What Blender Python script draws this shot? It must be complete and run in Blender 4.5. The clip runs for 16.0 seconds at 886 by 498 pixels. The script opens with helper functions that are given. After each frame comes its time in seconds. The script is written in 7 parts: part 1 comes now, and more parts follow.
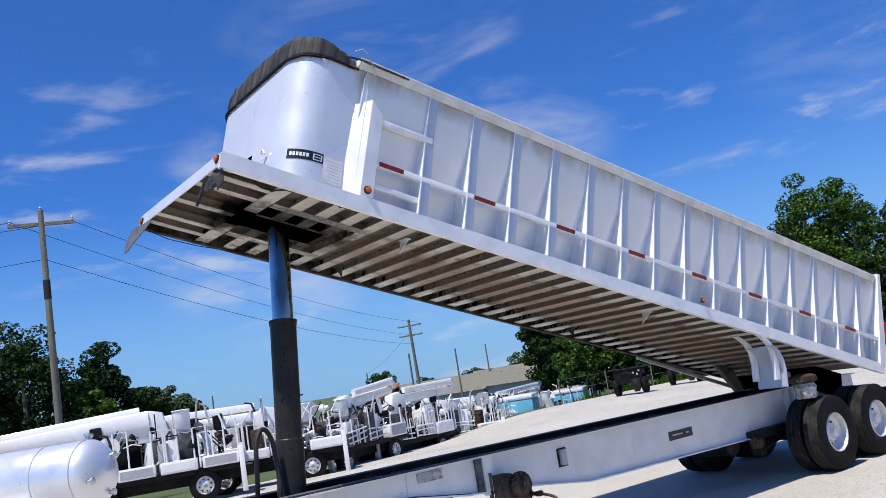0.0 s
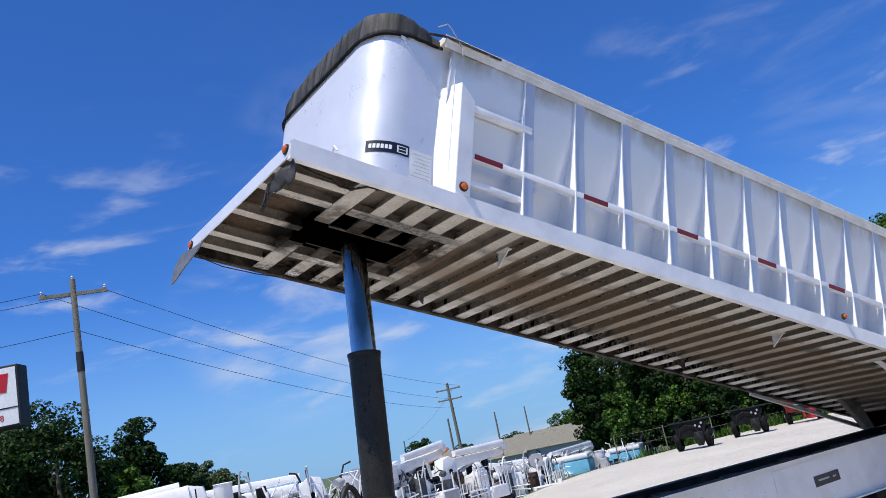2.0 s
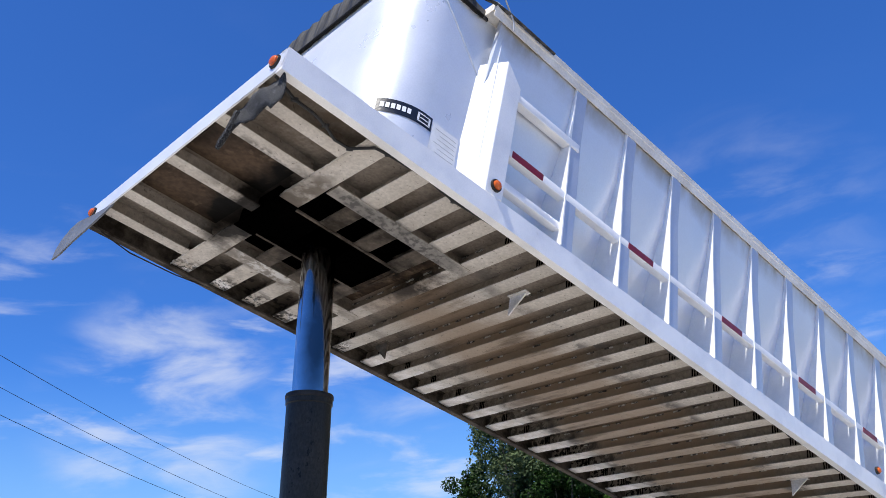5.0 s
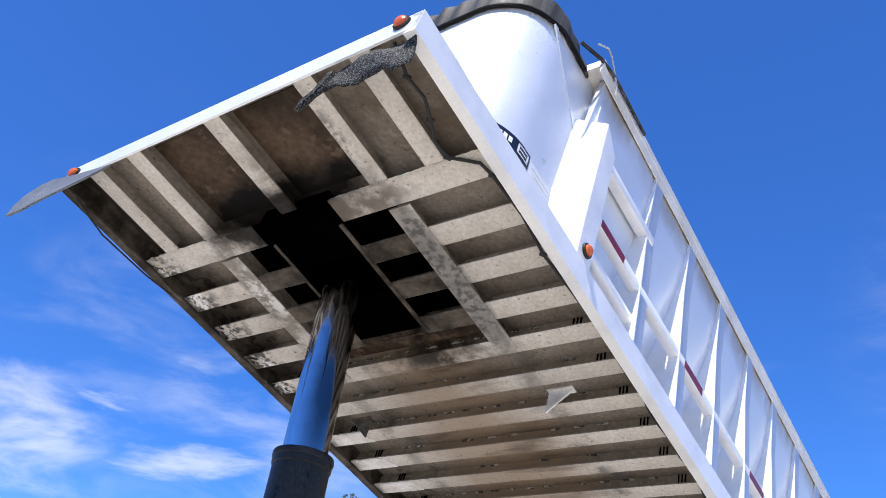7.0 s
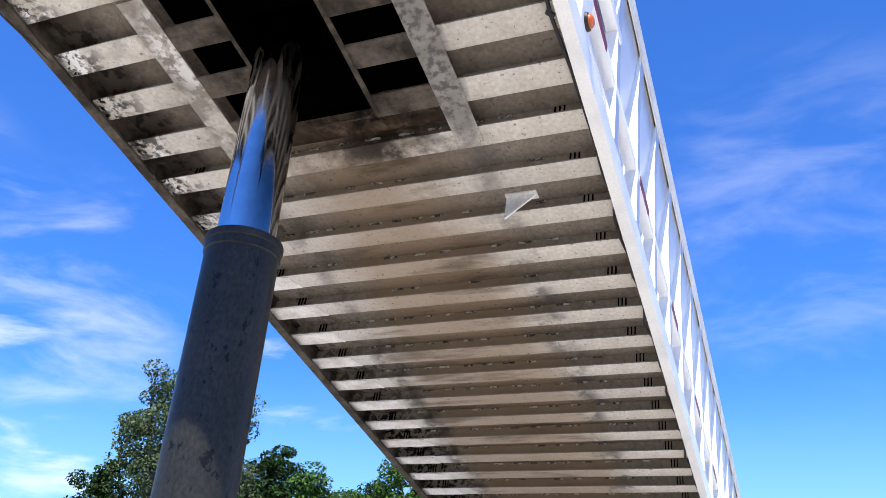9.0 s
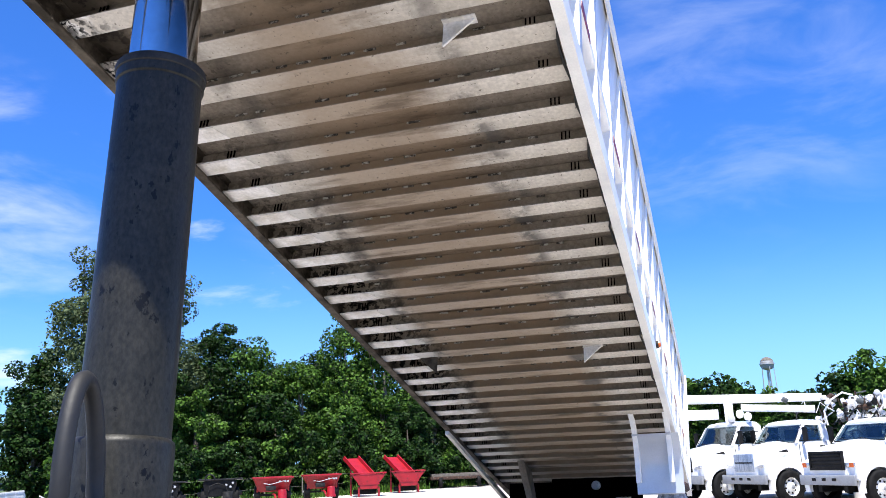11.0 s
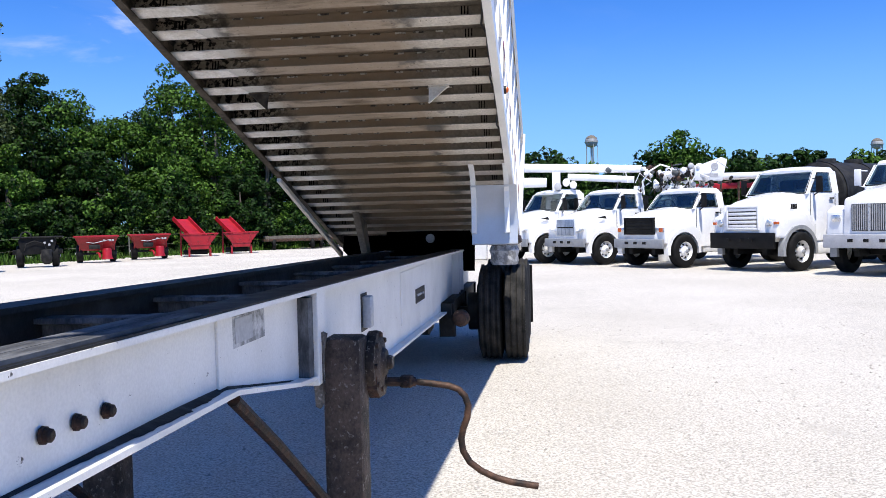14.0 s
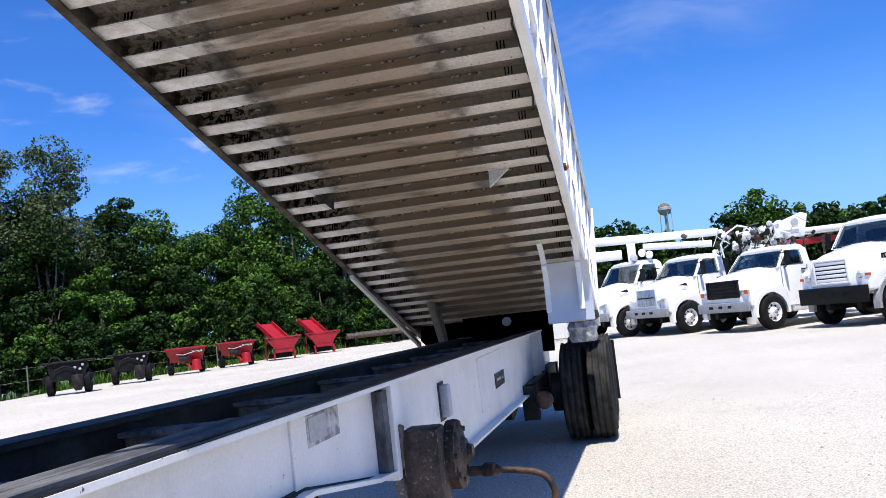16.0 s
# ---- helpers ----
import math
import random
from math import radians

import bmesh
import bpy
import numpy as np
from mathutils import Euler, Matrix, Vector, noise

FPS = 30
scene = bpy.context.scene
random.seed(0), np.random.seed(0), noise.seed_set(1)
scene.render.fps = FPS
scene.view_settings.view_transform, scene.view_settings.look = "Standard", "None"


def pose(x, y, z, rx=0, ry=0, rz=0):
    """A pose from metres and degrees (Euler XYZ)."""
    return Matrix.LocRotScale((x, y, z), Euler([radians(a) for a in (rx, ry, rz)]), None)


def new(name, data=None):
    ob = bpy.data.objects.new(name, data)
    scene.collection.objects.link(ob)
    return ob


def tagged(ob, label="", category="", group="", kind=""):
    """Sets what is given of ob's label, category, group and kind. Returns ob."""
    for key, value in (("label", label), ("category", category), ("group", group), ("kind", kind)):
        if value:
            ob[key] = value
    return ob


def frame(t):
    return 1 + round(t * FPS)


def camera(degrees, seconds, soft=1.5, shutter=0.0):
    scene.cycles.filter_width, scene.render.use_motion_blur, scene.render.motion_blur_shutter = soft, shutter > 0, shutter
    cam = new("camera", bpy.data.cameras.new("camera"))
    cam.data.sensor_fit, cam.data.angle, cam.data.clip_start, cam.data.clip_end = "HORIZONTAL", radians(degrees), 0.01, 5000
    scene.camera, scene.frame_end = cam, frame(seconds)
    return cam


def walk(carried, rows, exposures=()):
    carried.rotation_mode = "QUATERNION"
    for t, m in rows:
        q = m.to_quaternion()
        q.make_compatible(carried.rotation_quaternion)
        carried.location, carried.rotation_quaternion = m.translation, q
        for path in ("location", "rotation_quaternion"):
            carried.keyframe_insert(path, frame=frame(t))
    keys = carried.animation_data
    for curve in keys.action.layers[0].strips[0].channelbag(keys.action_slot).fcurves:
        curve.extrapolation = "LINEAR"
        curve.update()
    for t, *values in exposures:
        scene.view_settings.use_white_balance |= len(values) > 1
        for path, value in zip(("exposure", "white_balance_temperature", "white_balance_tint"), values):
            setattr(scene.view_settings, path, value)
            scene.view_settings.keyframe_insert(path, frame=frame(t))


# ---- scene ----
# ---- camera and walk ----
cam = camera(55.53, 16.0, soft=0.6)
ROWS = [
    (0, 6.981, -3.021, 2.224, 98.733, 9.125, 53.778),
    (0.5, 6.496, -2.964, 2.195, 100.853, 10.339, 52.344),
    (1, 6.075, -2.875, 2.161, 102.434, 10.396, 53.531),
    (1.5, 5.662, -2.768, 2.146, 103.693, 11.581, 57.401),
    (2, 5.231, -2.707, 2.121, 103.618, 11.475, 56.092),
    (2.5, 4.89, -2.539, 2.081, 104.231, 10.262, 58.253),
    (3, 4.572, -2.43, 2.042, 103.432, 8.849, 58.104),
    (3.5, 4.188, -2.323, 2.018, 104.55, 10.212, 54.544),
    (4, 3.84, -2.158, 1.974, 105.289, 9.122, 53.455),
    (4.5, 3.455, -2.037, 1.97, 108.589, 4.209, 50.967),
    (4.7, 3.288, -2.015, 1.978, 110.299, 4.444, 48.451),
    (6.8, 1.803, -1.879, 1.997, 118.399, -3.812, 36.486),
    (7, 1.65, -1.848, 1.979, 120.379, -5.086, 34.247),
    (7.5, 1.36, -1.769, 1.971, 122.322, -5.452, 35.579),
    (8, 1.083, -1.717, 1.927, 120.811, -6.586, 29.539),
    (8.5, 0.788, -1.635, 1.903, 115.913, -4.553, 24.685),
    (9, 0.59, -1.437, 1.865, 112.806, -2.149, 21.374),
    (9.5, 0.451, -1.362, 1.834, 109.207, 0.163, 20.461),
    (9.7, 0.429, -1.354, 1.812, 107.849, 1.97, 20.759),
    (11.8, 0.474, -1.092, 1.734, 101.059, 0.497, 12.956),
    (12, 0.457, -1.047, 1.716, 100.115, 0.693, 10.596),
    (12.5, 0.388, -0.938, 1.74, 100.191, 2.425, 5.715),
    (13, 0.335, -0.826, 1.677, 94.615, 2.401, 3.186),
    (13.5, 0.315, -0.725, 1.607, 89.971, 1.71, 5.659),
    (14, 0.307, -0.682, 1.589, 88.048, 1.314, 6.781),
    (14.5, 0.297, -0.669, 1.581, 89.393, 2.118, 10.156),
    (15, 0.32, -0.662, 1.562, 89.27, 2.064, 9.754),
    (15.5, 0.343, -0.688, 1.564, 89.228, 3.703, 9.829),
    (16, 0.36, -0.665, 1.579, 94.238, 6.419, 12.18),
]

walk(cam, [(t, pose(x, y, z, rx, ry, rz)) for t, x, y, z, rx, ry, rz in ROWS], exposures=((0.0, 0.09), (2.5, 0.13), (4.7, 0.28), (6.8, 0.66), (8.6, 0.90), (9.7, 1.10), (11.8, 0.86), (13.2, 0.68), (14.0, 0.52), (16.0, 0.50)))

# ---- sky, sun ----
SUN_WAY = Vector((0.108, -0.40, 1.0)).normalized()
SUN_ELEV = math.asin(SUN_WAY.z)
SUN_AZ = math.atan2(SUN_WAY.x, SUN_WAY.y)

world = bpy.data.worlds.new("world")
scene.world = world
world.use_nodes = True
wn, wl = world.node_tree.nodes, world.node_tree.links
wn.clear()
w_out = wn.new("ShaderNodeOutputWorld")
w_bg = wn.new("ShaderNodeBackground")
w_bg.inputs["Strength"].default_value = 0.078
sky = wn.new("ShaderNodeTexSky")
sky.sky_type = "NISHITA"
sky.sun_disc = False
sky.sun_elevation = SUN_ELEV
sky.sun_rotation = SUN_AZ
sky.air_density = 1.0
sky.dust_density = 0.5
sky.ozone_density = 3.0
# thin drawn-out cirrus over the blue, with small fair-weather streaks low down
w_tc = wn.new("ShaderNodeTexCoord")


def cloud_layer(rot, scale, size, detail, lo, hi, top, distort=0.6):
    mp = wn.new("ShaderNodeMapping")
    mp.inputs["Rotation"].default_value = rot
    mp.inputs["Scale"].default_value = scale
    nz = wn.new("ShaderNodeTexNoise")
    nz.inputs["Scale"].default_value = size
    nz.inputs["Detail"].default_value = detail
    nz.inputs["Roughness"].default_value = 0.56
    nz.inputs["Distortion"].default_value = distort
    mr = wn.new("ShaderNodeMapRange")
    mr.interpolation_type = "SMOOTHSTEP"
    mr.inputs[1].default_value, mr.inputs[2].default_value, mr.inputs[3].default_value, mr.inputs[4].default_value = lo, hi, 0.0, top
    wl.new(w_tc.outputs["Generated"], mp.inputs["Vector"])
    wl.new(mp.outputs["Vector"], nz.inputs["Vector"])
    wl.new(nz.outputs[0], mr.inputs[0])
    return mr.outputs[0]


def w_math(kind, a, c):
    k = wn.new("ShaderNodeMath")
    k.operation = kind
    for slot, v in ((0, a), (1, c)):
        if isinstance(v, float):
            k.inputs[slot].default_value = v
        else:
            wl.new(v, k.inputs[slot])
    return k.outputs[0]


broad = cloud_layer((0.2, 0.4, 0.6), (1, 1, 1.6), 1.3, 3.0, 0.53, 0.75, 1.0)
wisp = cloud_layer((0.35, 0.45, 0.95), (0.9, 2.6, 5.0), 2.1, 9.0, 0.44, 0.84, 0.06, 0.35)
low_streak = cloud_layer((0.12, 0.0, 0.0), (1.0, 1.0, 3.6), 5.6, 8.0, 0.54, 0.76, 0.55, 0.3)
w_sep = wn.new("ShaderNodeSeparateXYZ")
wl.new(w_tc.outputs["Generated"], w_sep.inputs[0])
w_low = wn.new("ShaderNodeMapRange")
w_low.interpolation_type = "SMOOTHSTEP"
w_low.inputs[1].default_value, w_low.inputs[2].default_value, w_low.inputs[3].default_value, w_low.inputs[4].default_value = 0.26, 0.46, 1.0, 0.0
wl.new(w_sep.outputs[2], w_low.inputs[0])
# the low streaks lie to the west
w_west = wn.new("ShaderNodeMapRange")
w_west.interpolation_type = "SMOOTHSTEP"
w_west.inputs[1].default_value, w_west.inputs[2].default_value, w_west.inputs[3].default_value, w_west.inputs[4].default_value = -0.45, -0.15, 1.0, 0.0
wl.new(w_sep.outputs[0], w_west.inputs[0])
cloud = w_math("MAXIMUM", w_math("MULTIPLY", broad, wisp), w_math("MULTIPLY", low_streak, w_math("MULTIPLY", w_low.outputs[0], w_west.outputs[0])))
# drifting banks of fibrous cirrus: centre, reach as cosines, density
fibre = cloud_layer((0.5, 0.3, 0.2), (2.2, 2.2, 6.5), 2.6, 10.0, 0.40, 0.76, 1.0, 0.45)
for way, wide, near, thick in (((-0.80, 0.50, 0.33), 0.985, 0.999, 0.22), ((-0.72, 0.636, 0.27), 0.984, 0.999, 0.46), ((-0.885, 0.43, 0.20), 0.988, 0.999, 0.72), ((0.06, 0.92, 0.39), 0.972, 0.999, 0.18), ((-0.38, 0.865, 0.33), 0.984, 0.999, 0.17)):
    dt = wn.new("ShaderNodeVectorMath")
    dt.operation = "DOT_PRODUCT"
    wl.new(w_tc.outputs["Generated"], dt.inputs[0])
    dt.inputs[1].default_value = Vector(way).normalized()
    edge = wn.new("ShaderNodeMapRange")
    edge.interpolation_type = "SMOOTHSTEP"
    edge.inputs[1].default_value, edge.inputs[2].default_value, edge.inputs[3].default_value, edge.inputs[4].default_value = wide, near, 0.0, thick
    wl.new(dt.outputs["Value"], edge.inputs[0])
    cloud = w_math("MAXIMUM", cloud, w_math("MULTIPLY", fibre, edge.outputs[0]))
w_mix = wn.new("ShaderNodeMix")
w_mix.data_type = "RGBA"
w_mix.inputs[7].default_value = (8.6, 8.9, 9.6, 1)
w_tint = wn.new("ShaderNodeMix")
w_tint.data_type = "RGBA"
w_tint.blend_type = "MULTIPLY"
w_tint.inputs[0].default_value = 1.0
w_tint.inputs[7].default_value = (0.375, 0.86, 1.70, 1)
w_haze = wn.new("ShaderNodeMapRange")
w_haze.interpolation_type = "SMOOTHSTEP"
w_haze.inputs[1].default_value, w_haze.inputs[2].default_value, w_haze.inputs[3].default_value, w_haze.inputs[4].default_value = -0.02, 0.26, 0.72, 0.0
wl.new(w_sep.outputs[2], w_haze.inputs[0])
w_pale = wn.new("ShaderNodeMix")
w_pale.data_type = "RGBA"
w_pale.inputs[7].default_value = (3.6, 6.4, 10.2, 1)
wl.new(w_haze.outputs[0], w_pale.inputs[0])
wl.new(cloud, w_mix.inputs[0])
wl.new(sky.outputs["Color"], w_tint.inputs[6])
wl.new(w_tint.outputs[2], w_pale.inputs[6])
wl.new(w_pale.outputs[2], w_mix.inputs[6])
wl.new(w_mix.outputs[2], w_bg.inputs["Color"])
wl.new(w_bg.outputs["Background"], w_out.inputs["Surface"])

sun = new("sun", bpy.data.lights.new("sun", "SUN"))
sun.data.energy = 5.0
sun.data.angle = radians(0.53)
sun.data.color = (1.0, 0.955, 0.88)
sun.matrix_world = Matrix.Translation((0, 0, 40)) @ SUN_WAY.to_track_quat("Z", "Y").to_matrix().to_4x4()


# ---- materials ----
def material(name, base, rough=0.6, metal=0.0, second=None, scale=3.0, spread=(0.4, 0.65), fine=60.0, fine_amount=0.12,
             bump=0.15, bump_scale=40.0, dirt=None, dirt_scale=1.2, dirt_range=(0.55, 0.7), stretch=(1, 1, 1), coat=0.0, random_value=0.0, spec=0.5, stains=()):
    """A painted or bare surface: base colour, broad variation, fine grain, patches of dirt and a small relief, in object metres."""
    m = bpy.data.materials.new(name)
    m.use_nodes = True
    n, l = m.node_tree.nodes, m.node_tree.links
    b = n["Principled BSDF"]
    b.inputs["Roughness"].default_value = rough
    b.inputs["Metallic"].default_value = metal
    b.inputs["Specular IOR Level"].default_value = spec
    b.inputs["Coat Weight"].default_value = coat
    b.inputs["Coat Roughness"].default_value = 0.08
    tc = n.new("ShaderNodeTexCoord")
    mp = n.new("ShaderNodeMapping")
    mp.inputs["Scale"].default_value = stretch
    l.new(tc.outputs["Object"], mp.inputs["Vector"])

    def noise_node(s, detail=5.0, rgh=0.6):
        k = n.new("ShaderNodeTexNoise")
        k.inputs["Scale"].default_value = s
        k.inputs["Detail"].default_value = detail
        k.inputs["Roughness"].default_value = rgh
        l.new(mp.outputs["Vector"], k.inputs["Vector"])
        return k.outputs[0]

    def ramp(src, a, c, lo=0.0, hi=1.0):
        k = n.new("ShaderNodeMapRange")
        k.inputs[1].default_value, k.inputs[2].default_value, k.inputs[3].default_value, k.inputs[4].default_value = a, c, lo, hi
        l.new(src, k.inputs[0])
        return k.outputs[0]

    def mix(fac, a, c, kind="MIX"):
        k = n.new("ShaderNodeMix")
        k.data_type = "RGBA"
        k.blend_type = kind
        for slot, v in ((0, fac), (6, a), (7, c)):
            if isinstance(v, (int, float)):
                k.inputs[slot].default_value = v
            elif isinstance(v, tuple):
                k.inputs[slot].default_value = (*v, 1)
            else:
                l.new(v, k.inputs[slot])
        return k.outputs[2]

    second = second or tuple(c * 0.8 for c in base)
    col = mix(ramp(noise_node(scale), spread[0], spread[1]), base, second)
    grain = ramp(noise_node(fine, 3.0), 0.3, 0.7, 1 - fine_amount, 1 + fine_amount)
    comb = n.new("ShaderNodeCombineColor")
    for i in range(3):
        l.new(grain, comb.inputs[i])
    col = mix(1.0, col, comb.outputs[0], "MULTIPLY")
    if dirt:
        col = mix(ramp(noise_node(dirt_scale, 8.0, 0.65), dirt_range[0], dirt_range[1]), col, dirt)
    if random_value:
        oi = n.new("ShaderNodeObjectInfo")
        r = ramp(oi.outputs["Random"], 0, 1, 1 - random_value, 1 + random_value)
        c2 = n.new("ShaderNodeCombineColor")
        for i in range(3):
            l.new(r, c2.inputs[i])
        col = mix(1.0, col, c2.outputs[0], "MULTIPLY")
    if stains:
        geo = n.new("ShaderNodeNewGeometry")
        bed = n.new("ShaderNodeMapping")
        bed.vector_type = "TEXTURE"
        bed.inputs["Location"].default_value = (0, 0, 4.443)
        bed.inputs["Rotation"].default_value = (radians(-16.6), 0, 0)
        l.new(geo.outputs["Position"], bed.inputs["Vector"])

        def bed_noise(s, detail=4.0, squeeze=(1, 1, 1)):
            q = n.new("ShaderNodeMapping")
            q.inputs["Scale"].default_value = squeeze
            l.new(bed.outputs["Vector"], q.inputs["Vector"])
            k = n.new("ShaderNodeTexNoise")
            k.inputs["Scale"].default_value = s
            k.inputs["Detail"].default_value = detail
            k.inputs["Roughness"].default_value = 0.62
            l.new(q.outputs["Vector"], k.inputs["Vector"])
            return k.outputs[0]

        def calc(kind, a, c):
            k = n.new("ShaderNodeMath")
            k.operation = kind
            for slot, v in ((0, a), (1, c)):
                if isinstance(v, (int, float)):
                    k.inputs[slot].default_value = v
                else:
                    l.new(v, k.inputs[slot])
            return k.outputs[0]

        for colour, centre, reach, edge, rag, rag_scale, speck, strength in stains:
            # an uneven patch: distance from its centre in half-widths, torn by noise, in places broken into specks
            vs = n.new("ShaderNodeVectorMath")
            vs.operation = "SUBTRACT"
            l.new(bed.outputs["Vector"], vs.inputs[0])
            vs.inputs[1].default_value = centre
            vd = n.new("ShaderNodeVectorMath")
            vd.operation = "DIVIDE"
            l.new(vs.outputs[0], vd.inputs[0])
            vd.inputs[1].default_value = reach
            ln = n.new("ShaderNodeVectorMath")
            ln.operation = "LENGTH"
            l.new(vd.outputs[0], ln.inputs[0])
            away = calc("ADD", ln.outputs[1], calc("MULTIPLY", calc("SUBTRACT", bed_noise(rag_scale), 0.5), rag))
            fac = ramp(away, edge, 1.0, strength, 0.0)
            if speck:
                fac = calc("MULTIPLY", fac, ramp(bed_noise(speck[0], 6.0, speck[3] if len(speck) > 3 else (1, 1, 1)), speck[1], speck[2]))
            col = mix(fac, col, colour)
    l.new(col, b.inputs["Base Color"])
    l.new(ramp(noise_node(scale * 2.7), 0.3, 0.7, max(0.03, rough - 0.08), min(1, rough + 0.08)), b.inputs["Roughness"])
    if bump:
        bp = n.new("ShaderNodeBump")
        bp.inputs["Strength"].default_value = bump
        bp.inputs["Distance"].default_value = 0.01
        l.new(noise_node(bump_scale, 4.0), bp.inputs["Height"])
        l.new(bp.outputs["Normal"], b.inputs["Normal"])
    return m


def leaf_material(name, a, c):
    m = bpy.data.materials.new(name)
    m.use_nodes = True
    n, l = m.node_tree.nodes, m.node_tree.links
    b = n["Principled BSDF"]
    b.inputs["Roughness"].default_value = 0.6
    b.inputs["Specular IOR Level"].default_value = 0.15
    g = n.new("ShaderNodeNewGeometry")
    k = n.new("ShaderNodeValToRGB")
    k.color_ramp.elements[0].color = (*a, 1)
    k.color_ramp.elements[1].color = (*c, 1)
    l.new(g.outputs["Random Per Island"], k.inputs["Fac"])
    l.new(k.outputs["Color"], b.inputs["Base Color"])
    t = n.new("ShaderNodeBsdfTranslucent")
    l.new(k.outputs["Color"], t.inputs["Color"])
    s = n.new("ShaderNodeMixShader")
    s.inputs[0].default_value = 0.15
    l.new(b.outputs[0], s.inputs[1])
    l.new(t.outputs[0], s.inputs[2])
    l.new(s.outputs[0], n["Material Output"].inputs["Surface"])
    return m


WHITE_ALU = material("white_aluminium", (0.80, 0.81, 0.83), 0.34, 0.35, (0.70, 0.715, 0.74), 1.2, (0.4, 0.7), 90, 0.04, 0.05, 12, (0.52, 0.49, 0.43), 2.2, (0.66, 0.82))
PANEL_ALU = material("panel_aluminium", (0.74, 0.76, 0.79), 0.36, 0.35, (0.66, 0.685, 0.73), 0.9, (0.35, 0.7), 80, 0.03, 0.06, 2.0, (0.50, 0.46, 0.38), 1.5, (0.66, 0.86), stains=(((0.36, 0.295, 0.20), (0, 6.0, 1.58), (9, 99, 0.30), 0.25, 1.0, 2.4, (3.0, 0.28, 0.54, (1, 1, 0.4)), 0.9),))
RAIL_WHITE = material("rail_paint", (0.88, 0.865, 0.84), 0.38, 0.15, (0.70, 0.70, 0.71), 2.5, (0.45, 0.75), 120, 0.05, 0.08, 30, (0.38, 0.35, 0.30), 6.0, (0.68, 0.80))
TOP_RAIL = material("top_rail_alu", (0.80, 0.755, 0.67), 0.5, 0.1, (0.62, 0.565, 0.48), 3.0, (0.4, 0.7), 60, 0.1, 0.1, 30)
# stains on the bed's underside: colour, centre, reach, inner edge, raggedness and its scale, specks, strength
SOOT_RUN = ((0.285, 0.205, 0.135), (-1.24, 7.2, 0), (0.74, 7.0, 9), 0.72, 0.45, 1.6, None, 0.72)
BROWN_RUN = ((0.10, 0.07, 0.045), (-1.24, 6.5, 0), (0.85, 8.0, 9), 0.6, 0.6, 2.0, (2.2, 0.52, 0.66, (0.6, 3.0, 1)), 0.75)
PALE_SIDE = ((0.60, 0.58, 0.54), (-2.25, 6.5, 0), (0.42, 5.0, 9), 0.75, 0.35, 2.0, None, 0.8)
DARK_LINE = ((0.045, 0.040, 0.036), (-1.86, 6.5, 0), (0.11, 5.8, 9), 0.4, 0.9, 5.0, (3.4, 0.46, 0.57), 0.75)
GREY_LINE = ((0.10, 0.095, 0.09), (-0.64, 6.5, 0), (0.14, 6.5, 9), 0.4, 0.9, 5.0, (3.0, 0.48, 0.56), 0.85)
FINE_SPECKS = ((0.10, 0.082, 0.062), (-1.2, 5, 0), (9, 99, 9), 0.9, 0.0, 1.0, (34.0, 0.62, 0.66), 0.7)
FRONT_BROWN = ((0.075, 0.055, 0.040), (-1.30, 1.20, 0), (0.95, 1.10, 9), 0.45, 1.1, 2.4, (6.0, 0.42, 0.60), 0.8)
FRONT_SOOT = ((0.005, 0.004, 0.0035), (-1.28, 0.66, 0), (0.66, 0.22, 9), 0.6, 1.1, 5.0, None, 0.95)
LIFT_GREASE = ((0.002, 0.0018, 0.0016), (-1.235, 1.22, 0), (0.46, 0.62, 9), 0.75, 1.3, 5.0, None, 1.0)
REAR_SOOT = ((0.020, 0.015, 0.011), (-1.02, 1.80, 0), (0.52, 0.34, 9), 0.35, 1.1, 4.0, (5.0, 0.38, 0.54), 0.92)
STRINGER_GREY = ((0.19, 0.18, 0.165), (-0.635, 1.35, 0), (0.10, 0.70, 9), 0.7, 0.5, 6.0, None, 0.8)
STRINGER_BLOT = ((0.085, 0.08, 0.075), (-0.635, 1.35, 0), (0.10, 0.68, 9), 0.6, 0.5, 6.0, (20.0, 0.46, 0.58), 0.85)
STRINGER_WORN = ((0.66, 0.64, 0.60), (-1.78, 1.1, 0), (0.14, 0.28, 9), 0.5, 0.7, 6.0, (13.0, 0.48, 0.52), 0.9)
STRINGER_DIRT = ((0.20, 0.175, 0.145), (-1.835, 1.3, 0), (0.10, 0.75, 9), 0.6, 0.5, 6.0, (8.0, 0.46, 0.54), 0.8)
EDGE_BARE = ((0.76, 0.74, 0.71), (-2.33, 1.4, 0), (0.13, 1.4, 9), 0.6, 0.8, 5.0, (7.5, 0.50, 0.53), 0.95)
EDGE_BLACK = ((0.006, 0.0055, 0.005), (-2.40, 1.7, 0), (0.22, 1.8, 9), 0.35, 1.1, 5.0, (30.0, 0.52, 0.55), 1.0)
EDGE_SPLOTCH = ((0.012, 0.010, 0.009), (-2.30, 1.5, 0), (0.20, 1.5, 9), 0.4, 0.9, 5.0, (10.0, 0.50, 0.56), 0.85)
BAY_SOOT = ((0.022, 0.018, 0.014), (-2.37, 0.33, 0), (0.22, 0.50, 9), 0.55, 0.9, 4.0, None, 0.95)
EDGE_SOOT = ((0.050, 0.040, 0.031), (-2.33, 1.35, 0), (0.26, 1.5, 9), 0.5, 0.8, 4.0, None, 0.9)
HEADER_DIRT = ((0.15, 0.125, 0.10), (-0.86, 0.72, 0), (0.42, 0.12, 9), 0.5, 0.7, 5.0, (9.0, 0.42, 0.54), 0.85)
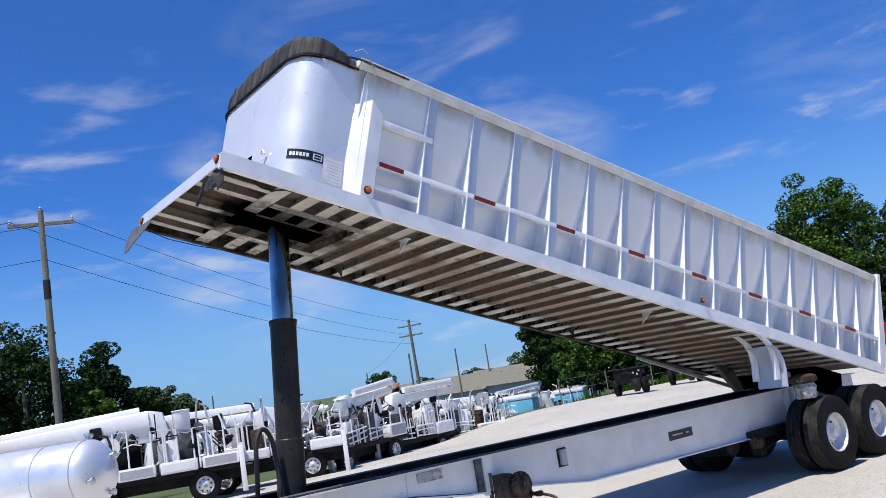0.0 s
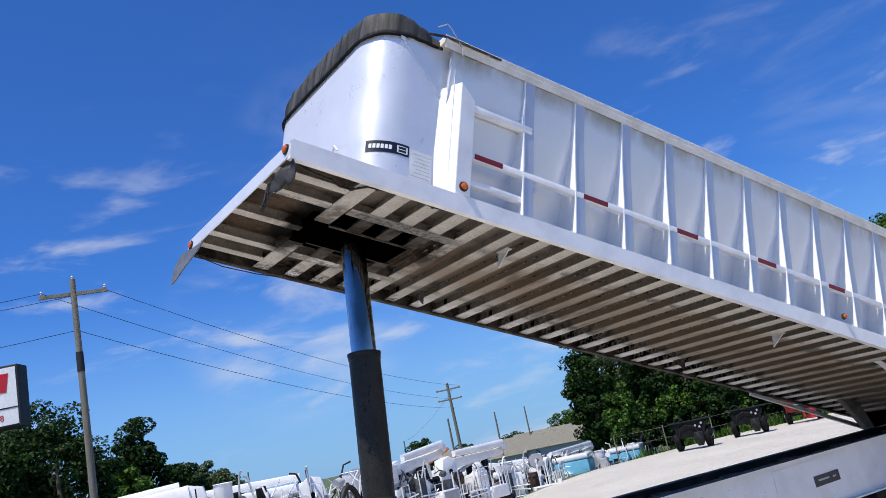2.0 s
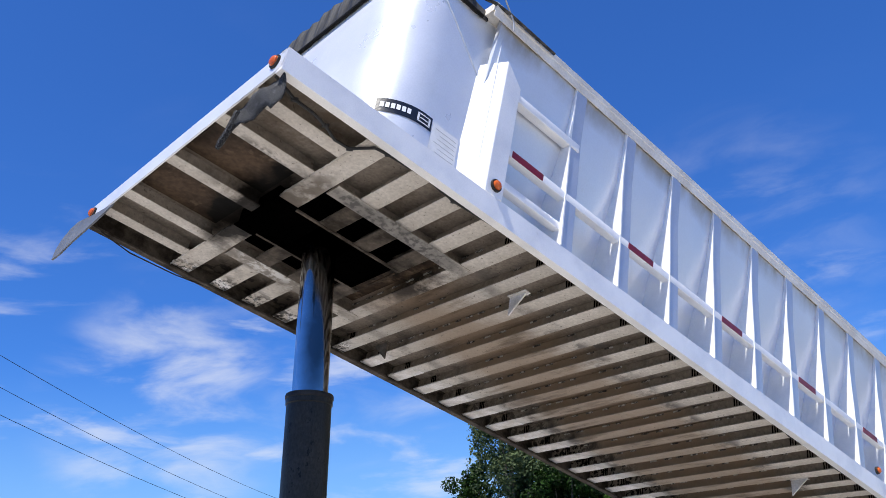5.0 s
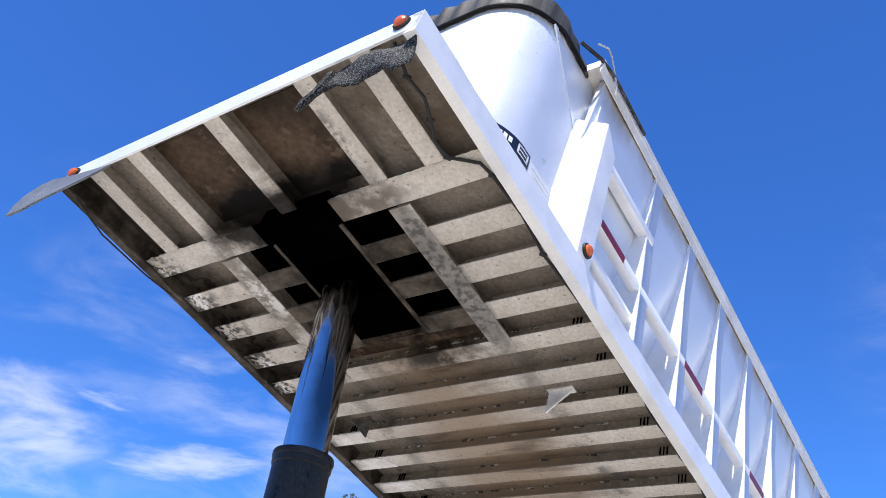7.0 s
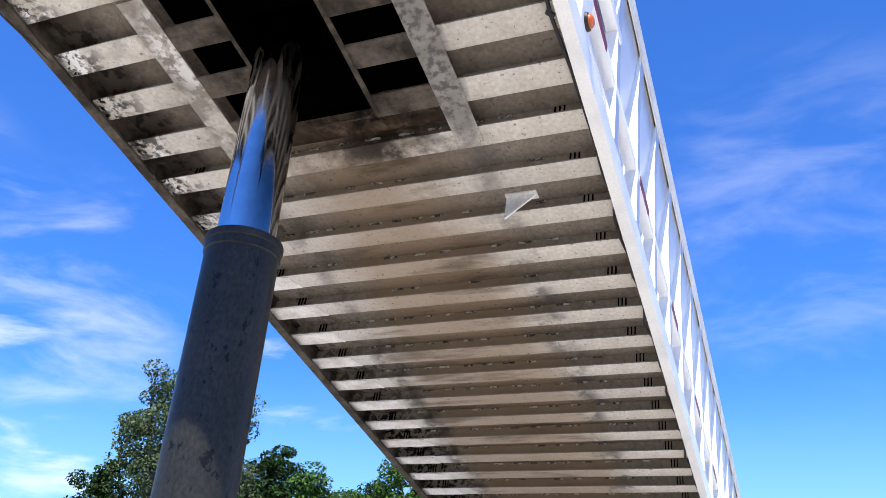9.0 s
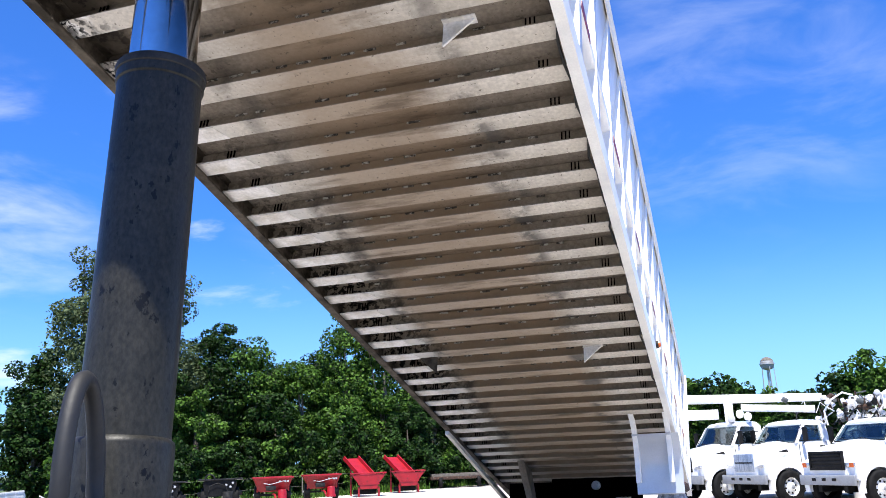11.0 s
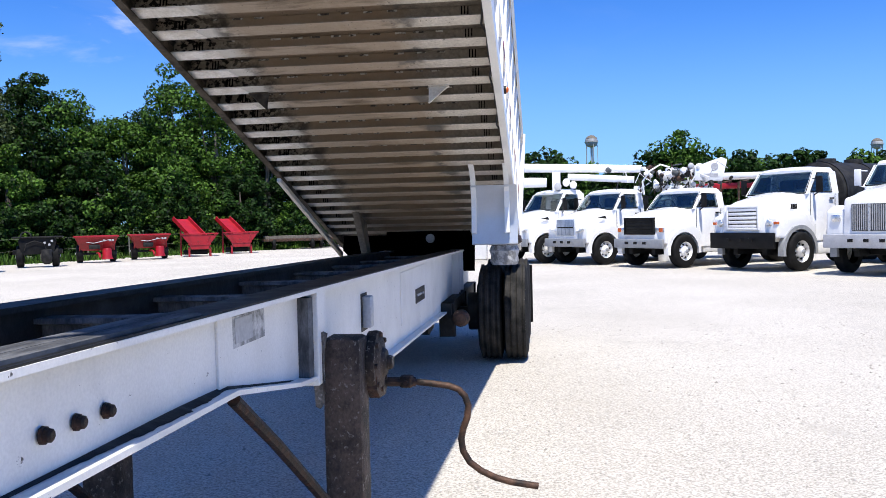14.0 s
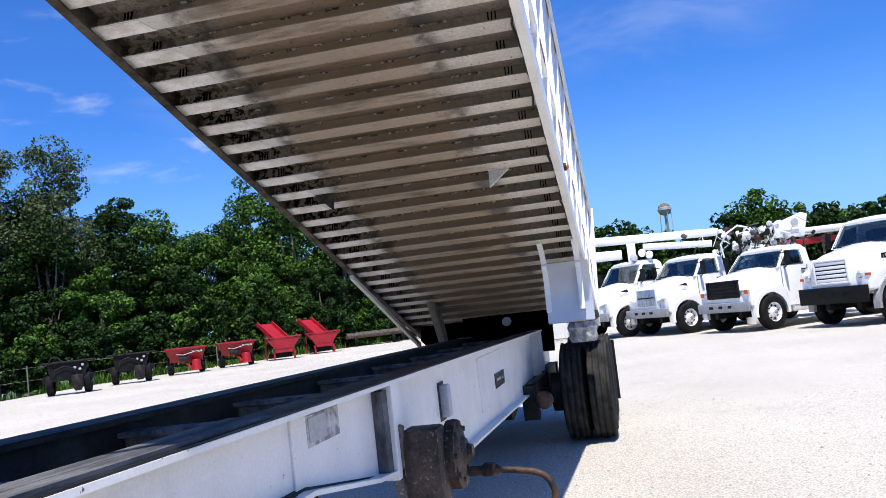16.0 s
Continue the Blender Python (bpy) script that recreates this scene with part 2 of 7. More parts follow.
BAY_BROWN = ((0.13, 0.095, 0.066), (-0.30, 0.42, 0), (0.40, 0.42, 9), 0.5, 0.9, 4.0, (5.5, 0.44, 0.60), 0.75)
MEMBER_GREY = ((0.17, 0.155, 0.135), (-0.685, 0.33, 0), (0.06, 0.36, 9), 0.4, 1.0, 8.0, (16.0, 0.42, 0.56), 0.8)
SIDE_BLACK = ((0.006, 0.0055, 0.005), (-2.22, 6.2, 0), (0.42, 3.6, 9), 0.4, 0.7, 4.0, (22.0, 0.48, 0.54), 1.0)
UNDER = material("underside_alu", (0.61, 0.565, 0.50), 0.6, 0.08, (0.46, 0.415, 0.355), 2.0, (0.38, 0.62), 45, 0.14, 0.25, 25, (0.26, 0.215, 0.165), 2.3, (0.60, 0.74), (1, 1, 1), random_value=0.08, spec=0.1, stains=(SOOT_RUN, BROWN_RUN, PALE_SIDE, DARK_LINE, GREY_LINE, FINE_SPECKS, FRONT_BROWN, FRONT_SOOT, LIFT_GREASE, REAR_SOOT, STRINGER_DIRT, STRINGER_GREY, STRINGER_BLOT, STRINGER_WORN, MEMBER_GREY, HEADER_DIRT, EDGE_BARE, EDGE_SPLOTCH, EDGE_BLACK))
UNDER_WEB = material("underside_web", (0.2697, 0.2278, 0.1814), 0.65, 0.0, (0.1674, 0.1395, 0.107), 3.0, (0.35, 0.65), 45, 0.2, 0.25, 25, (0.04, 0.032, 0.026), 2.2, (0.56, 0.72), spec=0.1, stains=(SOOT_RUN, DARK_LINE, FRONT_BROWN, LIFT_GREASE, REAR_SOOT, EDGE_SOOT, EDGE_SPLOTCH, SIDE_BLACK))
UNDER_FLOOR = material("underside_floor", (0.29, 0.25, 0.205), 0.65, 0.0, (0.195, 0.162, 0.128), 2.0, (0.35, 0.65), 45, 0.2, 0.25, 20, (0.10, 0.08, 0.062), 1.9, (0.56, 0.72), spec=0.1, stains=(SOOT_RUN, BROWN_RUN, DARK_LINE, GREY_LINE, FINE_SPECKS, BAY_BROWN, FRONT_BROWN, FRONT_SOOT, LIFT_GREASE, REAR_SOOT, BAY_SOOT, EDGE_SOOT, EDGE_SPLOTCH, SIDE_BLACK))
BARE_PATCH = material("bare_alu", (0.74, 0.71, 0.68), 0.5, 0.3, (0.52, 0.48, 0.42), 6.0, (0.4, 0.65), 60, 0.12, 0.15, 40)
# near black for grease, and for recess shade put into the colour
NEAR_BLACK = material("black_grease", (0.0004, 0.0004, 0.0004), 0.9, 0.0, (0.0012, 0.001, 0.0009), 4.0, (0.5, 0.75), 30, 0.3, 0.2, 30, spec=0.0)
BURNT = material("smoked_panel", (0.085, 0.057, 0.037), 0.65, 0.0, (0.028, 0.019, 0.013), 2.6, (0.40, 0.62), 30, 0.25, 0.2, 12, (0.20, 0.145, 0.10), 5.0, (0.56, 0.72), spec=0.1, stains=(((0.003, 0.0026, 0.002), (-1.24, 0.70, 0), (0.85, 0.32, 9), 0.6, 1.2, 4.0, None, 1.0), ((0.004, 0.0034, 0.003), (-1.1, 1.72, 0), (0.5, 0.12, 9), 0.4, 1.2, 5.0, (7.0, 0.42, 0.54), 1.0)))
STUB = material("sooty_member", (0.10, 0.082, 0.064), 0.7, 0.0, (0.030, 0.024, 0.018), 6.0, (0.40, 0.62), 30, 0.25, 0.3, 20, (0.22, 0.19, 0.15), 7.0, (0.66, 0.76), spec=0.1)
CHROME = material("cylinder_chrome", (0.60, 0.62, 0.65), 0.10, 1.0, (0.55, 0.56, 0.58), 3.0, (0.4, 0.7), 60, 0.03, 0.0, 20, None, 2.5, (0.66, 0.78), (1, 1, 1), stains=(((0.012, 0.010, 0.009), (-1.235, 1.1, 0.1), (9, 9, 0.46), 0.45, 0.45, 6.0, None, 0.92), ((0.03, 0.027, 0.024), (-1.095, 1.16, 0), (0.14, 0.40, 9), 0.4, 0.5, 4.0, None, 0.85)))
BARREL = material("cylinder_barrel", (0.024, 0.023, 0.019), 0.42, 0.0, (0.012, 0.012, 0.0095), 2.6, (0.35, 0.65), 80, 0.40, 0.12, 60, (0.002, 0.002, 0.002), 24.0, (0.605, 0.63), stretch=(1, 1, 0.6), spec=0.22)
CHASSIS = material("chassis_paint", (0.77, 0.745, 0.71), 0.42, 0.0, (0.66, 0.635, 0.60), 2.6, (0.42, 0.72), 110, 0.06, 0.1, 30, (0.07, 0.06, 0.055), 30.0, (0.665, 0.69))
CHASSIS_DARK = material("greasy_deck", (0.009, 0.0095, 0.0105), 0.55, 0.0, (0.026, 0.026, 0.027), 3.0, (0.50, 0.66), 60, 0.25, 0.25, 30, (0.22, 0.21, 0.195), 2.6, (0.66, 0.74), spec=0.2)
RUST = material("rusty_steel", (0.105, 0.055, 0.034), 0.6, 0.2, (0.020, 0.015, 0.012), 9.0, (0.38, 0.62), 70, 0.25, 0.5, 70, (0.30, 0.26, 0.225), 14.0, (0.62, 0.68), spec=0.3)
PATCH_RUST = material("flaking_paint", (0.16, 0.145, 0.13), 0.65, 0.0, (0.05, 0.036, 0.028), 14.0, (0.42, 0.58), 80, 0.3, 0.5, 60, (0.40, 0.38, 0.36), 20.0, (0.58, 0.66), spec=0.25)
BOLT_RUST = material("bolt_rust", (0.016, 0.012, 0.011), 0.6, 0.1, (0.055, 0.025, 0.016), 30.0, (0.45, 0.65), 90, 0.25, 0.3, 90, spec=0.25)
LEG_RUST = material("mottled_rust", (0.100, 0.070, 0.054), 0.65, 0.1, (0.024, 0.018, 0.014), 8.0, (0.38, 0.62), 80, 0.3, 0.6, 60, (0.26, 0.23, 0.20), 46.0, (0.58, 0.68), (1, 1, 0.8), spec=0.25)
DARK_STEEL = material("dark_steel", (0.010, 0.0098, 0.0095), 0.6, 0.1, (0.035, 0.032, 0.028), 6.0, (0.4, 0.7), 60, 0.2, 0.2, 50, spec=0.3)
RUBBER = material("tyre_rubber", (0.006, 0.006, 0.006), 0.75, 0.0, (0.014, 0.0135, 0.013), 5.0, (0.4, 0.7), 70, 0.2, 0.2, 60, spec=0.15)
TREAD = material("dusty_tread", (0.034, 0.032, 0.029), 0.9, 0.0, (0.014, 0.0135, 0.0125), 7.0, (0.42, 0.62), 60, 0.25, 0.4, 60, spec=0.2)
RIM = material("rim_paint", (0.74, 0.73, 0.71), 0.35, 0.3, (0.60, 0.585, 0.56), 6.0, (0.4, 0.7), 60, 0.05, 0.05, 20)
RED_TAPE = material("red_reflector", (0.20, 0.008, 0.012), 0.35, 0.0, (0.24, 0.01, 0.014), 8.0, (0.4, 0.7), 200, 0.1, 0.05, 80)
AMBER = material("amber_lens", (0.62, 0.12, 0.014), 0.25, 0.0, (0.42, 0.07, 0.01), 20.0, (0.4, 0.7), 60, 0.1, 0.05, 60)
LABEL_BLACK = material("label_black", (0.006, 0.008, 0.016), 0.35, 0.0, (0.012, 0.014, 0.02), 8.0)
LABEL_WHITE = material("label_white", (0.78, 0.78, 0.78), 0.5, 0.0, (0.70, 0.70, 0.70), 8.0, fine_amount=0.03)
PATCH = material("scuffed_patch", (0.50, 0.49, 0.48), 0.6, 0.0, (0.20, 0.195, 0.19), 16.0, (0.42, 0.58), 60, 0.2, 0.2, 40)
LABEL_GREY = material("label_grey", (0.42, 0.42, 0.43), 0.5, 0.0, (0.36, 0.36, 0.37), 8.0)
GUARD = material("mesh_guard", (0.010, 0.010, 0.010), 0.7, 0.0, (0.17, 0.17, 0.17), 150.0, (0.50, 0.62), 220, 0.25, 0.8, 150, spec=0.2)
SHEET = material("bent_sheet", (0.14, 0.15, 0.165), 0.5, 0.2, (0.10, 0.105, 0.115), 5.0)
# same metal as the panels, with shade put into a bluer, darker colour
SHADED_ALU = material("post_aluminium", (0.52, 0.55, 0.61), 0.38, 0.4, (0.45, 0.48, 0.54), 1.5, (0.4, 0.7), 80, 0.05, 0.05, 12)
TARP = material("black_mesh_tarp", (0.024, 0.0235, 0.023), 0.6, 0.0, (0.085, 0.082, 0.076), 9.0, (0.42, 0.62), 160, 0.25, 0.6, 7, (0.10, 0.095, 0.085), 13.0, (0.58, 0.70), (1, 1, 0.12), spec=0.2)
GRAVEL = material("pale_gravel", (0.485, 0.452, 0.398), 0.9, 0.0, (0.405, 0.373, 0.322), 0.22, (0.35, 0.65), 60, 0.50, 0.75, 55, (0.36, 0.335, 0.295), 0.55, (0.58, 0.74))
STONE = leaf_material("loose_stone", (0.29, 0.27, 0.24), (0.50, 0.47, 0.425))
GRASS = material("rough_grass", (0.050, 0.085, 0.018), 0.9, 0.0, (0.085, 0.10, 0.03), 0.4, (0.35, 0.65), 9, 0.35, 0.8, 14)
TRUCK_WHITE = material("truck_white", (0.84, 0.83, 0.81), 0.25, 0.0, (0.78, 0.77, 0.75), 1.5, (0.4, 0.7), 60, 0.02, 0.0, 20, (0.45, 0.42, 0.38), 2.5, (0.70, 0.86), coat=0.5)
TRUCK_BLACK = material("black_trim", (0.006, 0.006, 0.006), 0.5, 0.0, (0.014, 0.0135, 0.013), 4.0, (0.4, 0.7), 60, 0.2, 0.1, 40, spec=0.15)
CHROME_TRIM = material("bright_trim", (0.74, 0.74, 0.74), 0.30, 0.85, (0.55, 0.55, 0.56), 6.0, (0.4, 0.7), 60, 0.05, 0.0, 40)
GRILLE_STEEL = material("grille_steel", (0.42, 0.47, 0.55), 0.38, 0.6, (0.24, 0.28, 0.34), 14.0, (0.45, 0.55), stretch=(3, 1, 0.1))
GREY_PLASTIC = material("grey_bumper", (0.30, 0.31, 0.32), 0.45, 0.0, (0.24, 0.245, 0.25), 4.0)
SIGN_RED = material("sign_red", (0.50, 0.010, 0.016), 0.4, 0.0, (0.42, 0.01, 0.014), 3.0, (0.4, 0.7), 60, 0.06, 0.0, 30)
RED_PAINT = material("red_paint", (0.35, 0.007, 0.014), 0.40, 0.0, (0.23, 0.005, 0.009), 3.0, (0.4, 0.7), 60, 0.12, 0.05, 30, (0.09, 0.02, 0.015), 5.0, (0.60, 0.72))
BLUE_PAINT = material("pale_blue_paint", (0.16, 0.45, 0.60), 0.4, 0.0, (0.12, 0.36, 0.50), 3.0)
ORANGE = material("orange_paint", (0.55, 0.16, 0.05), 0.5, 0.0, (0.42, 0.11, 0.035), 3.0)
TANK_METAL = material("polished_tank", (0.86, 0.86, 0.86), 0.33, 0.55, (0.78, 0.78, 0.79), 1.6, (0.4, 0.7), 60, 0.04, 0.03, 8)
TOWER = material("weathered_tower", (0.34, 0.35, 0.36), 0.6, 0.0, (0.25, 0.24, 0.235), 0.6, (0.4, 0.65), 8, 0.1, 0.0, 20)
POLE_WOOD = material("pole_wood", (0.20, 0.188, 0.145), 0.85, 0.0, (0.13, 0.118, 0.092), 4.0, (0.4, 0.65), 60, 0.2, 0.4, 30, stretch=(1, 1, 0.12))
BARK = material("bark", (0.17, 0.145, 0.115), 0.9, 0.0, (0.08, 0.068, 0.055), 5.0, (0.4, 0.65), 40, 0.3, 0.6, 20, stretch=(1, 1, 0.3))
WELD = material("dark_weld", (0.10, 0.085, 0.068), 0.7, 0.0, (0.025, 0.021, 0.018), 40.0, (0.40, 0.60), 60, 0.3, 0.3, 60, (0.46, 0.43, 0.39), 24.0, (0.47, 0.56))
BOARD = material("grey_deck_board", (0.135, 0.136, 0.14), 0.8, 0.0, (0.050, 0.051, 0.054), 5.0, (0.40, 0.62), 50, 0.25, 0.3, 30, (0.03, 0.03, 0.03), 4.0, (0.58, 0.68), (3, 0.6, 1), spec=0.2)
WIRE = material("black_wire", (0.012, 0.012, 0.012), 0.6)
LEAF_A = leaf_material("leaf_green", (0.0045, 0.0155, 0.002), (0.092, 0.190, 0.022))
LEAF_B = leaf_material("leaf_dark", (0.0014, 0.00491, 0.0007), (0.0289, 0.07369, 0.01012))
LEAF_C = leaf_material("leaf_grey", (0.028, 0.048, 0.017), (0.112, 0.147, 0.062))
GLASS = bpy.data.materials.new("cab_glass")
GLASS.use_nodes = True
gn, gl = GLASS.node_tree.nodes, GLASS.node_tree.links
gn.clear()
g_out = gn.new("ShaderNodeOutputMaterial")
g_clear = gn.new("ShaderNodeBsdfTransparent")
g_clear.inputs["Color"].default_value = (0.62, 0.70, 0.71, 1)
g_shine = gn.new("ShaderNodeBsdfGlossy")
g_shine.inputs["Roughness"].default_value = 0.03
g_edge = gn.new("ShaderNodeLayerWeight")
g_edge.inputs["Blend"].default_value = 0.35
g_fres = gn.new("ShaderNodeMapRange")
g_fres.inputs[3].default_value, g_fres.inputs[4].default_value = 0.04, 0.26
gl.new(g_edge.outputs["Facing"], g_fres.inputs[0])
g_mix = gn.new("ShaderNodeMixShader")
gl.new(g_fres.outputs[0], g_mix.inputs[0])
gl.new(g_clear.outputs[0], g_mix.inputs[1])
gl.new(g_shine.outputs[0], g_mix.inputs[2])
gl.new(g_mix.outputs[0], g_out.inputs["Surface"])
CAB_DARK = material("cab_interior", (0.05, 0.055, 0.056), 0.8, 0.0, (0.12, 0.13, 0.132), 5.0, spec=0.2)


# ---- mesh helpers ----
def mesh_ob(name, bm, mat, parent=None, label="", smooth=0.0, m=None):
    me = bpy.data.meshes.new(name)
    bm.to_mesh(me)
    bm.free()
    me.materials.append(mat)
    if smooth:
        me.polygons.foreach_set("use_smooth", [True] * len(me.polygons))
        me.set_sharp_from_angle(angle=radians(smooth))
    ob = new(name, me)
    if parent:
        ob.parent = parent
    if m is not None:
        ob.matrix_basis = m
    if label:
        ob["label"] = label
    return ob


def part(name, bm, mat, parent, label="", smooth=0.0, m=None):
    return mesh_ob(name, bm, mat, parent, label, smooth, m)


def again(ob, parent, m=None):
    """Another object on the same mesh, for alike pieces."""
    o = new(ob.name.split(".")[0], ob.data)
    o.parent = parent
    if m is not None:
        o.matrix_basis = m
    return o


def thing(name, m, label, category, group="", kind=""):
    o = new(name)
    o.empty_display_size = 0.2
    o.matrix_world = m
    return tagged(o, label, category, group, kind)


def box(bm, x0, x1, y0, y1, z0, z1, bevel=0.0, m=None):
    vs = [bm.verts.new((x, y, z)) for z in (z0, z1) for x, y in ((x0, y0), (x1, y0), (x1, y1), (x0, y1))]
    fs = [bm.faces.new([vs[i] for i in q]) for q in ((3, 2, 1, 0), (4, 5, 6, 7), (0, 1, 5, 4), (1, 2, 6, 5), (2, 3, 7, 6), (3, 0, 4, 7))]
    if bevel:
        es = list({e for f in fs for e in f.edges})
        r = bmesh.ops.bevel(bm, geom=es, offset=bevel, segments=2, profile=0.5, affect="EDGES")
        vs = list({v for f in r["faces"] for v in f.verts} | {v for v in vs if v.is_valid})
    if m is not None:
        bmesh.ops.transform(bm, matrix=m, verts=[v for v in vs if v.is_valid])
    return bm


def prism(bm, pts, axis, a, b, m=None):
    """A closed outline pts (two coordinates) drawn out along axis from a to b."""
    def place(p, h):
        return {"x": (h, p[0], p[1]), "y": (p[0], h, p[1]), "z": (p[0], p[1], h)}[axis]
    lo = [bm.verts.new(place(p, a)) for p in pts]
    hi = [bm.verts.new(place(p, b)) for p in pts]
    bm.faces.new(lo)
    bm.faces.new(hi[::-1])
    for i in range(len(pts)):
        j = (i + 1) % len(pts)
        bm.faces.new((lo[j], lo[i], hi[i], hi[j]))
    bmesh.ops.recalc_face_normals(bm, faces=bm.faces[:])
    if m is not None:
        bmesh.ops.transform(bm, matrix=m, verts=lo + hi)
    return bm


def loft(bm, rings, caps=True, closed=True):
    """Skin a list of rings of equal length."""
    vs = [[bm.verts.new(p) for p in r] for r in rings]
    k = len(vs[0])
    for r0, r1 in zip(vs, vs[1:]):
        for i in range(k if closed else k - 1):
            j = (i + 1) % k
            bm.faces.new((r0[i], r0[j], r1[j], r1[i]))
    if caps and closed:
        bm.faces.new(vs[0][::-1])
        bm.faces.new(vs[-1])
    bmesh.ops.recalc_face_normals(bm, faces=bm.faces[:])
    return bm


def lathe(bm, profile, steps=32, m=None, caps=False):
    """Turn (radius, height) pairs round the z axis."""
    rings = [[(r * math.cos(2 * math.pi * i / steps), r * math.sin(2 * math.pi * i / steps), h) for i in range(steps)] for r, h in profile]
    if m is not None:
        rings = [[m @ Vector(p) for p in ring] for ring in rings]
    return loft(bm, rings, caps=caps)


def tube(bm, pts, r, steps=8, caps=True):
    """A round bar along points; r is one radius or one for each point."""
    pts = [Vector(p) for p in pts]
    rs = r if isinstance(r, (list, tuple)) else [r] * len(pts)
    rings = []
    up = Vector((0.13, 0.21, 1)).normalized()
    for i, p in enumerate(pts):
        d = (pts[min(i + 1, len(pts) - 1)] - pts[max(i - 1, 0)]).normalized()
        if abs(d.dot(up)) > 0.97:
            up = Vector((1, 0.1, 0.05)).normalized()
        u = d.cross(up).normalized()
        v = d.cross(u)
        up = u.cross(d)
        rings.append([p + (u * math.cos(2 * math.pi * k / steps) + v * math.sin(2 * math.pi * k / steps)) * rs[i] for k in range(steps)])
    return loft(bm, rings, caps=caps)


def B():
    return bmesh.new()


def bx(*a, **k):
    return box(B(), *a, **k)

# ---- ground ----
def ground_sheet():
    """One sheet to the horizon, fine near the trailer, with the shallow unevenness of a gravel yard."""
    def line(n):
        s = [0.0]
        step = 0.6
        while s[-1] < 2600:
            s.append(s[-1] + step)
            step *= 1.09 if s[-1] > 14 else 1.0
        return [-v for v in s[:0:-1]] + s
    xs, ys = line(0), line(0)
    nx, ny = len(xs), len(ys)
    co = []
    for y in ys:
        for x in xs:
            far = max(0.0, math.hypot(x, y - 12) - 60)
            fall = 0.0 if far == 0 else 0.25 * noise.noise((x * 0.01, y * 0.01, 0)) * min(1, far / 60)
            near = 0.012 * noise.noise((x * 0.45, y * 0.45, 3)) if abs(x) < 30 and abs(y) < 45 else 0.0
            d = max(0.0, min(1.0, (-24.9 - x) / 6)) * max(0.0, min(1.0, (y + 4 - 8) / 14))
            near_west = max(0.0, min(1.0, (-10 - x) / 17)) * max(0.0, min(1.0, (26 - y - 4) / 8))
            dip = -1.5 * d * d * (3 - 2 * d) - 0.6 * near_west * near_west * (3 - 2 * near_west)
            co.append((x, y + 4, fall + near * 0.25 - 0.012 + dip))
    quads = [(j * nx + i, j * nx + i + 1, (j + 1) * nx + i + 1, (j + 1) * nx + i) for j in range(ny - 1) for i in range(nx - 1)]
    me = bpy.data.meshes.new("ground")
    me.from_pydata(co, [], quads)
    me.materials.append(GRAVEL)
    me.materials.append(GRASS)
    for p in me.polygons:
        c = p.center
        if not (-25.0 < c.x < 62 and -70 < c.y < 62):
            p.material_index = 1
        p.use_smooth = True
    return tagged(new("ground", me), "pale crushed limestone yard with grass beyond it", "ground", kind="structure")


ground_sheet()
gp = np.random.default_rng(9)
NP = 6500
px_, py_ = gp.uniform(-2.2, 6.5, NP), gp.uniform(0.8, 12, NP)
sz = 0.006 + 0.012 * gp.random(NP) ** 3
base = np.array([(1, 0, 0), (0, 1, 0), (-1, 0, 0), (0, -1, 0), (0, 0, 0.9)])
turnp = gp.uniform(0, 6.28, NP)
co, fc = [], []
for i in range(NP):
    c_, s_ = math.cos(turnp[i]), math.sin(turnp[i])
    for vx, vy, vz in base:
        vx2, vy2 = vx * 1.3, vy
        co.append((px_[i] + sz[i] * (vx2 * c_ - vy2 * s_), py_[i] + sz[i] * (vx2 * s_ + vy2 * c_), -0.014 + sz[i] * vz))
    o = 5 * i
    fc += [(o, o + 1, o + 4), (o + 1, o + 2, o + 4), (o + 2, o + 3, o + 4), (o + 3, o, o + 4)]
me = bpy.data.meshes.new("loose_stones")
me.from_pydata(co, [], fc)
me.materials.append(STONE)
tagged(new("loose_stones", me), "loose grey and pale stones strewn over the gravel", "gravel", kind="stuff")

# ---- dump trailer ----
BED_TILT, BED_H = 16.6, 4.443
WIDE = -2.44
trailer = thing("dump_trailer", pose(-1.235, 4.5, 0), "white aluminium end-dump trailer, bed raised on its lift, on gravel", "trailer")
T_IN = trailer.matrix_world.inverted()
BED_M = T_IN @ pose(0, 0, BED_H, -BED_TILT, 0, 0)

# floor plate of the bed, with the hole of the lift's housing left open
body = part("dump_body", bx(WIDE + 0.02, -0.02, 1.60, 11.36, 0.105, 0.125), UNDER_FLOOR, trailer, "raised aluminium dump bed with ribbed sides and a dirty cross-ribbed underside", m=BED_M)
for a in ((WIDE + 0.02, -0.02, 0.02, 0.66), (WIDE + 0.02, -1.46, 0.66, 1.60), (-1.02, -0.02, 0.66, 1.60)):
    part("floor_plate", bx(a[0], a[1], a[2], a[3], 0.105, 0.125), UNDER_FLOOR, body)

# side rails and front rail
RAIL = [(0.0, -0.03), (0.0, 0.125), (-0.06, 0.125), (-0.06, 0.10), (-0.02, 0.095), (-0.02, -0.012), (-0.06, -0.015), (-0.06, -0.03)]
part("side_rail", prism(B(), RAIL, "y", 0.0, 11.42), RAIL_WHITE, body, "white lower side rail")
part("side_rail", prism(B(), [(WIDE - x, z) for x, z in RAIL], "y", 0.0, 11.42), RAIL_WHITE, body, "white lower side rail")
# inner faces dirty brown; the far rail's underside takes the same dark material
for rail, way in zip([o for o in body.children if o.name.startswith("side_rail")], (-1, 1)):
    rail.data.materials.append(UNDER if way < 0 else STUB)
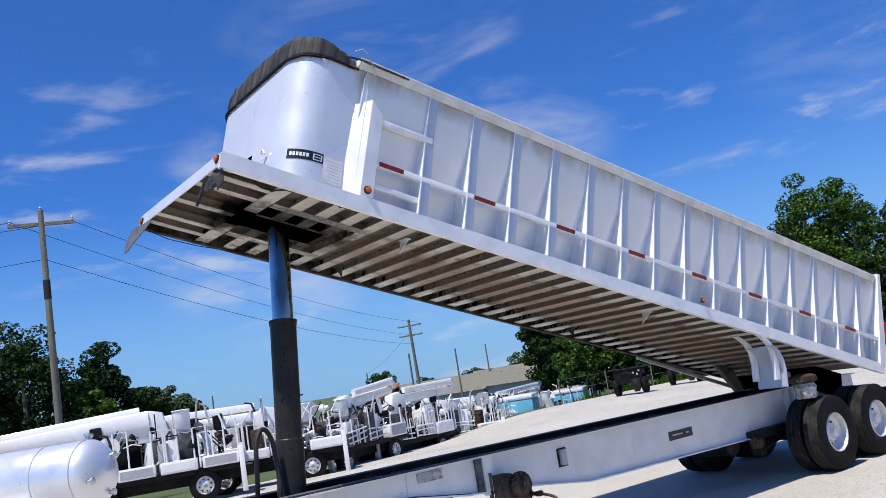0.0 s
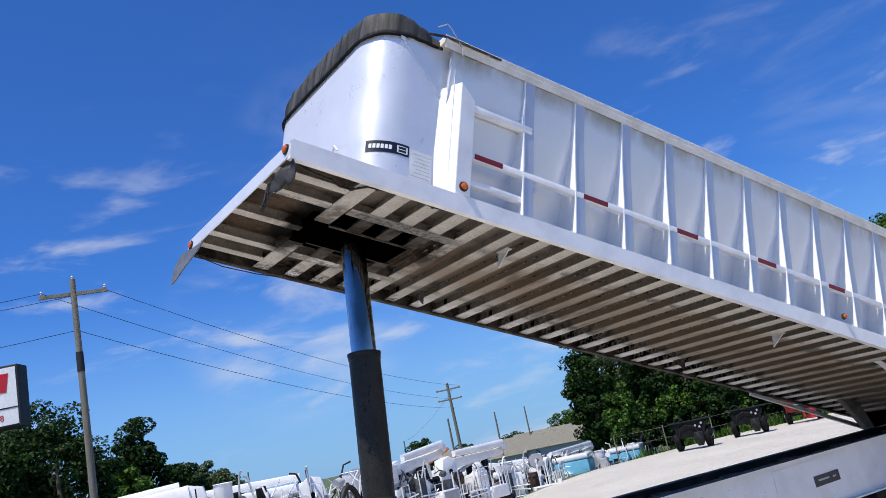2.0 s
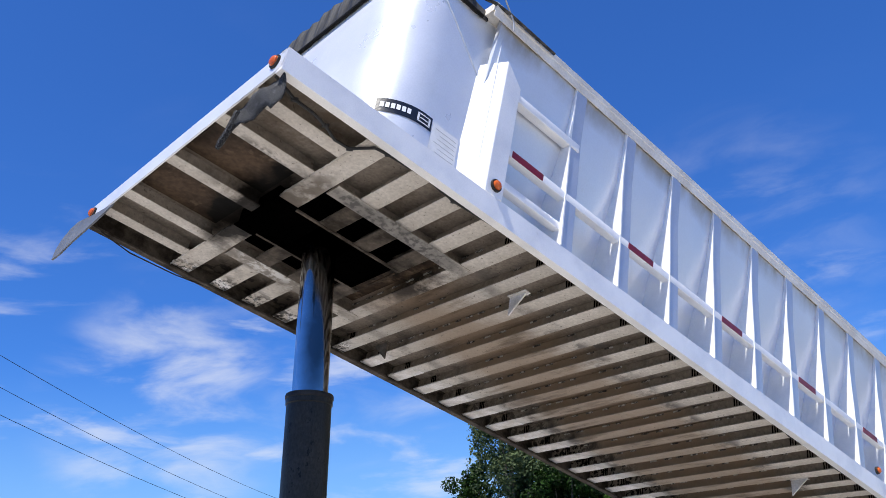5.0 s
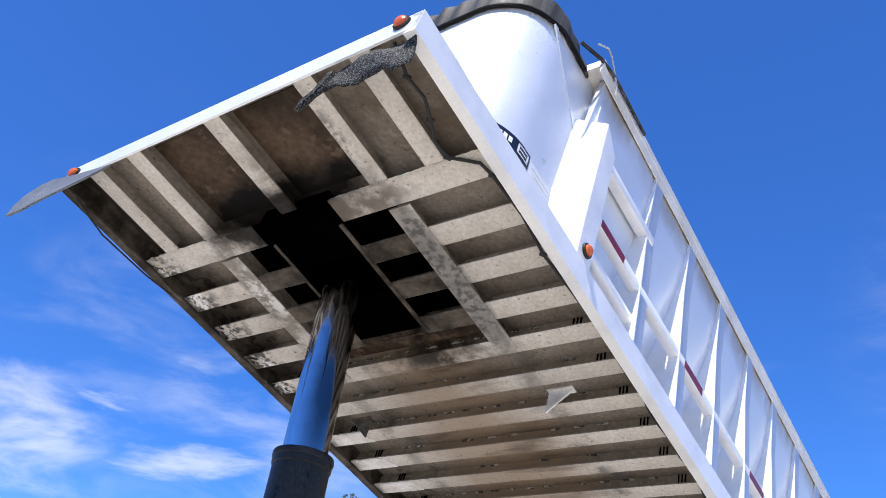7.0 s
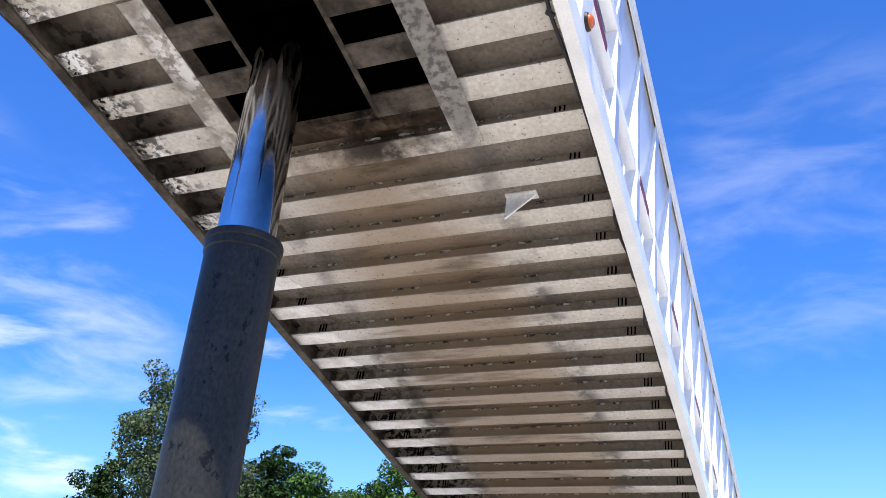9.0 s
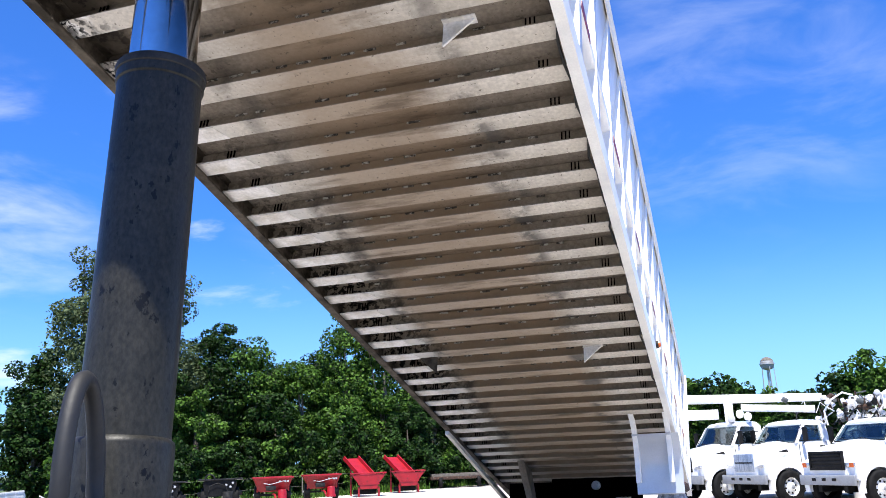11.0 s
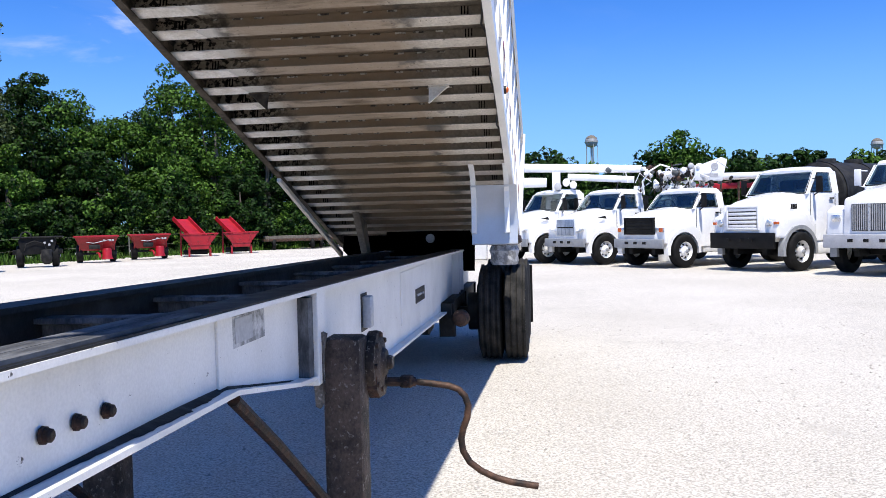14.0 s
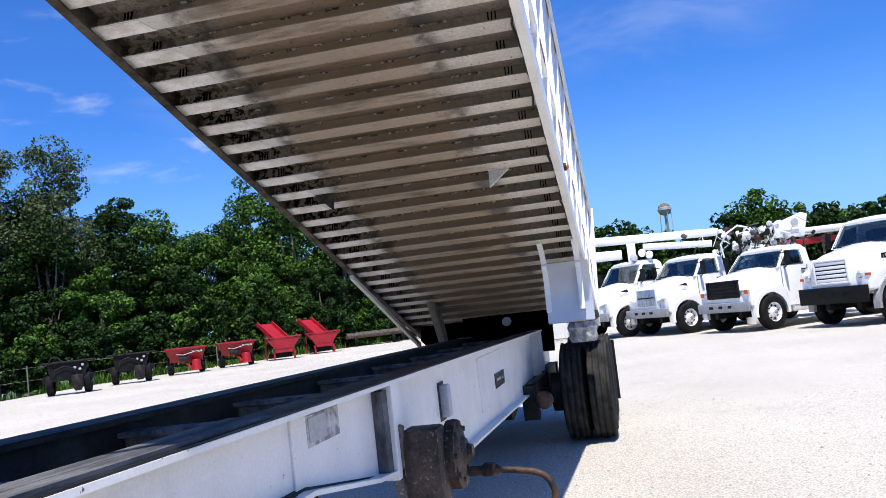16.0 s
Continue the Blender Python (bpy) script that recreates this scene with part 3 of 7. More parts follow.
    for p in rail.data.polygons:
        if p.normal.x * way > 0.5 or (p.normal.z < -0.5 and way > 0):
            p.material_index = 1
part("front_rail", prism(B(), [(y, z) for y, z in ((0.0, -0.004), (0.0, 0.125), (0.05, 0.125), (0.05, 0.11), (0.012, 0.105), (0.012, -0.004))], "x", WIDE + 0.003, -0.003), WHITE_ALU, body, "white front rail of the bed")

# regular cross members
CM0, CMS = 1.593, 0.3063


def channel(bm, x0, x1, y, half=0.062, h=0.103):
    """An I section lying across, its lower flange rounded a little at the edges."""
    t = 0.012
    pts = [(y - half, 0.004), (y - half + 0.006, 0.0), (y + half - 0.006, 0.0), (y + half, 0.004), (y + half, t), (y + 0.012, t + 0.006), (y + 0.012, h), (y - 0.012, h), (y - 0.012, t + 0.006), (y - half, t)]
    return prism(bm, pts, "x", x0, x1)


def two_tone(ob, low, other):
    """Lower flange in one material, web and upper faces in the darker other."""
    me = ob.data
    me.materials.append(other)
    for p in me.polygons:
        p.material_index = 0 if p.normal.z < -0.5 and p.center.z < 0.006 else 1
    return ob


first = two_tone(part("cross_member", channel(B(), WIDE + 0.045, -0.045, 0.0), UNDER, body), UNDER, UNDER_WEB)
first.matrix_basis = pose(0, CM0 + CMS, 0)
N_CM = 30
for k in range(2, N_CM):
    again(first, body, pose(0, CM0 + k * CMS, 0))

# front grid: short members along, a wide header, two stringers, stubs out to the rails
long_m = None
for x in (-2.155, -1.825, -1.235, -0.645, -0.315):
    bm = channel(B(), -0.321, 0.30, 0.0, 0.055)
    if long_m is None:
        long_m = part("front_member", bm, UNDER, body, m=pose(x, 0.335, 0, 0, 0, 90))
    else:
        bm.free()
        again(long_m, body, pose(x, 0.335, 0, 0, 0, 90))
part("header_member", channel(B(), -0.98, -0.045, 0.72, 0.075), UNDER, body)
part("header_member", channel(B(), WIDE + 0.045, -1.52, 0.72, 0.075), UNDER, body)
part("stringer", channel(B(), -0.56, 0.56, 0.0, 0.065, 0.10), UNDER, body, m=pose(-0.635, 1.365, -0.006, 0, 0, 90))
part("stringer", channel(B(), -0.56, 0.56, 0.0, 0.065, 0.10), UNDER, body, m=pose(-1.835, 1.365, -0.006, 0, 0, 90))
for x0, x1 in ((-0.575, -0.045), (WIDE + 0.045, -1.895)):
    stub = None
    for y in (1.04, 1.325, 1.615):
        if stub is None:
            stub = part("stub_member", channel(B(), x0, x1, 0.0, 0.068), UNDER, body, m=pose(0, y, 0))
        else:
            again(stub, body, pose(0, y, 0))
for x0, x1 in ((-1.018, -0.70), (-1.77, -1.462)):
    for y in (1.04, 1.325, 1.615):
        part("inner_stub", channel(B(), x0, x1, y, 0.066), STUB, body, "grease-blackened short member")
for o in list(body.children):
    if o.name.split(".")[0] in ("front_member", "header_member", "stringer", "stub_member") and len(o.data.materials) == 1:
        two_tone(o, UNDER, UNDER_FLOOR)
# lift housing: open box let into the floor, shade put into its black
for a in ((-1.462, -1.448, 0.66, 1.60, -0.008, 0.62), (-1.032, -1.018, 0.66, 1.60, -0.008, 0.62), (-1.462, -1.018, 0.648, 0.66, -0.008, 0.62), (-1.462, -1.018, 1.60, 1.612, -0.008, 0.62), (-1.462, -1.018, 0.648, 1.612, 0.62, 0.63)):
    part("housing_plate", bx(*a), NEAR_BLACK, body, "lift housing plate, near black with grease and painted shade")
part("housing_floor", bx(-1.44, -1.04, 0.67, 1.02, 0.02, 0.04), NEAR_BLACK, body, "lift housing plate, near black with grease and painted shade")
part("housing_floor", bx(-1.44, -1.04, 1.32, 1.59, 0.02, 0.04), NEAR_BLACK, body, "lift housing plate, near black with grease and painted shade")
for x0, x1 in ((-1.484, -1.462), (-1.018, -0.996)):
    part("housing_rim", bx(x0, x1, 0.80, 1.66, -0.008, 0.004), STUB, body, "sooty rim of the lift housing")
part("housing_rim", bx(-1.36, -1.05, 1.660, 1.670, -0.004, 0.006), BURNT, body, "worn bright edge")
# sooted plates between the front members; beside the housing also shade in the black
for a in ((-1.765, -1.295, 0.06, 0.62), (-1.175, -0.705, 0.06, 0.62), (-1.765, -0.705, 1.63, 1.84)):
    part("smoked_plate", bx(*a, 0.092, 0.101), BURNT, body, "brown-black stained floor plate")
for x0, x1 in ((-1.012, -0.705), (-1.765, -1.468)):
    part("greasy_plate", bx(x0, x1, 0.80, 1.60, 0.088, 0.100), NEAR_BLACK, body, "floor plate near black with grease and painted shade")
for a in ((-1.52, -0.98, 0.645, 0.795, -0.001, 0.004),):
    part("greasy_strip", bx(*a), NEAR_BLACK, body, "grease-blackened strip")

# pale ends of the passenger-side flanges and the wear patches near the middle of some members
bm = B()
rnd = random.Random(4)
for k in range(3, 24):
    y = CM0 + k * CMS
    ln = 0.36 + rnd.uniform(-0.03, 0.08)
    prism(bm, [(WIDE + 0.05, y - 0.058), (WIDE + 0.05 + ln - 0.05, y - 0.058), (WIDE + 0.05 + ln, y + 0.058), (WIDE + 0.05, y + 0.058)], "z", -0.0035, 0.001)
tagged(part("worn_flange", bm, BARE_PATCH, body, "pale worn ends of the flanges"), kind="stuff")
# weld beads: broken runs along the webs, dark triple ticks near the rails
bm, ticks = B(), B()
for k in range(1, N_CM):
    y = CM0 + k * CMS + 0.0145
    x = WIDE + 0.45
    while x < -0.4:
        ln = rnd.uniform(0.05, 0.085)
        if rnd.random() < 0.85:
            box(bm, x, x + ln, y - 0.033, y - 0.026, 0.088, 0.1)
        x += ln + rnd.uniform(0.05, 0.11)
    for side in (-0.22, WIDE + 0.22):
        for i in range(3):
            box(ticks, side + i * 0.022, side + i * 0.022 + 0.007, y - 0.034, y - 0.026, 0.03, 0.1)
tagged(part("weld_bead", bm, WELD, body, "broken runs of dark weld beads"), kind="stuff")
tagged(part("weld_tick", ticks, NEAR_BLACK, body, "dark tick marks near the rails"), kind="stuff")

bm = B()
for x0, x1 in ((-0.95, -0.05), (WIDE + 0.05, -1.55)):
    n = int((x1 - x0) / 0.012)
    tube(bm, [(x0 + (x1 - x0) * i / n, 0.640 + 0.004 * noise.noise((i * 0.4, 0, 0)), -0.001 + 0.003 * noise.noise((i * 0.9, 3, 0))) for i in range(n + 1)], [0.006 + 0.004 * noise.noise((i * 0.7, 5, x0)) for i in range(n + 1)], 6)
tagged(part("header_weld", bm, UNDER, body, "lumpy pale weld along the wide member"), kind="stuff")

# triangular lugs under the members
def lug(x, y, s):
    bm = B()
    prism(bm, [(x, 0.0), (x + 0.15 * s, 0.0), (x - 0.0 * s, -0.14)], "y", y - 0.006, y + 0.006)
    box(bm, x - 0.004, x + 0.16 * s if s > 0 else x + 0.004, y - 0.03, y + 0.03, -0.004, 0.002) if s > 0 else box(bm, x - 0.16, x + 0.004, y - 0.03, y + 0.03, -0.004, 0.002)
    tube(bm, [(x, y, -0.14), (x + 0.15 * s, y, -0.002)], 0.008, 6)
    part("lug", bm, BARE_PATCH if s > 0 else STUB, body, "small triangular bracket")


for y in (2.335, 6.26):
    lug(-0.575, y, 1)
    lug(-1.895, y, -1)

# wiring along the front corner
bm = B()
tube(bm, [(-0.17, 0.05, 0.06), (-0.19, 0.2, 0.02), (-0.15, 0.3, -0.02), (-0.20, 0.42, 0.0), (-0.24, 0.52, -0.012), (-0.23, 0.62, -0.012), (-0.10, 0.70, -0.016), (-0.08, 0.78, -0.02), (-0.075, 1.05, 0.0), (-0.085, 1.3, -0.02), (-0.07, 1.6, -0.01), (-0.065, 2.1, 0.01)], 0.009, 6)
for x_, y_, z_ in ((-0.19, 0.2, 0.02), (-0.20, 0.42, 0.0), (-0.23, 0.62, -0.012), (-0.08, 0.78, -0.02), (-0.085, 1.3, -0.02)):
    tube(bm, [(x_ - 0.012, y_ - 0.014, z_), (x_ + 0.012, y_ + 0.014, z_)], 0.013, 6)
tube(bm, [(-0.066 - 0.012 * math.sin(q * 2.3) - 0.008 * math.sin(q * 5.1), 2.1 + q * 0.16, -0.004 - 0.012 * abs(math.sin(q * 0.9))) for q in range(36)], 0.008, 6)
part("cable", bm, WIRE, body, "black cable tied along the underside")
bm = B()
tube(bm, [(WIDE + 0.05, 0.1, -0.035), (WIDE + 0.015, 0.35, -0.06), (WIDE + 0.012, 0.7, -0.05), (WIDE + 0.03, 1.0, -0.025)], 0.005, 6)
part("cable", bm, WIRE, body, "black cable hanging under the rail")

# hanging guards at the front corners
bm = B()
n = 16
grid = []
for i in range(n + 1):
    u = i / n
    drop = 0.135 - 0.02 * u + 0.008 * math.sin(u * 11) + 0.05 * math.exp(-((u - 0.16) / 0.10) ** 2)
    grid.append([bm.verts.new((-0.01 - 0.47 * u + 0.02 * v * math.sin(u * 9), 0.022 + 0.03 * v + 0.012 * math.sin(9 * u + 3 * v), -0.034 - drop * v + 0.008 * math.sin(i * 2.1 + j))) for j, v in enumerate((0.0, 0.25, 0.5, 0.75, 1.0))])
for i in range(n):
    for j in range(4):
        bm.faces.new((grid[i][j], grid[i + 1][j], grid[i + 1][j + 1], grid[i][j + 1]))
ob = part("torn_guard", bm, GUARD, body, "torn black rubber mesh flap", 40)
sol = ob.modifiers.new("thick", "SOLIDIFY")
sol.thickness = 0.008
part("guard_tail", tube(B(), [(-0.45, 0.03, -0.05), (-0.48, 0.035, -0.12), (-0.50, 0.03, -0.17), (-0.54, 0.03, -0.22), (-0.56, 0.03, -0.255)], [0.020, 0.024, 0.018, 0.020, 0.012], 8), GUARD, body, "torn tail of the rubber flap", 40)
bm = B()
edge = [(-2.10, -0.03), (-2.30, -0.025), (-2.46, -0.02), (-2.52, -0.05), (-2.555, -0.12), (-2.55, -0.20), (-2.52, -0.28), (-2.45, -0.26), (-2.38, -0.20), (-2.26, -0.13), (-2.16, -0.07)]
edge = [(WIDE + 0.01 + (x + 2.46) * 1.28, z * 1.18) for x, z in edge]
fr = [bm.verts.new((x, -0.012 - 0.20 * max(0.0, -2.25 - x) + 0.1 * (z + 0.03) + 0.012 * math.sin(x * 9), z)) for x, z in edge]
bk = [bm.verts.new((v.co.x, v.co.y + 0.012, v.co.z)) for v in fr]
bm.faces.new(fr)
bm.faces.new(bk[::-1])
for k in range(len(fr)):
    q = (k + 1) % len(fr)
    bm.faces.new((fr[q], fr[k], bk[k], bk[q]))
bmesh.ops.recalc_face_normals(bm, faces=bm.faces[:])
part("corner_guard", bm, SHEET, body, "bent grey sheet-metal corner guard")


def marker(x, y, z, way, r=0.036):
    """A round clearance lamp facing along way."""
    q = Vector(way).to_track_quat("Z", "Y").to_matrix().to_4x4()
    m = Matrix.Translation((x, y, z)) @ q
    lens = part("marker_lamp", lathe(B(), [(0.001, 0.034), (r * 0.5, 0.032), (r * 0.85, 0.022), (r * 0.9, 0.004)], 20), AMBER, body, "amber clearance lamp", 40, m)
    part("lamp_base", lathe(B(), [(r * 0.7, 0.012), (r * 1.15, 0.012), (r * 1.2, 0.004), (r * 1.2, -0.01)], 20), DARK_STEEL, lens, "", 40)


marker(-0.10, 0.0, 0.075, (0, -1, 0))
marker(WIDE + 0.09, 0.0, 0.045, (0, -1, 0))
marker(0.003, 1.532, 0.205, (1, 0, 0))
marker(0.003, 6.80, 0.20, (1, 0, 0), 0.030)

# ---- bed: front wall with rounded corners, sides ----
WALL_X, TOP = -0.14, 1.545
FRONT_Y, RAD = 0.655, 0.36


def front_outline(off=0.0, n=10, back=1.42):
    pts = [(WALL_X + off, back)]
    for i in range(n + 1):
        a = math.pi / 2 * i / n
        pts.append((WALL_X + off - (RAD + off) * (1 - math.cos(a)), FRONT_Y - off + (RAD + off) * (1 - math.sin(a))))
    other = [(WIDE - x, y) for x, y in pts[::-1]]
    return pts + other


bm = B()
outer, inner = front_outline(), front_outline(-0.012)
rings = [[(x, y, z) for x, y in outer] + [(x, y, z) for x, y in inner[::-1]] for z in (0.127, 0.5, 1.0, TOP)]
part("front_wall", loft(bm, rings), WHITE_ALU, body, "smooth white front wall with rounded corners", 35)
# welded bead and step along the corner's rear edge
bm = B()
prism(bm, [(0.9, TOP - 0.02), (1.42, 0.98), (1.42, 0.95), (0.885, TOP - 0.05)], "x", WALL_X - 0.005, WALL_X + 0.006)
part("wall_seam", bm, WHITE_ALU, body, "welded seam")

# side sheets, hats, gussets, rub rail
for mirrored in (False, True):
    def X(x):
        return WIDE - x if mirrored else x

    def xbox(bm, x0, x1, *rest, **k):
        a, c = sorted((X(x0), X(x1)))
        return box(bm, a, c, *rest, **k)
    # the sheet stands upright above and leans inward below; every bay bellies out a little between its posts
    stops = [1.362]
    for k in range(-1, 15):
        p0 = 2.165 + 0.6105 * k
        stops += [p0, p0 + 0.115] + [p0 + 0.115 + 0.4955 * q / 6 for q in range(1, 6)]
    stops = sorted(y for y in stops if 1.37 < y < 11.29) + [11.30]
    stops = [1.362] + stops

    def belly(y):
        u = ((y - 2.165) / 0.6105) % 1.0 * 0.6105
        if u < 0.115:
            return 0.0
        w = (u - 0.115) / 0.4955
        return 0.004 * math.sin(math.pi * w)

    def section(y):
        d = belly(y)
        return [(X(a + d * f), y, b) for a, b, f in ((-0.290, 0.127, 0.0), (-0.188, 0.58, 0.5), (-0.085, 1.04, 1.0), (-0.042, TOP, 1.0), (-0.080, TOP, 0.0), (-0.110, 1.04, 0.0), (-0.310, 0.127, 0.0))]
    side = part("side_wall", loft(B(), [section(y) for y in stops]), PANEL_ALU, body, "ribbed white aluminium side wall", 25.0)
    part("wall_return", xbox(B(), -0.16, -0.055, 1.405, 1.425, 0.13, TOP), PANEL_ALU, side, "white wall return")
    part("side_hem", xbox(B(), -0.085, -0.055, 1.607, 11.30, 0.127, 0.150), RAIL_WHITE, side, "white hem")
    part("side_sill", xbox(B(), -0.305, -0.002, 1.607, 11.30, 0.1255, 0.1295), RAIL_WHITE, side, "white sill")
    # corner post
    plan = [(-0.002, 1.605, 1.05), (-0.002, 1.455, 1.19), (-0.165, 1.30, 1.13), (-0.42, 1.30, 1.05), (-0.42, 1.605, 1.02)]
    bm = loft(B(), [[(X(a), b, 0.127) for a, b, _ in plan], [(X(a), b, c) for a, b, c in plan]])
    bmesh.ops.bevel(bm, geom=bm.edges[:], offset=0.004, segments=1, profile=0.5, affect="EDGES")
    part("corner_post", bm, RAIL_WHITE, side, "tall white corner post")
    flange = strip = None
    for k in range(0, 15):
        y = 2.165 + 0.6105 * k
        if strip is None:
            pts = [(-0.014, 0.131), (-0.005, 0.131), (-0.007, 0.62), (-0.034, 1.06), (-0.034, TOP - 0.006), (-0.044, TOP - 0.006), (-0.046, 1.06), (-0.016, 0.62)]
            strip = part("post_strip", prism(B(), [(X(a), b) for a, b in pts], "y", 0.006, 0.115), SHADED_ALU, side, "aluminium post face, its shade put into a darker blue-grey", m=pose(0, y, 0))
        else:
            again(strip, side, pose(0, y, 0))
        if flange is None:
            pts = [(-0.285, 0.131), (0.002, 0.131), (0.0, 0.62), (-0.027, 1.06), (-0.036, TOP - 0.01), (-0.048, TOP - 0.01), (-0.090, 1.04), (-0.192, 0.58)]
            bm = prism(B(), [(X(a), b) for a, b in pts], "y", -0.006, 0.006)
            flange = part("post_flange", bm, RAIL_WHITE, side, "slanting white post plate", m=pose(0, y, 0))
        else:
            again(flange, side, pose(0, y, 0))
    # rub rail with its reflective tape
    rub = part("rub_rail", xbox(B(), -0.06, 0.0, 1.607, 11.32, 0.500, 0.557, bevel=0.004), RAIL_WHITE, side, "white rub rail", 30)
    tape = None
    for i in range(9):
        y = 1.635 + 1.239 * i
        if y > 11:
            break
        if tape is None:
            tape = part("reflective_tape", xbox(B(), -0.002, 0.003, 0, 0.30, 0.504, 0.553), RED_TAPE, rub, "dark red reflective tape", m=pose(0, y, 0))
        else:
            again(tape, rub, pose(0, y, 0))
    # ladder rungs in the first bay
    for z, h in ((0.995, 0.062), (0.285, 0.055)):
        part("step_bar", xbox(B(), -0.085, -0.02, 1.6, 2.26, z - h / 2, z + h / 2, bevel=0.006), RAIL_WHITE, side, "white step bar", 30)
    # top rail
    tr = [(-0.17, TOP - 0.002), (-0.030, TOP - 0.002), (-0.036, TOP - 0.06), (-0.030, TOP - 0.06), (-0.024, TOP - 0.004), (-0.020, TOP + 0.006), (-0.018, TOP + 0.052), (-0.030, TOP + 0.066), (-0.17, TOP + 0.066)]
    part("top_rail", prism(B(), [(X(a), b) for a, b in tr], "y", 1.27, 11.27), TOP_RAIL, side, "weathered top rail")
    # rear corner post
    bm = B()
    xs = sorted((X(-0.16), X(0.004)))
    prism(bm, [(11.305, 0.10), (11.50, 0.10), (11.38, TOP + 0.09), (11.305, TOP + 0.09)], "x", xs[0], xs[1])
    part("rear_post", bm, RAIL_WHITE, side, "white rear corner post")
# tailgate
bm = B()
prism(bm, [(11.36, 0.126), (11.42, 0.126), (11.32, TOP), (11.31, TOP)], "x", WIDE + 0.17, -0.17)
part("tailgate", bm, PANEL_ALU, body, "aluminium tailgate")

# decal, data plate on the front wall's corner


def wrap(bm, s0, s1, z0, z1, off):
    """A patch lying on the corner between two arc lengths from the side wall's tangent."""
    n = 12
    lo, hi = [], []
    for i in range(n + 1):
        s = s0 + (s1 - s0) * i / n
        r = RAD + off
        if s <= 0:
            x, y = WALL_X + off, FRONT_Y + RAD - s
        elif s < r * math.pi / 2:
            a = s / r
            x, y = WALL_X + off - r * (1 - math.cos(a)), FRONT_Y - off + r * (1 - math.sin(a))
        else:
            x, y = WALL_X + off - r - (s - r * math.pi / 2), FRONT_Y - off
        lo.append(bm.verts.new((x, y, z0)))
        hi.append(bm.verts.new((x, y, z1)))
    for i in range(n):
        bm.faces.new((lo[i + 1], lo[i], hi[i], hi[i + 1]))
    return bm


decal = part("maker_decal", wrap(B(), -0.055, 0.325, 0.385, 0.490, 0.003), LABEL_BLACK, body, "black maker's decal", 60)
bm = B()
for i in range(6):
    wrap(bm, 0.275 - 0.034 * i, 0.300 - 0.034 * i, 0.418, 0.458, 0.006)
for a0, a1, z0, z1 in ((-0.04, 0.06, 0.402, 0.410), (-0.04, 0.06, 0.460, 0.468), (-0.04, -0.025, 0.412, 0.458), (0.045, 0.06, 0.412, 0.458), (-0.02, 0.04, 0.431, 0.439)):
    wrap(bm, a0, a1, z0, z1, 0.006)
part("decal_mark", bm, LABEL_WHITE, decal, "white marks on the decal", 60)
plate = part("data_plate", wrap(B(), -0.28, -0.06, 0.20, 0.475, 0.003), LABEL_WHITE, body, "white data sticker", 60)
bm = B()
for i in range(7):
    wrap(bm, -0.265, -0.09 - 0.02 * (i % 3), 0.23 + i * 0.034, 0.235 + i * 0.034, 0.0055)
part("print_line", bm, LABEL_GREY, plate, "grey lines of print")
part("latch", tube(B(), [(-0.62, 0.62, 0.44), (-0.63, 0.60, 0.50), (-0.60, 0.60, 0.54), (-0.58, 0.62, 0.50)], 0.014, 8), RAIL_WHITE, body, "small white hook")

# mesh tarp over the front
bm = B()
ol = []
raw = front_outline(0.012, 10, 1.30)
for a, c in zip(raw, raw[1:]):
    n = max(1, int((Vector(c) - Vector(a)).length / 0.022))
    ol += [(a[0] + (c[0] - a[0]) * k / n, a[1] + (c[1] - a[1]) * k / n) for k in range(n)]
ol.append(raw[-1])
cx = WIDE / 2
rings = []
for j in range(9):
    v = j / 8
    row = []
    for i, (x, y) in enumerate(ol):
        side_fade = max(0.0, min(1.0, (1.30 - y) / 0.42))
        u = (x - cx) / (abs(cx) - 0.12)
        rise = 0.02 + (0.190 + 0.120 * max(0.0, 1 - u * u)) * side_fade ** 0.6
        up = min(1.0, v / 0.62) ** 0.9 + 0.05 * max(0.0, v - 0.62)
        inn = 0.04 * v + max(0.0, (v - 0.6) / 0.4) ** 1.3 * 0.34
        xx = x + (cx - x) * 0.22 * inn
        yy = y + (1.5 - y) * 0.75 * inn
        fold = (0.010 * math.sin(i * 1.05) + 0.007 * math.sin(i * 0.37 + 1) + 0.016 * noise.noise((x * 9, y * 9, v * 1.5))) * math.sin(0.35 + v * 2.4)
        row.append((xx + fold * 0.5, yy + fold, TOP - 0.03 + rise * up + fold * 0.3))
    rings.append(row)
loft(bm, rings, closed=False)
tarp = part("tarp_cap", bm, TARP, body, "black mesh tarp stretched over the front end", 60)
sol = tarp.modifiers.new("thick", "SOLIDIFY")
sol.thickness = 0.01
bm = B()
tube(bm, [(p[0], p[1], TOP - 0.03 + 0.006 * math.sin(k * 1.3)) for k, p in enumerate(front_outline(0.02, 10, 1.25))], 0.013, 8)
part("tarp_hem", bm, RUBBER, tarp, "hem cord")
bm = B()
tube(bm, [(-0.09, 1.1, TOP + 0.04), (-0.03, 1.25, TOP + 0.035), (-0.004, 1.38, TOP + 0.02), (-0.002, 1.85, TOP + 0.02)], [0.012, 0.012, 0.011, 0.010], 8)
part("tarp_roll", bm, TARP, tarp, "bunched tarp edge")
bm = B()
tube(bm, [(-0.03, 1.18, TOP + 0.10), (-0.01, 1.26, TOP + 0.15), (0.0, 1.30, TOP + 0.11), (0.0, 1.42, TOP - 0.02), (0.0, 1.44, TOP - 0.10)], 0.006, 6)
part("tie_rope", bm, LABEL_GREY, tarp, "pale tie rope")

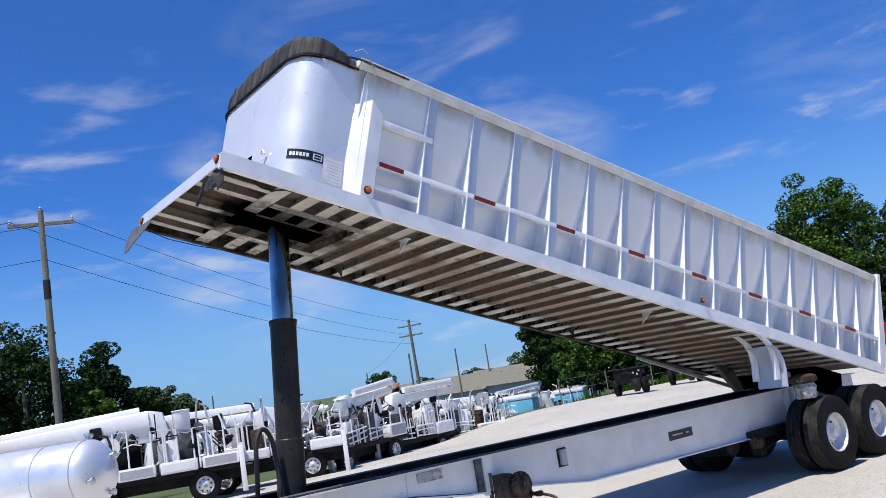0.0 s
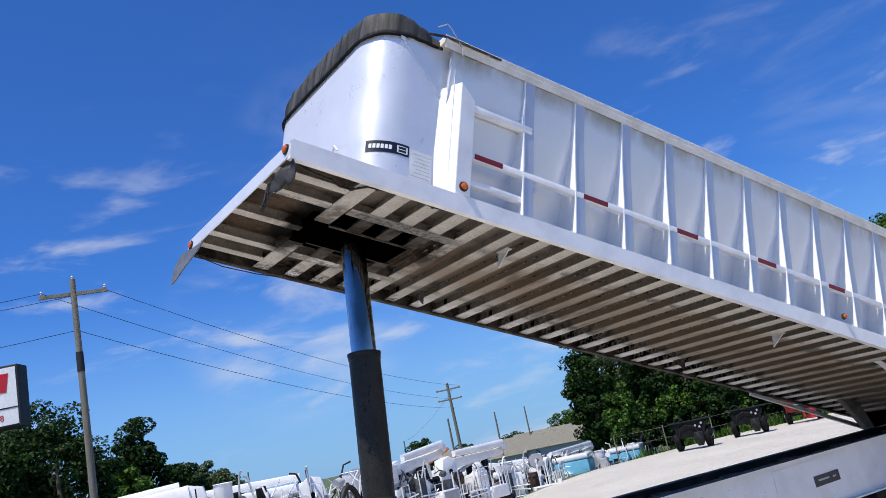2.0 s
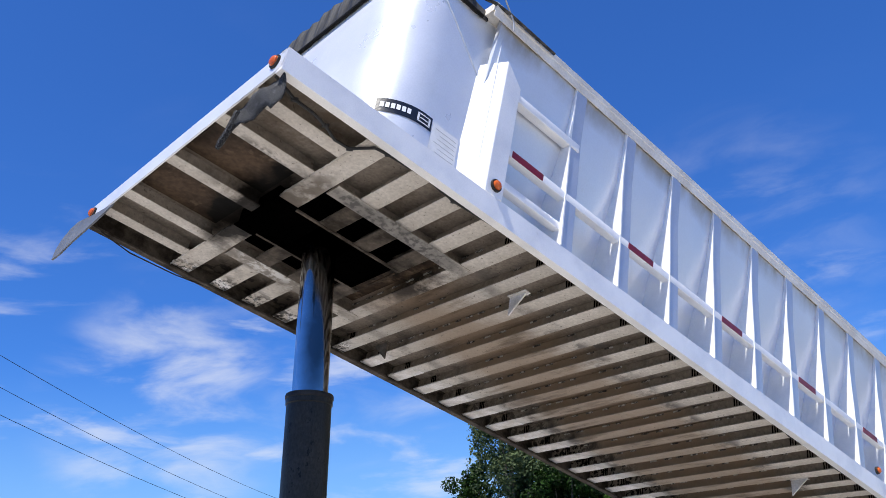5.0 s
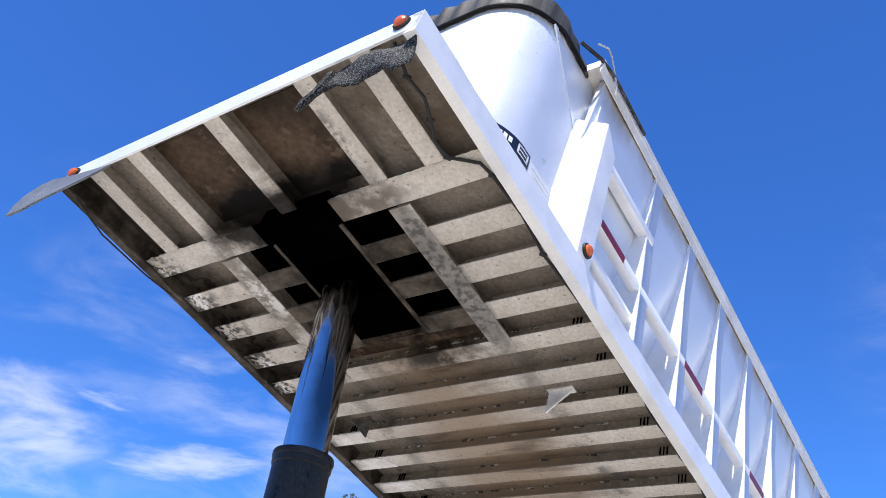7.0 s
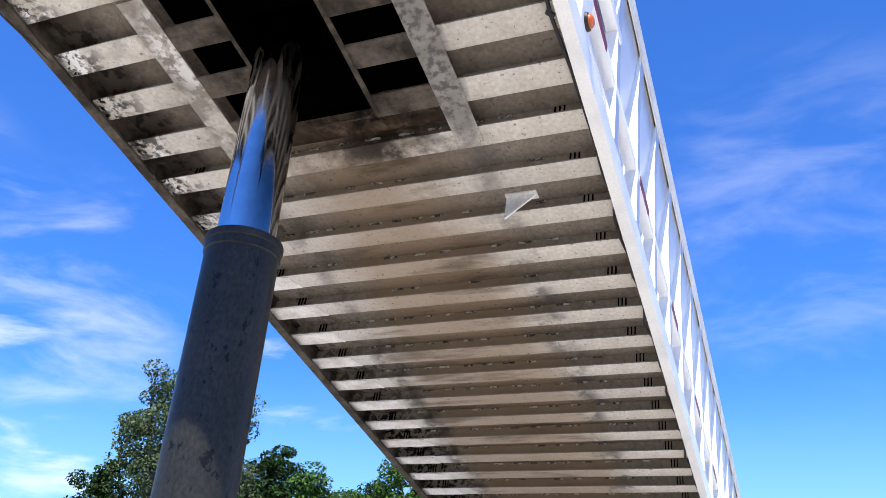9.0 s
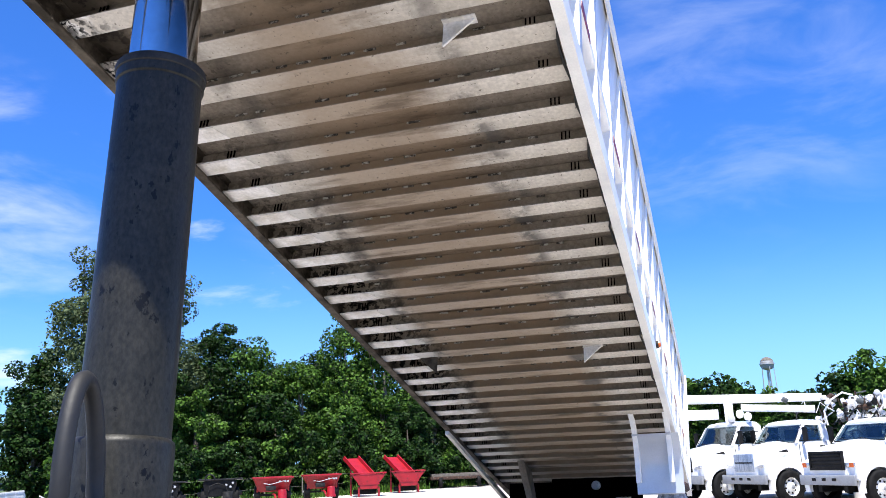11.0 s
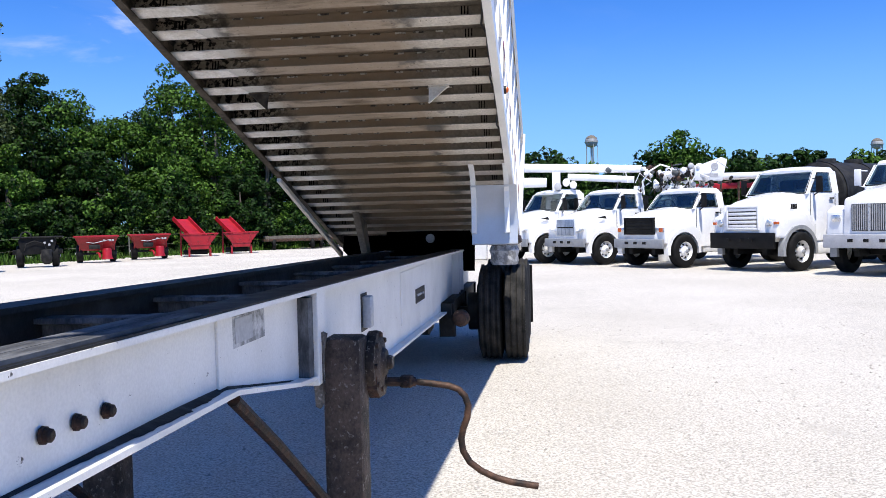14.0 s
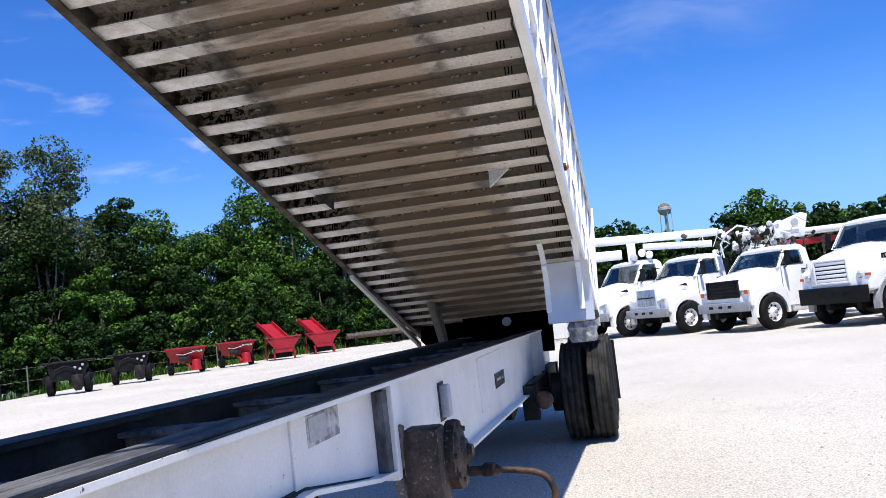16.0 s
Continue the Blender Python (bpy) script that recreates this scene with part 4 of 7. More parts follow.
# curved guide under the bed near the hinge
prof = [(8.30, -0.14), (8.42, -0.19), (8.51, -0.28), (8.57, -0.42), (8.60, -0.68)]
back = [(y + 0.02, z - 0.006) for y, z in prof][::-1]
# plate takes the darker aluminium, so its shade is in the colour
guide = part("hinge_guide", prism(B(), prof + back, "x", -0.43, 0.045), SHADED_ALU, body, "curved white guide plate hanging under the bed", 30)
for x in (-0.40, -0.06):
    bar = [(8.10, 0.0), (8.22, -0.02), (8.36, -0.07), (8.47, -0.17), (8.53, -0.32), (8.56, -0.58)]
    rib = [(y - 0.10, z - 0.02) for y, z in bar]
    part("guide_rib", prism(B(), rib + bar[::-1], "x", x - 0.025, x + 0.025), RAIL_WHITE, guide)
# strut along the far rail and a bracket beside it
part("rail_strut", prism(B(), [(8.2, -0.035), (8.28, -0.035), (11.0, -0.12), (11.0, -0.18), (8.2, -0.075)], "x", WIDE + 0.0, WIDE + 0.04), UNDER, body, "pale strut under the rail")
part("rear_bracket", prism(B(), [(9.55, -0.002), (10.0, -0.002), (10.38, -0.38), (10.15, -0.38)], "x", -1.95, -1.87), UNDER_WEB, body, "pale angled bracket")
# two black boxes added in place of the dark under the tail
part("hinge_box", bx(-1.70, -0.62, 10.45, 11.2, -0.36, -0.004), NEAR_BLACK, body, "black box standing in for the dark void under the tail")
part("rear_sill", bx(-2.30, -1.705, 10.60, 11.2, -0.20, -0.004), NEAR_BLACK, body, "black box filling the dark rear frame under the tail")
part("round_badge", lathe(B(), [(0.001, 0.02), (0.03, 0.02), (0.034, 0.008), (0.05, 0.012), (0.06, -0.02)], 24), LABEL_GREY, body, "pale round boss", 30, m=pose(-1.13, 10.43, -0.10, 90, 0, 0))

# the upper walls flare outward a little above the rub rail
FLARE, flared = 0.07, set()
for ob in body.children_recursive:
    if ob.type != "MESH" or ob.data.name in flared:
        continue
    flared.add(ob.data.name)
    m, up = ob.matrix_basis.copy(), ob.parent
    while up is not body:
        m, up = up.matrix_basis @ m, up.parent
    back = m.inverted()
    for v in ob.data.vertices:
        p = m @ v.co
        rise = min(1.15, (p.z - 0.5) / (TOP - 0.5))
        if rise > 0:
            p.x += FLARE * rise * max(-1.1, min(1.1, (p.x - WIDE / 2) / (-WIDE / 2)))
            v.co = back @ p

# ---- lift ----
TOP_P = BED_M @ Vector((-1.235, 1.10, 0.25))
FOOT_P = T_IN @ Vector((-1.235, 0.84, 0.95))
AXIS = TOP_P - FOOT_P
LIFT_M = Matrix.Translation(FOOT_P) @ AXIS.to_track_quat("Z", "Y").to_matrix().to_4x4()
LONG = AXIS.length
CHROME_L = 1.27
c0 = LONG - CHROME_L
lift = part("lift_cylinder", lathe(B(), [(0.001, 0), (0.15, 0), (0.15, 0.9), (0.147, 0.91), (0.137, 0.92), (0.139, c0 - 0.07), (0.145, c0 - 0.065), (0.145, c0 - 0.01), (0.138, c0), (0.115, c0 + 0.002)], 40), BARREL, trailer, "grey telescopic lift barrel", 30, LIFT_M)
part("chrome_rod", lathe(B(), [(0.112, c0 - 0.03), (0.112, LONG)], 40), CHROME, lift, "bright polished rod stage", 30)
part("collar_ring", lathe(B(), [(0.144, c0 - 0.034), (0.149, c0 - 0.030), (0.150, c0 - 0.012), (0.147, c0 - 0.002), (0.118, c0 + 0.006)], 40), DARK_STEEL, lift, "dark greasy collar", 30)
bm = B()
loop = [(-1.14, 0.56, 1.10), (-1.15, 0.46, 1.35)] + [(-1.09 + 0.06 * math.cos(q), 0.57 - 0.125 * math.cos(q), 1.72 + 0.29 * math.sin(q)) for q in [math.pi * k / 14 for k in range(15)]]
loop = loop[:2] + [(x - 0.12 * (x + 1.09), y, z) for x, y, z in loop[2:]] + [(-1.06, 0.68, 1.45), (-1.10, 0.64, 1.1)]
tube(bm, loop, 0.024, 10)
part("hydraulic_hose", bm, WIRE, trailer, "looped black hydraulic hose", 40, T_IN.copy())

# ---- chassis ----
SL = -0.0122


def ztop(y):
    return 1.335 + SL * y


FRONT_END = -0.75
REAR_END = 11.3
chassis = part("chassis_rail", B(), CHASSIS, trailer, "white chassis rail, scuffed and bolted", m=T_IN.copy())
bm = bmesh.new()
web = [(FRONT_END, ztop(FRONT_END)), (REAR_END, ztop(REAR_END)), (REAR_END, 0.575), (4.62, 0.70), (3.95, 0.80), (3.5, 0.86), (2.72, 0.925), (2.0, 1.04), (FRONT_END, 1.075)]
prism(bm, web, "x", -0.79, -0.77)
low = [(REAR_END, 0.575), (4.62, 0.70), (3.95, 0.80), (3.5, 0.86), (2.72, 0.925), (2.0, 1.04), (FRONT_END, 1.075)]
prism(bm, low + [(y, z - 0.018) for y, z in low[::-1]], "x", -0.85, -0.708)
prism(bm, [(FRONT_END, ztop(FRONT_END)), (REAR_END, ztop(REAR_END)), (REAR_END, ztop(REAR_END) - 0.018), (FRONT_END, ztop(FRONT_END) - 0.018)], "x", -0.868, -0.696)
bm.to_mesh(chassis.data)
bm.free()
# inner faces and flange undersides near black: dirt plus shade put into the colour
chassis.data.materials.append(CHASSIS_DARK)
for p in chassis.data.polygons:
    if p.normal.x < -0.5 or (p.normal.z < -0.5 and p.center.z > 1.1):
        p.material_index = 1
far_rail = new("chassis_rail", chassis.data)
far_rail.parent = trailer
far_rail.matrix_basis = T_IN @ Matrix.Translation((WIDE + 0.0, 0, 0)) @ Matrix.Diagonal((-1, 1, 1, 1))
# greasy deck strips on the top flanges
for x0, x1 in ((-0.872, -0.700), (WIDE + 0.700, WIDE + 0.872)):
    bm = B()
    prism(bm, [(FRONT_END, ztop(FRONT_END) + 0.006), (9.4, ztop(9.4) + 0.006), (9.4, ztop(9.4)), (FRONT_END, ztop(FRONT_END))], "x", x0, x1)
    part("deck_strip", bm, CHASSIS_DARK, trailer, "greasy dark top of the rail", m=T_IN.copy())
for x0, x1 in ((-0.862, -0.790), (-0.786, -0.722)):
    bm = B()
    prism(bm, [(-0.2, ztop(-0.2) + 0.016), (1.72, ztop(1.72) + 0.016), (1.76, ztop(1.76) + 0.006), (-0.2, ztop(-0.2) + 0.006)], "x", x0, x1)
    part("deck_board", bm, BOARD, trailer, "weathered grey board on the rail", m=T_IN.copy())
bm = B()
rows_ = []
for i in range(160):
    y = 0.25 + i * 0.0166
    z = 1.075 + (1.04 - 1.075) * (y - FRONT_END) / (2.0 - FRONT_END) if y < 2.0 else 1.04 - (y - 2.0) * 0.16
    thick = math.exp(-((y - 1.62) / 0.42) ** 2)
    q = 0.006 + 0.042 * thick * (0.75 + 0.5 * noise.noise((y * 9, 1, 0)) + 0.35 * noise.noise((y * 31, 4, 0)))
    w = max(0.004, q * min(1, i / 20, (159 - i) / 20))
    rows_.append([(-0.769, y, z + 0.001), (-0.769, y, z + 0.008 + 0.006 * thick), (-0.769 + w, y, z + 0.0025), (-0.769 + w * 1.05, y, z + 0.001)])
part("grease_build_up", loft(bm, rows_), CHASSIS_DARK, trailer, "dark grease caked along the lower flange", 60, T_IN.copy())
cross = None
for y in (-0.6, 0.45, 1.25, 2.4, 3.4, 4.6, 5.8, 7.0, 8.2, 9.6):
    m = T_IN @ pose(0, y, ztop(y) - 0.06)
    if cross is None:
        cross = part("chassis_cross_member", prism(B(), [(-0.06, 0), (0.06, 0), (0.06, -0.02), (0.01, -0.03), (0.01, -0.17), (0.06, -0.18), (0.06, -0.2), (-0.06, -0.2), (-0.06, -0.18), (-0.01, -0.17), (-0.01, -0.03), (-0.06, -0.02)], "x", WIDE + 0.79, -0.79), BOARD, trailer, "dirty grey cross member", m=m)
    else:
        again(cross, trailer, m)
# belly plate under the lift and the coupling plate at the front
bm = B()
box(bm, WIDE + 0.8, -0.8, FRONT_END, 2.0, 1.055, 1.07)
part("coupler_plate", bm, CHASSIS_DARK, trailer, "greasy coupling plate", m=T_IN.copy())
bm = B()
prism(bm, [(FRONT_END - 0.45, 1.12), (FRONT_END, ztop(FRONT_END)), (FRONT_END, 1.075), (FRONT_END - 0.42, 1.075)], "x", WIDE + 0.72, -0.72)
part("nose_plate", bm, CHASSIS, trailer, "sloping white nose of the chassis", m=T_IN.copy())
# bolts
bolt_m = lathe(B(), [(0.001, 0.020), (0.010, 0.020), (0.0155, 0.016), (0.0165, 0.004), (0.020, 0.003), (0.021, -0.005)], 10)
bolt = None
SPOTS = [(y, z) for y in (0.0, 0.33, 0.57) for z in (1.11, 1.18, 1.25)] + [(0.988, 1.149), (1.118, 1.146), (1.248, 1.143)]
for y, z in SPOTS:
    m = T_IN @ Matrix.Translation((-0.760, y, z)) @ Matrix.Rotation(radians(90), 4, "Y")
    if bolt is None:
        bolt = part("bolt", bolt_m, BOLT_RUST, trailer, "rusty bolt head", 30, m)
    else:
        again(bolt, trailer, m)
# stiffeners, patch plates, marker bracket, maker's plate
part("stiffener", bx(-0.77, -0.70, 2.97, 3.11, 0.86, 1.285, bevel=0.006), CHASSIS, trailer, "", m=T_IN.copy())
part("stiffener", bx(-0.77, -0.722, 2.890, 2.967, 0.9, 1.262), BOARD, trailer, "dark bracket beside the stiffener", m=T_IN.copy())
part("stiffener", bx(-0.772, -0.760, 1.96, 2.095, 1.045, 1.285, bevel=0.003), CHASSIS, trailer, "", m=T_IN.copy())
for y in (9.15, 9.35, 9.75):
    part("stiffener", bx(-0.77, -0.695, y, y + 0.02, 0.62, ztop(y) - 0.02), CHASSIS, trailer, "", m=T_IN.copy())
part("weld_plate", bx(-0.772, -0.7665, 5.55, 6.9, 0.80, 1.20), CHASSIS, trailer, "welded plate on the rail", m=T_IN.copy())
pp = part("patch_plate", bx(-0.772, -0.765, 2.10, 2.44, 1.160, 1.270), PATCH, trailer, "scuffed grey patch", m=T_IN.copy())
part("patch_sheet", bx(-0.766, -0.7625, 2.125, 2.30, 1.175, 1.262), LABEL_GREY, pp, "paler sheet stuck on the patch")
bracket = part("marker_bracket", bx(-0.772, -0.715, 4.20, 4.29, 0.96, 1.15, bevel=0.012), LABEL_GREY, trailer, "grey lamp bracket", 30, T_IN.copy())
part("bracket_plate", bx(-0.772, -0.766, 4.17, 4.33, 0.94, 1.165), DARK_STEEL, bracket, "dark backing plate")
mp = part("maker_plate", bx(-0.769, -0.760, 6.27, 6.78, 0.895, 1.015), LABEL_BLACK, trailer, "small black maker's plate", m=T_IN.copy())
part("plate_mark", bx(-0.762, -0.757, 6.34, 6.56, 0.950, 0.970), LABEL_GREY, mp)
part("plate_mark", bx(-0.762, -0.757, 6.64, 6.70, 0.945, 0.965), LABEL_GREY, mp)

# ---- landing gear ----
for mirrored in (False, True):
    X = (lambda x: WIDE - x) if mirrored else (lambda x: x)
    bm = B()
    a, c = sorted((X(-0.712), X(-0.532)))
    box(bm, a, c, 3.06, 3.24, 0.16, 1.06, bevel=0.022)
    leg = part("landing_leg", bm, LEG_RUST, trailer, "rusty landing leg", 30, T_IN.copy())
    a, c = sorted((X(-0.673), X(-0.541)))
    part("inner_leg", box(B(), a, c, 3.08, 3.21, 0.06, 0.20), RUST, leg)
    a, c = sorted((X(-0.72), X(-0.47)))
    part("sand_shoe", box(B(), a, c, 2.96, 3.26, 0.0, 0.06, bevel=0.01), RUST, leg)
    # ragged mounting plate between the rail and the leg
    prof = [(-0.748, 1.09), (-0.71, 1.10), (-0.68, 1.085), (-0.695, 1.0), (-0.70, 0.90), (-0.70, 0.77), (-0.714, 0.745), (-0.735, 0.755), (-0.742, 0.90)]
    part("leg_bracket", prism(B(), [(X(q), z) for q, z in prof], "y", 3.02, 3.055), PATCH_RUST, leg, "ragged rusty mounting plate")
    bm = tube(B(), [(X(-0.645), 3.08, 0.22), (X(-0.70), 2.33, 0.775), (X(-0.74), 2.03, 1.0)], 0.024, 8)
    part("brace", bm, BOLT_RUST, leg, "dark brace bar")
    if not mirrored:
        at = Matrix.Translation((-0.512, 3.31, 0.91)) @ Matrix.Rotation(radians(90), 4, "Y")
        bm = lathe(B(), [(0.001, 0.085), (0.030, 0.085), (0.036, 0.060), (0.060, 0.055), (0.075, 0.038), (0.118, 0.030), (0.128, 0.022), (0.150, 0.020), (0.154, 0.0), (0.150, -0.03), (0.11, -0.045), (0.10, -0.10)], 36, at)
        gear = part("gear_case", bm, LEG_RUST, leg, "round rusty gear case", 35)
        part("case_flange", prism(B(), [(3.19, 0.80), (3.26, 0.745), (3.40, 0.735), (3.45, 0.775), (3.44, 0.84), (3.30, 0.90), (3.20, 0.88)], "x", -0.535, -0.485), RUST, gear, "lug of the gear case")
        for q in range(8):
            a = q * math.pi / 4
            part("case_bolt", lathe(B(), [(0.001, 0.014), (0.012, 0.014), (0.014, 0.0), (0.018, -0.01)], 6, Matrix.Translation((-0.490, 3.31 + 0.132 * math.cos(a), 0.91 + 0.132 * math.sin(a))) @ Matrix.Rotation(radians(90), 4, "Y")), RUST, gear)
        part("crank_shaft", tube(B(), [(-0.51, 3.42, 0.792), (-0.34, 3.45, 0.787)], 0.024, 10), RUST, leg)
        part("crank_clamp", box(B(), -0.42, -0.352, 3.415, 3.485, 0.760, 0.818, bevel=0.012), RUST, leg)
        part("crank_bolt", tube(B(), [(-0.385, 3.40, 0.789), (-0.385, 3.50, 0.789)], 0.012, 6), RUST, leg)
        crank = [(-0.44, 0.790), (-0.37, 0.789), (-0.27, 0.779), (-0.173, 0.766), (-0.125, 0.748), (-0.095, 0.715), (-0.079, 0.668), (-0.085, 0.61), (-0.106, 0.555), (-0.118, 0.501), (-0.110, 0.44), (-0.078, 0.385), (-0.021, 0.341), (0.050, 0.308), (0.128, 0.287), (0.26, 0.268)]
        part("crank_handle", tube(B(), [(q, 3.45, z) for q, z in crank], 0.017, 10), RUST, leg, "bent rusty crank handle", 40)
bm = B()
tube(bm, [(-0.63, 3.12, 0.93), (WIDE + 0.63, 3.12, 0.93)], 0.022, 8)
part("cross_shaft", bm, DARK_STEEL, trailer, "dark cross shaft and braces", m=T_IN.copy())


# ---- wheels ----
def wheel_meshes():
    R0, W = 0.54, 0.27
    prof = [(0.285, -W / 2 + 0.03), (0.33, -W / 2 + 0.005), (0.45, -W / 2), (0.515, -W / 2 + 0.02)]
    tread = []
    xs = np.linspace(-W / 2 + 0.025, W / 2 - 0.025, 11)
    for i, x in enumerate(xs):
        tread.append((R0 - (0.014 if i in (2, 5, 8) else 0.0) - 0.006 * abs(x / (W / 2)) ** 3, x))
        if i in (2, 5, 8):
            tread.append((R0 - 0.014, x + 0.010))
    side = prof + [(0.50, -W / 2 + 0.02)]
    return prof, tread, W


PROF, TRD, TW = wheel_meshes()


def make_wheel(parent, m, outer=True):
    bm = lathe(B(), PROF + [(TRD[0][0] - 0.002, TRD[0][1])], 48)
    side = [(r, -h) for r, h in PROF[::-1]]
    lathe(bm, [(TRD[-1][0] - 0.002, TRD[-1][1])] + side, 48)
    tyre = part("wheel", bm, RUBBER, parent, "black dual truck wheel", 40, m)
    part("tread", lathe(B(), TRD, 56), TREAD, tyre, "dusty worn tread", 30)
    rim = [(0.287, TW / 2 - 0.03), (0.275, TW / 2 - 0.02), (0.262, TW / 2 - 0.04), (0.25, 0.02), (0.20, -0.03), (0.14, -0.035), (0.135, 0.02), (0.09, 0.04), (0.07, 0.09), (0.001, 0.095)]
    rm = part("rim", lathe(B(), rim, 40), RIM, tyre, "pale painted steel rim", 30)
    bm = B()
    for i in range(10):
        a = i * math.pi / 5
        lathe(bm, [(0.001, -0.005), (0.013, -0.008), (0.015, -0.03)], 6, Matrix.Translation((0.168 * math.cos(a), 0.168 * math.sin(a), 0.0)))
    part("wheel_nut", bm, DARK_STEEL, rm)
    return tyre


for y in (8.98, 10.25):
    for x, s in ((-0.015, 1), (-0.295, -1), (WIDE + 0.015, -1), (WIDE + 0.295, 1)):
        make_wheel(trailer, T_IN @ Matrix.Translation((x, y, 0.535)) @ Matrix.Rotation(radians(90 * s), 4, "Y"))
    part("axle", tube(B(), [(-0.2, y, 0.525), (WIDE + 0.2, y, 0.525)], 0.07, 12), DARK_STEEL, trailer, "dark axle tube", 40, T_IN.copy())
for x in (-0.72, WIDE + 0.72):
    sub_frame = part("suspension_beam", bx(x - 0.06, x + 0.06, 8.0, 11.1, 0.60, 0.72), DARK_STEEL, trailer, "dark suspension beam", m=T_IN.copy())
    for y0, y1, z0 in ((8.05, 8.28, 0.36), (9.50, 9.74, 0.34), (10.86, 11.06, 0.38)):
        part("hanger", prism(B(), [(y0, 0.72), (y1, 0.72), (y1 - 0.05, z0), (y0 + 0.05, z0)], "x", x - 0.08, x + 0.08), DARK_STEEL, sub_frame, "dark spring hanger")
    for yc in (8.98, 10.25):
        for q in range(4):
            ln = 0.62 - 0.13 * q
            part("spring_leaf", tube(B(), [(x, yc - ln, 0.475 + 0.035 * q - 0.10 * (ln / 0.62) ** 2 + 0.06), (x, yc, 0.515 + 0.035 * q + 0.06), (x, yc + ln, 0.475 + 0.035 * q - 0.10 * (ln / 0.62) ** 2 + 0.06)], 0.028, 6), DARK_STEEL, sub_frame)
for y in (8.98, 10.25):
    for x0, x1 in ((-0.56, -0.44), (WIDE + 0.44, WIDE + 0.56)):
        part("brake_drum", lathe(B(), [(0.08, x0), (0.21, x0), (0.215, x0 + 0.02), (0.215, x1), (0.08, x1)], 28, Matrix.Translation((0, y, 0.535)) @ Matrix.Rotation(radians(90), 4, "Y")), DARK_STEEL, trailer, "dark brake drum", 40, T_IN.copy())
for x in (-0.155, WIDE + 0.155):
    part("mud_flap", bx(x - 0.30, x + 0.30, 10.93, 10.945, 0.16, 0.95), RUBBER, trailer, "black rubber mud flap", m=T_IN.copy())
part("brake_chamber", lathe(B(), [(0.001, 0.0), (0.06, 0.0), (0.085, 0.03), (0.09, 0.07), (0.075, 0.10), (0.085, 0.13), (0.06, 0.17), (0.001, 0.18)], 18), RUST, trailer, "rusty brake chamber", 40, T_IN @ pose(-0.55, 7.98, 0.58, 90, 0, 0))
# unseen tank, added to fill the dark ahead of the axles
part("air_tank", tube(B(), [(WIDE + 0.62, 7.75, 0.60), (WIDE + 0.66, 7.75, 0.60), (-0.86, 7.75, 0.60), (-0.82, 7.75, 0.60)], [0.10, 0.17, 0.17, 0.10], 18), DARK_STEEL, trailer, "dark tank added across the frame to fill the dark there", 40, T_IN.copy())
part("air_spring", lathe(B(), [(0.001, 0), (0.14, 0), (0.16, 0.04), (0.15, 0.1), (0.17, 0.16), (0.14, 0.22), (0.001, 0.22)], 20), PATCH, trailer, "grey ribbed air spring", 40, T_IN @ pose(-0.13, 8.75, 1.08))
part("spring_hanger", lathe(B(), [(0.001, 0.0), (0.16, 0.0), (0.21, 0.03), (0.20, 0.10), (0.13, 0.13), (0.001, 0.13)], 20), RUST, trailer, "rust-brown spring hanger", 40, T_IN @ pose(-0.14, 8.75, 1.30))


# ---- trees ----
def crown_mesh(name, h, r, base, n_clump, per, leaf, seed, squash=1.0, columns=1):
    """Leaves as small folded quads, gathered in clumps over an uneven crown."""
    g = np.random.default_rng(seed)
    cz = (h + base) / 2
    hz = (h - base) / 2
    cs = []
    for i in range(n_clump):
        d = g.normal(size=3)
        d /= np.linalg.norm(d)
        q = g.uniform(0.45, 1.0) ** 0.6
        lump = 0.78 + 0.34 * noise.noise((d[0] * 1.7 + seed, d[1] * 1.7, d[2] * 1.7))
        c = np.array([d[0] * r * q * lump * squash, d[1] * r * q * lump, cz + d[2] * hz * q * (0.85 + 0.3 * lump)])
        c[2] = max(c[2], base + 0.1)
        cs.append(c)
    cs = np.array(cs)
    rad = g.uniform(0.09, 0.2, n_clump) * (r + hz) * 0.62
    idx = np.repeat(np.arange(n_clump), per)
    d = g.normal(size=(len(idx), 3))
    d /= np.linalg.norm(d, axis=1)[:, None]
    pos = cs[idx] + d * (rad[idx] * g.uniform(0.55, 1.0, len(idx)) ** 0.5)[:, None] * np.array([1.15, 1.15, 0.8])
    pos[:, 2] = np.maximum(pos[:, 2], 0.05)
    nrm = d * 0.7 + g.normal(size=d.shape) * 0.5 + np.array([0, 0, 0.35])
    nrm /= np.linalg.norm(nrm, axis=1)[:, None]
    ref = g.normal(size=d.shape)
    u = np.cross(nrm, ref)
    u /= np.linalg.norm(u, axis=1)[:, None]
    v = np.cross(nrm, u)
    s = leaf * g.uniform(0.6, 1.3, len(idx))[:, None]
    p0 = pos - u * s * 0.5
    p1 = pos + v * s * 0.38 + nrm * s * 0.1
    p2 = pos + u * s * 0.62
    p3 = pos - v * s * 0.36 + nrm * s * 0.1
    co = np.stack([p0, p1, p2, p3], 1).reshape(-1, 3)
    n = len(idx)
    me = bpy.data.meshes.new(name)
    me.vertices.add(4 * n)
    me.vertices.foreach_set("co", co.ravel())
    me.loops.add(4 * n)
    me.loops.foreach_set("vertex_index", np.arange(4 * n))
    me.polygons.add(n)
    me.polygons.foreach_set("loop_start", np.arange(0, 4 * n, 4))
    me.update(calc_edges=True)
    return me, cs


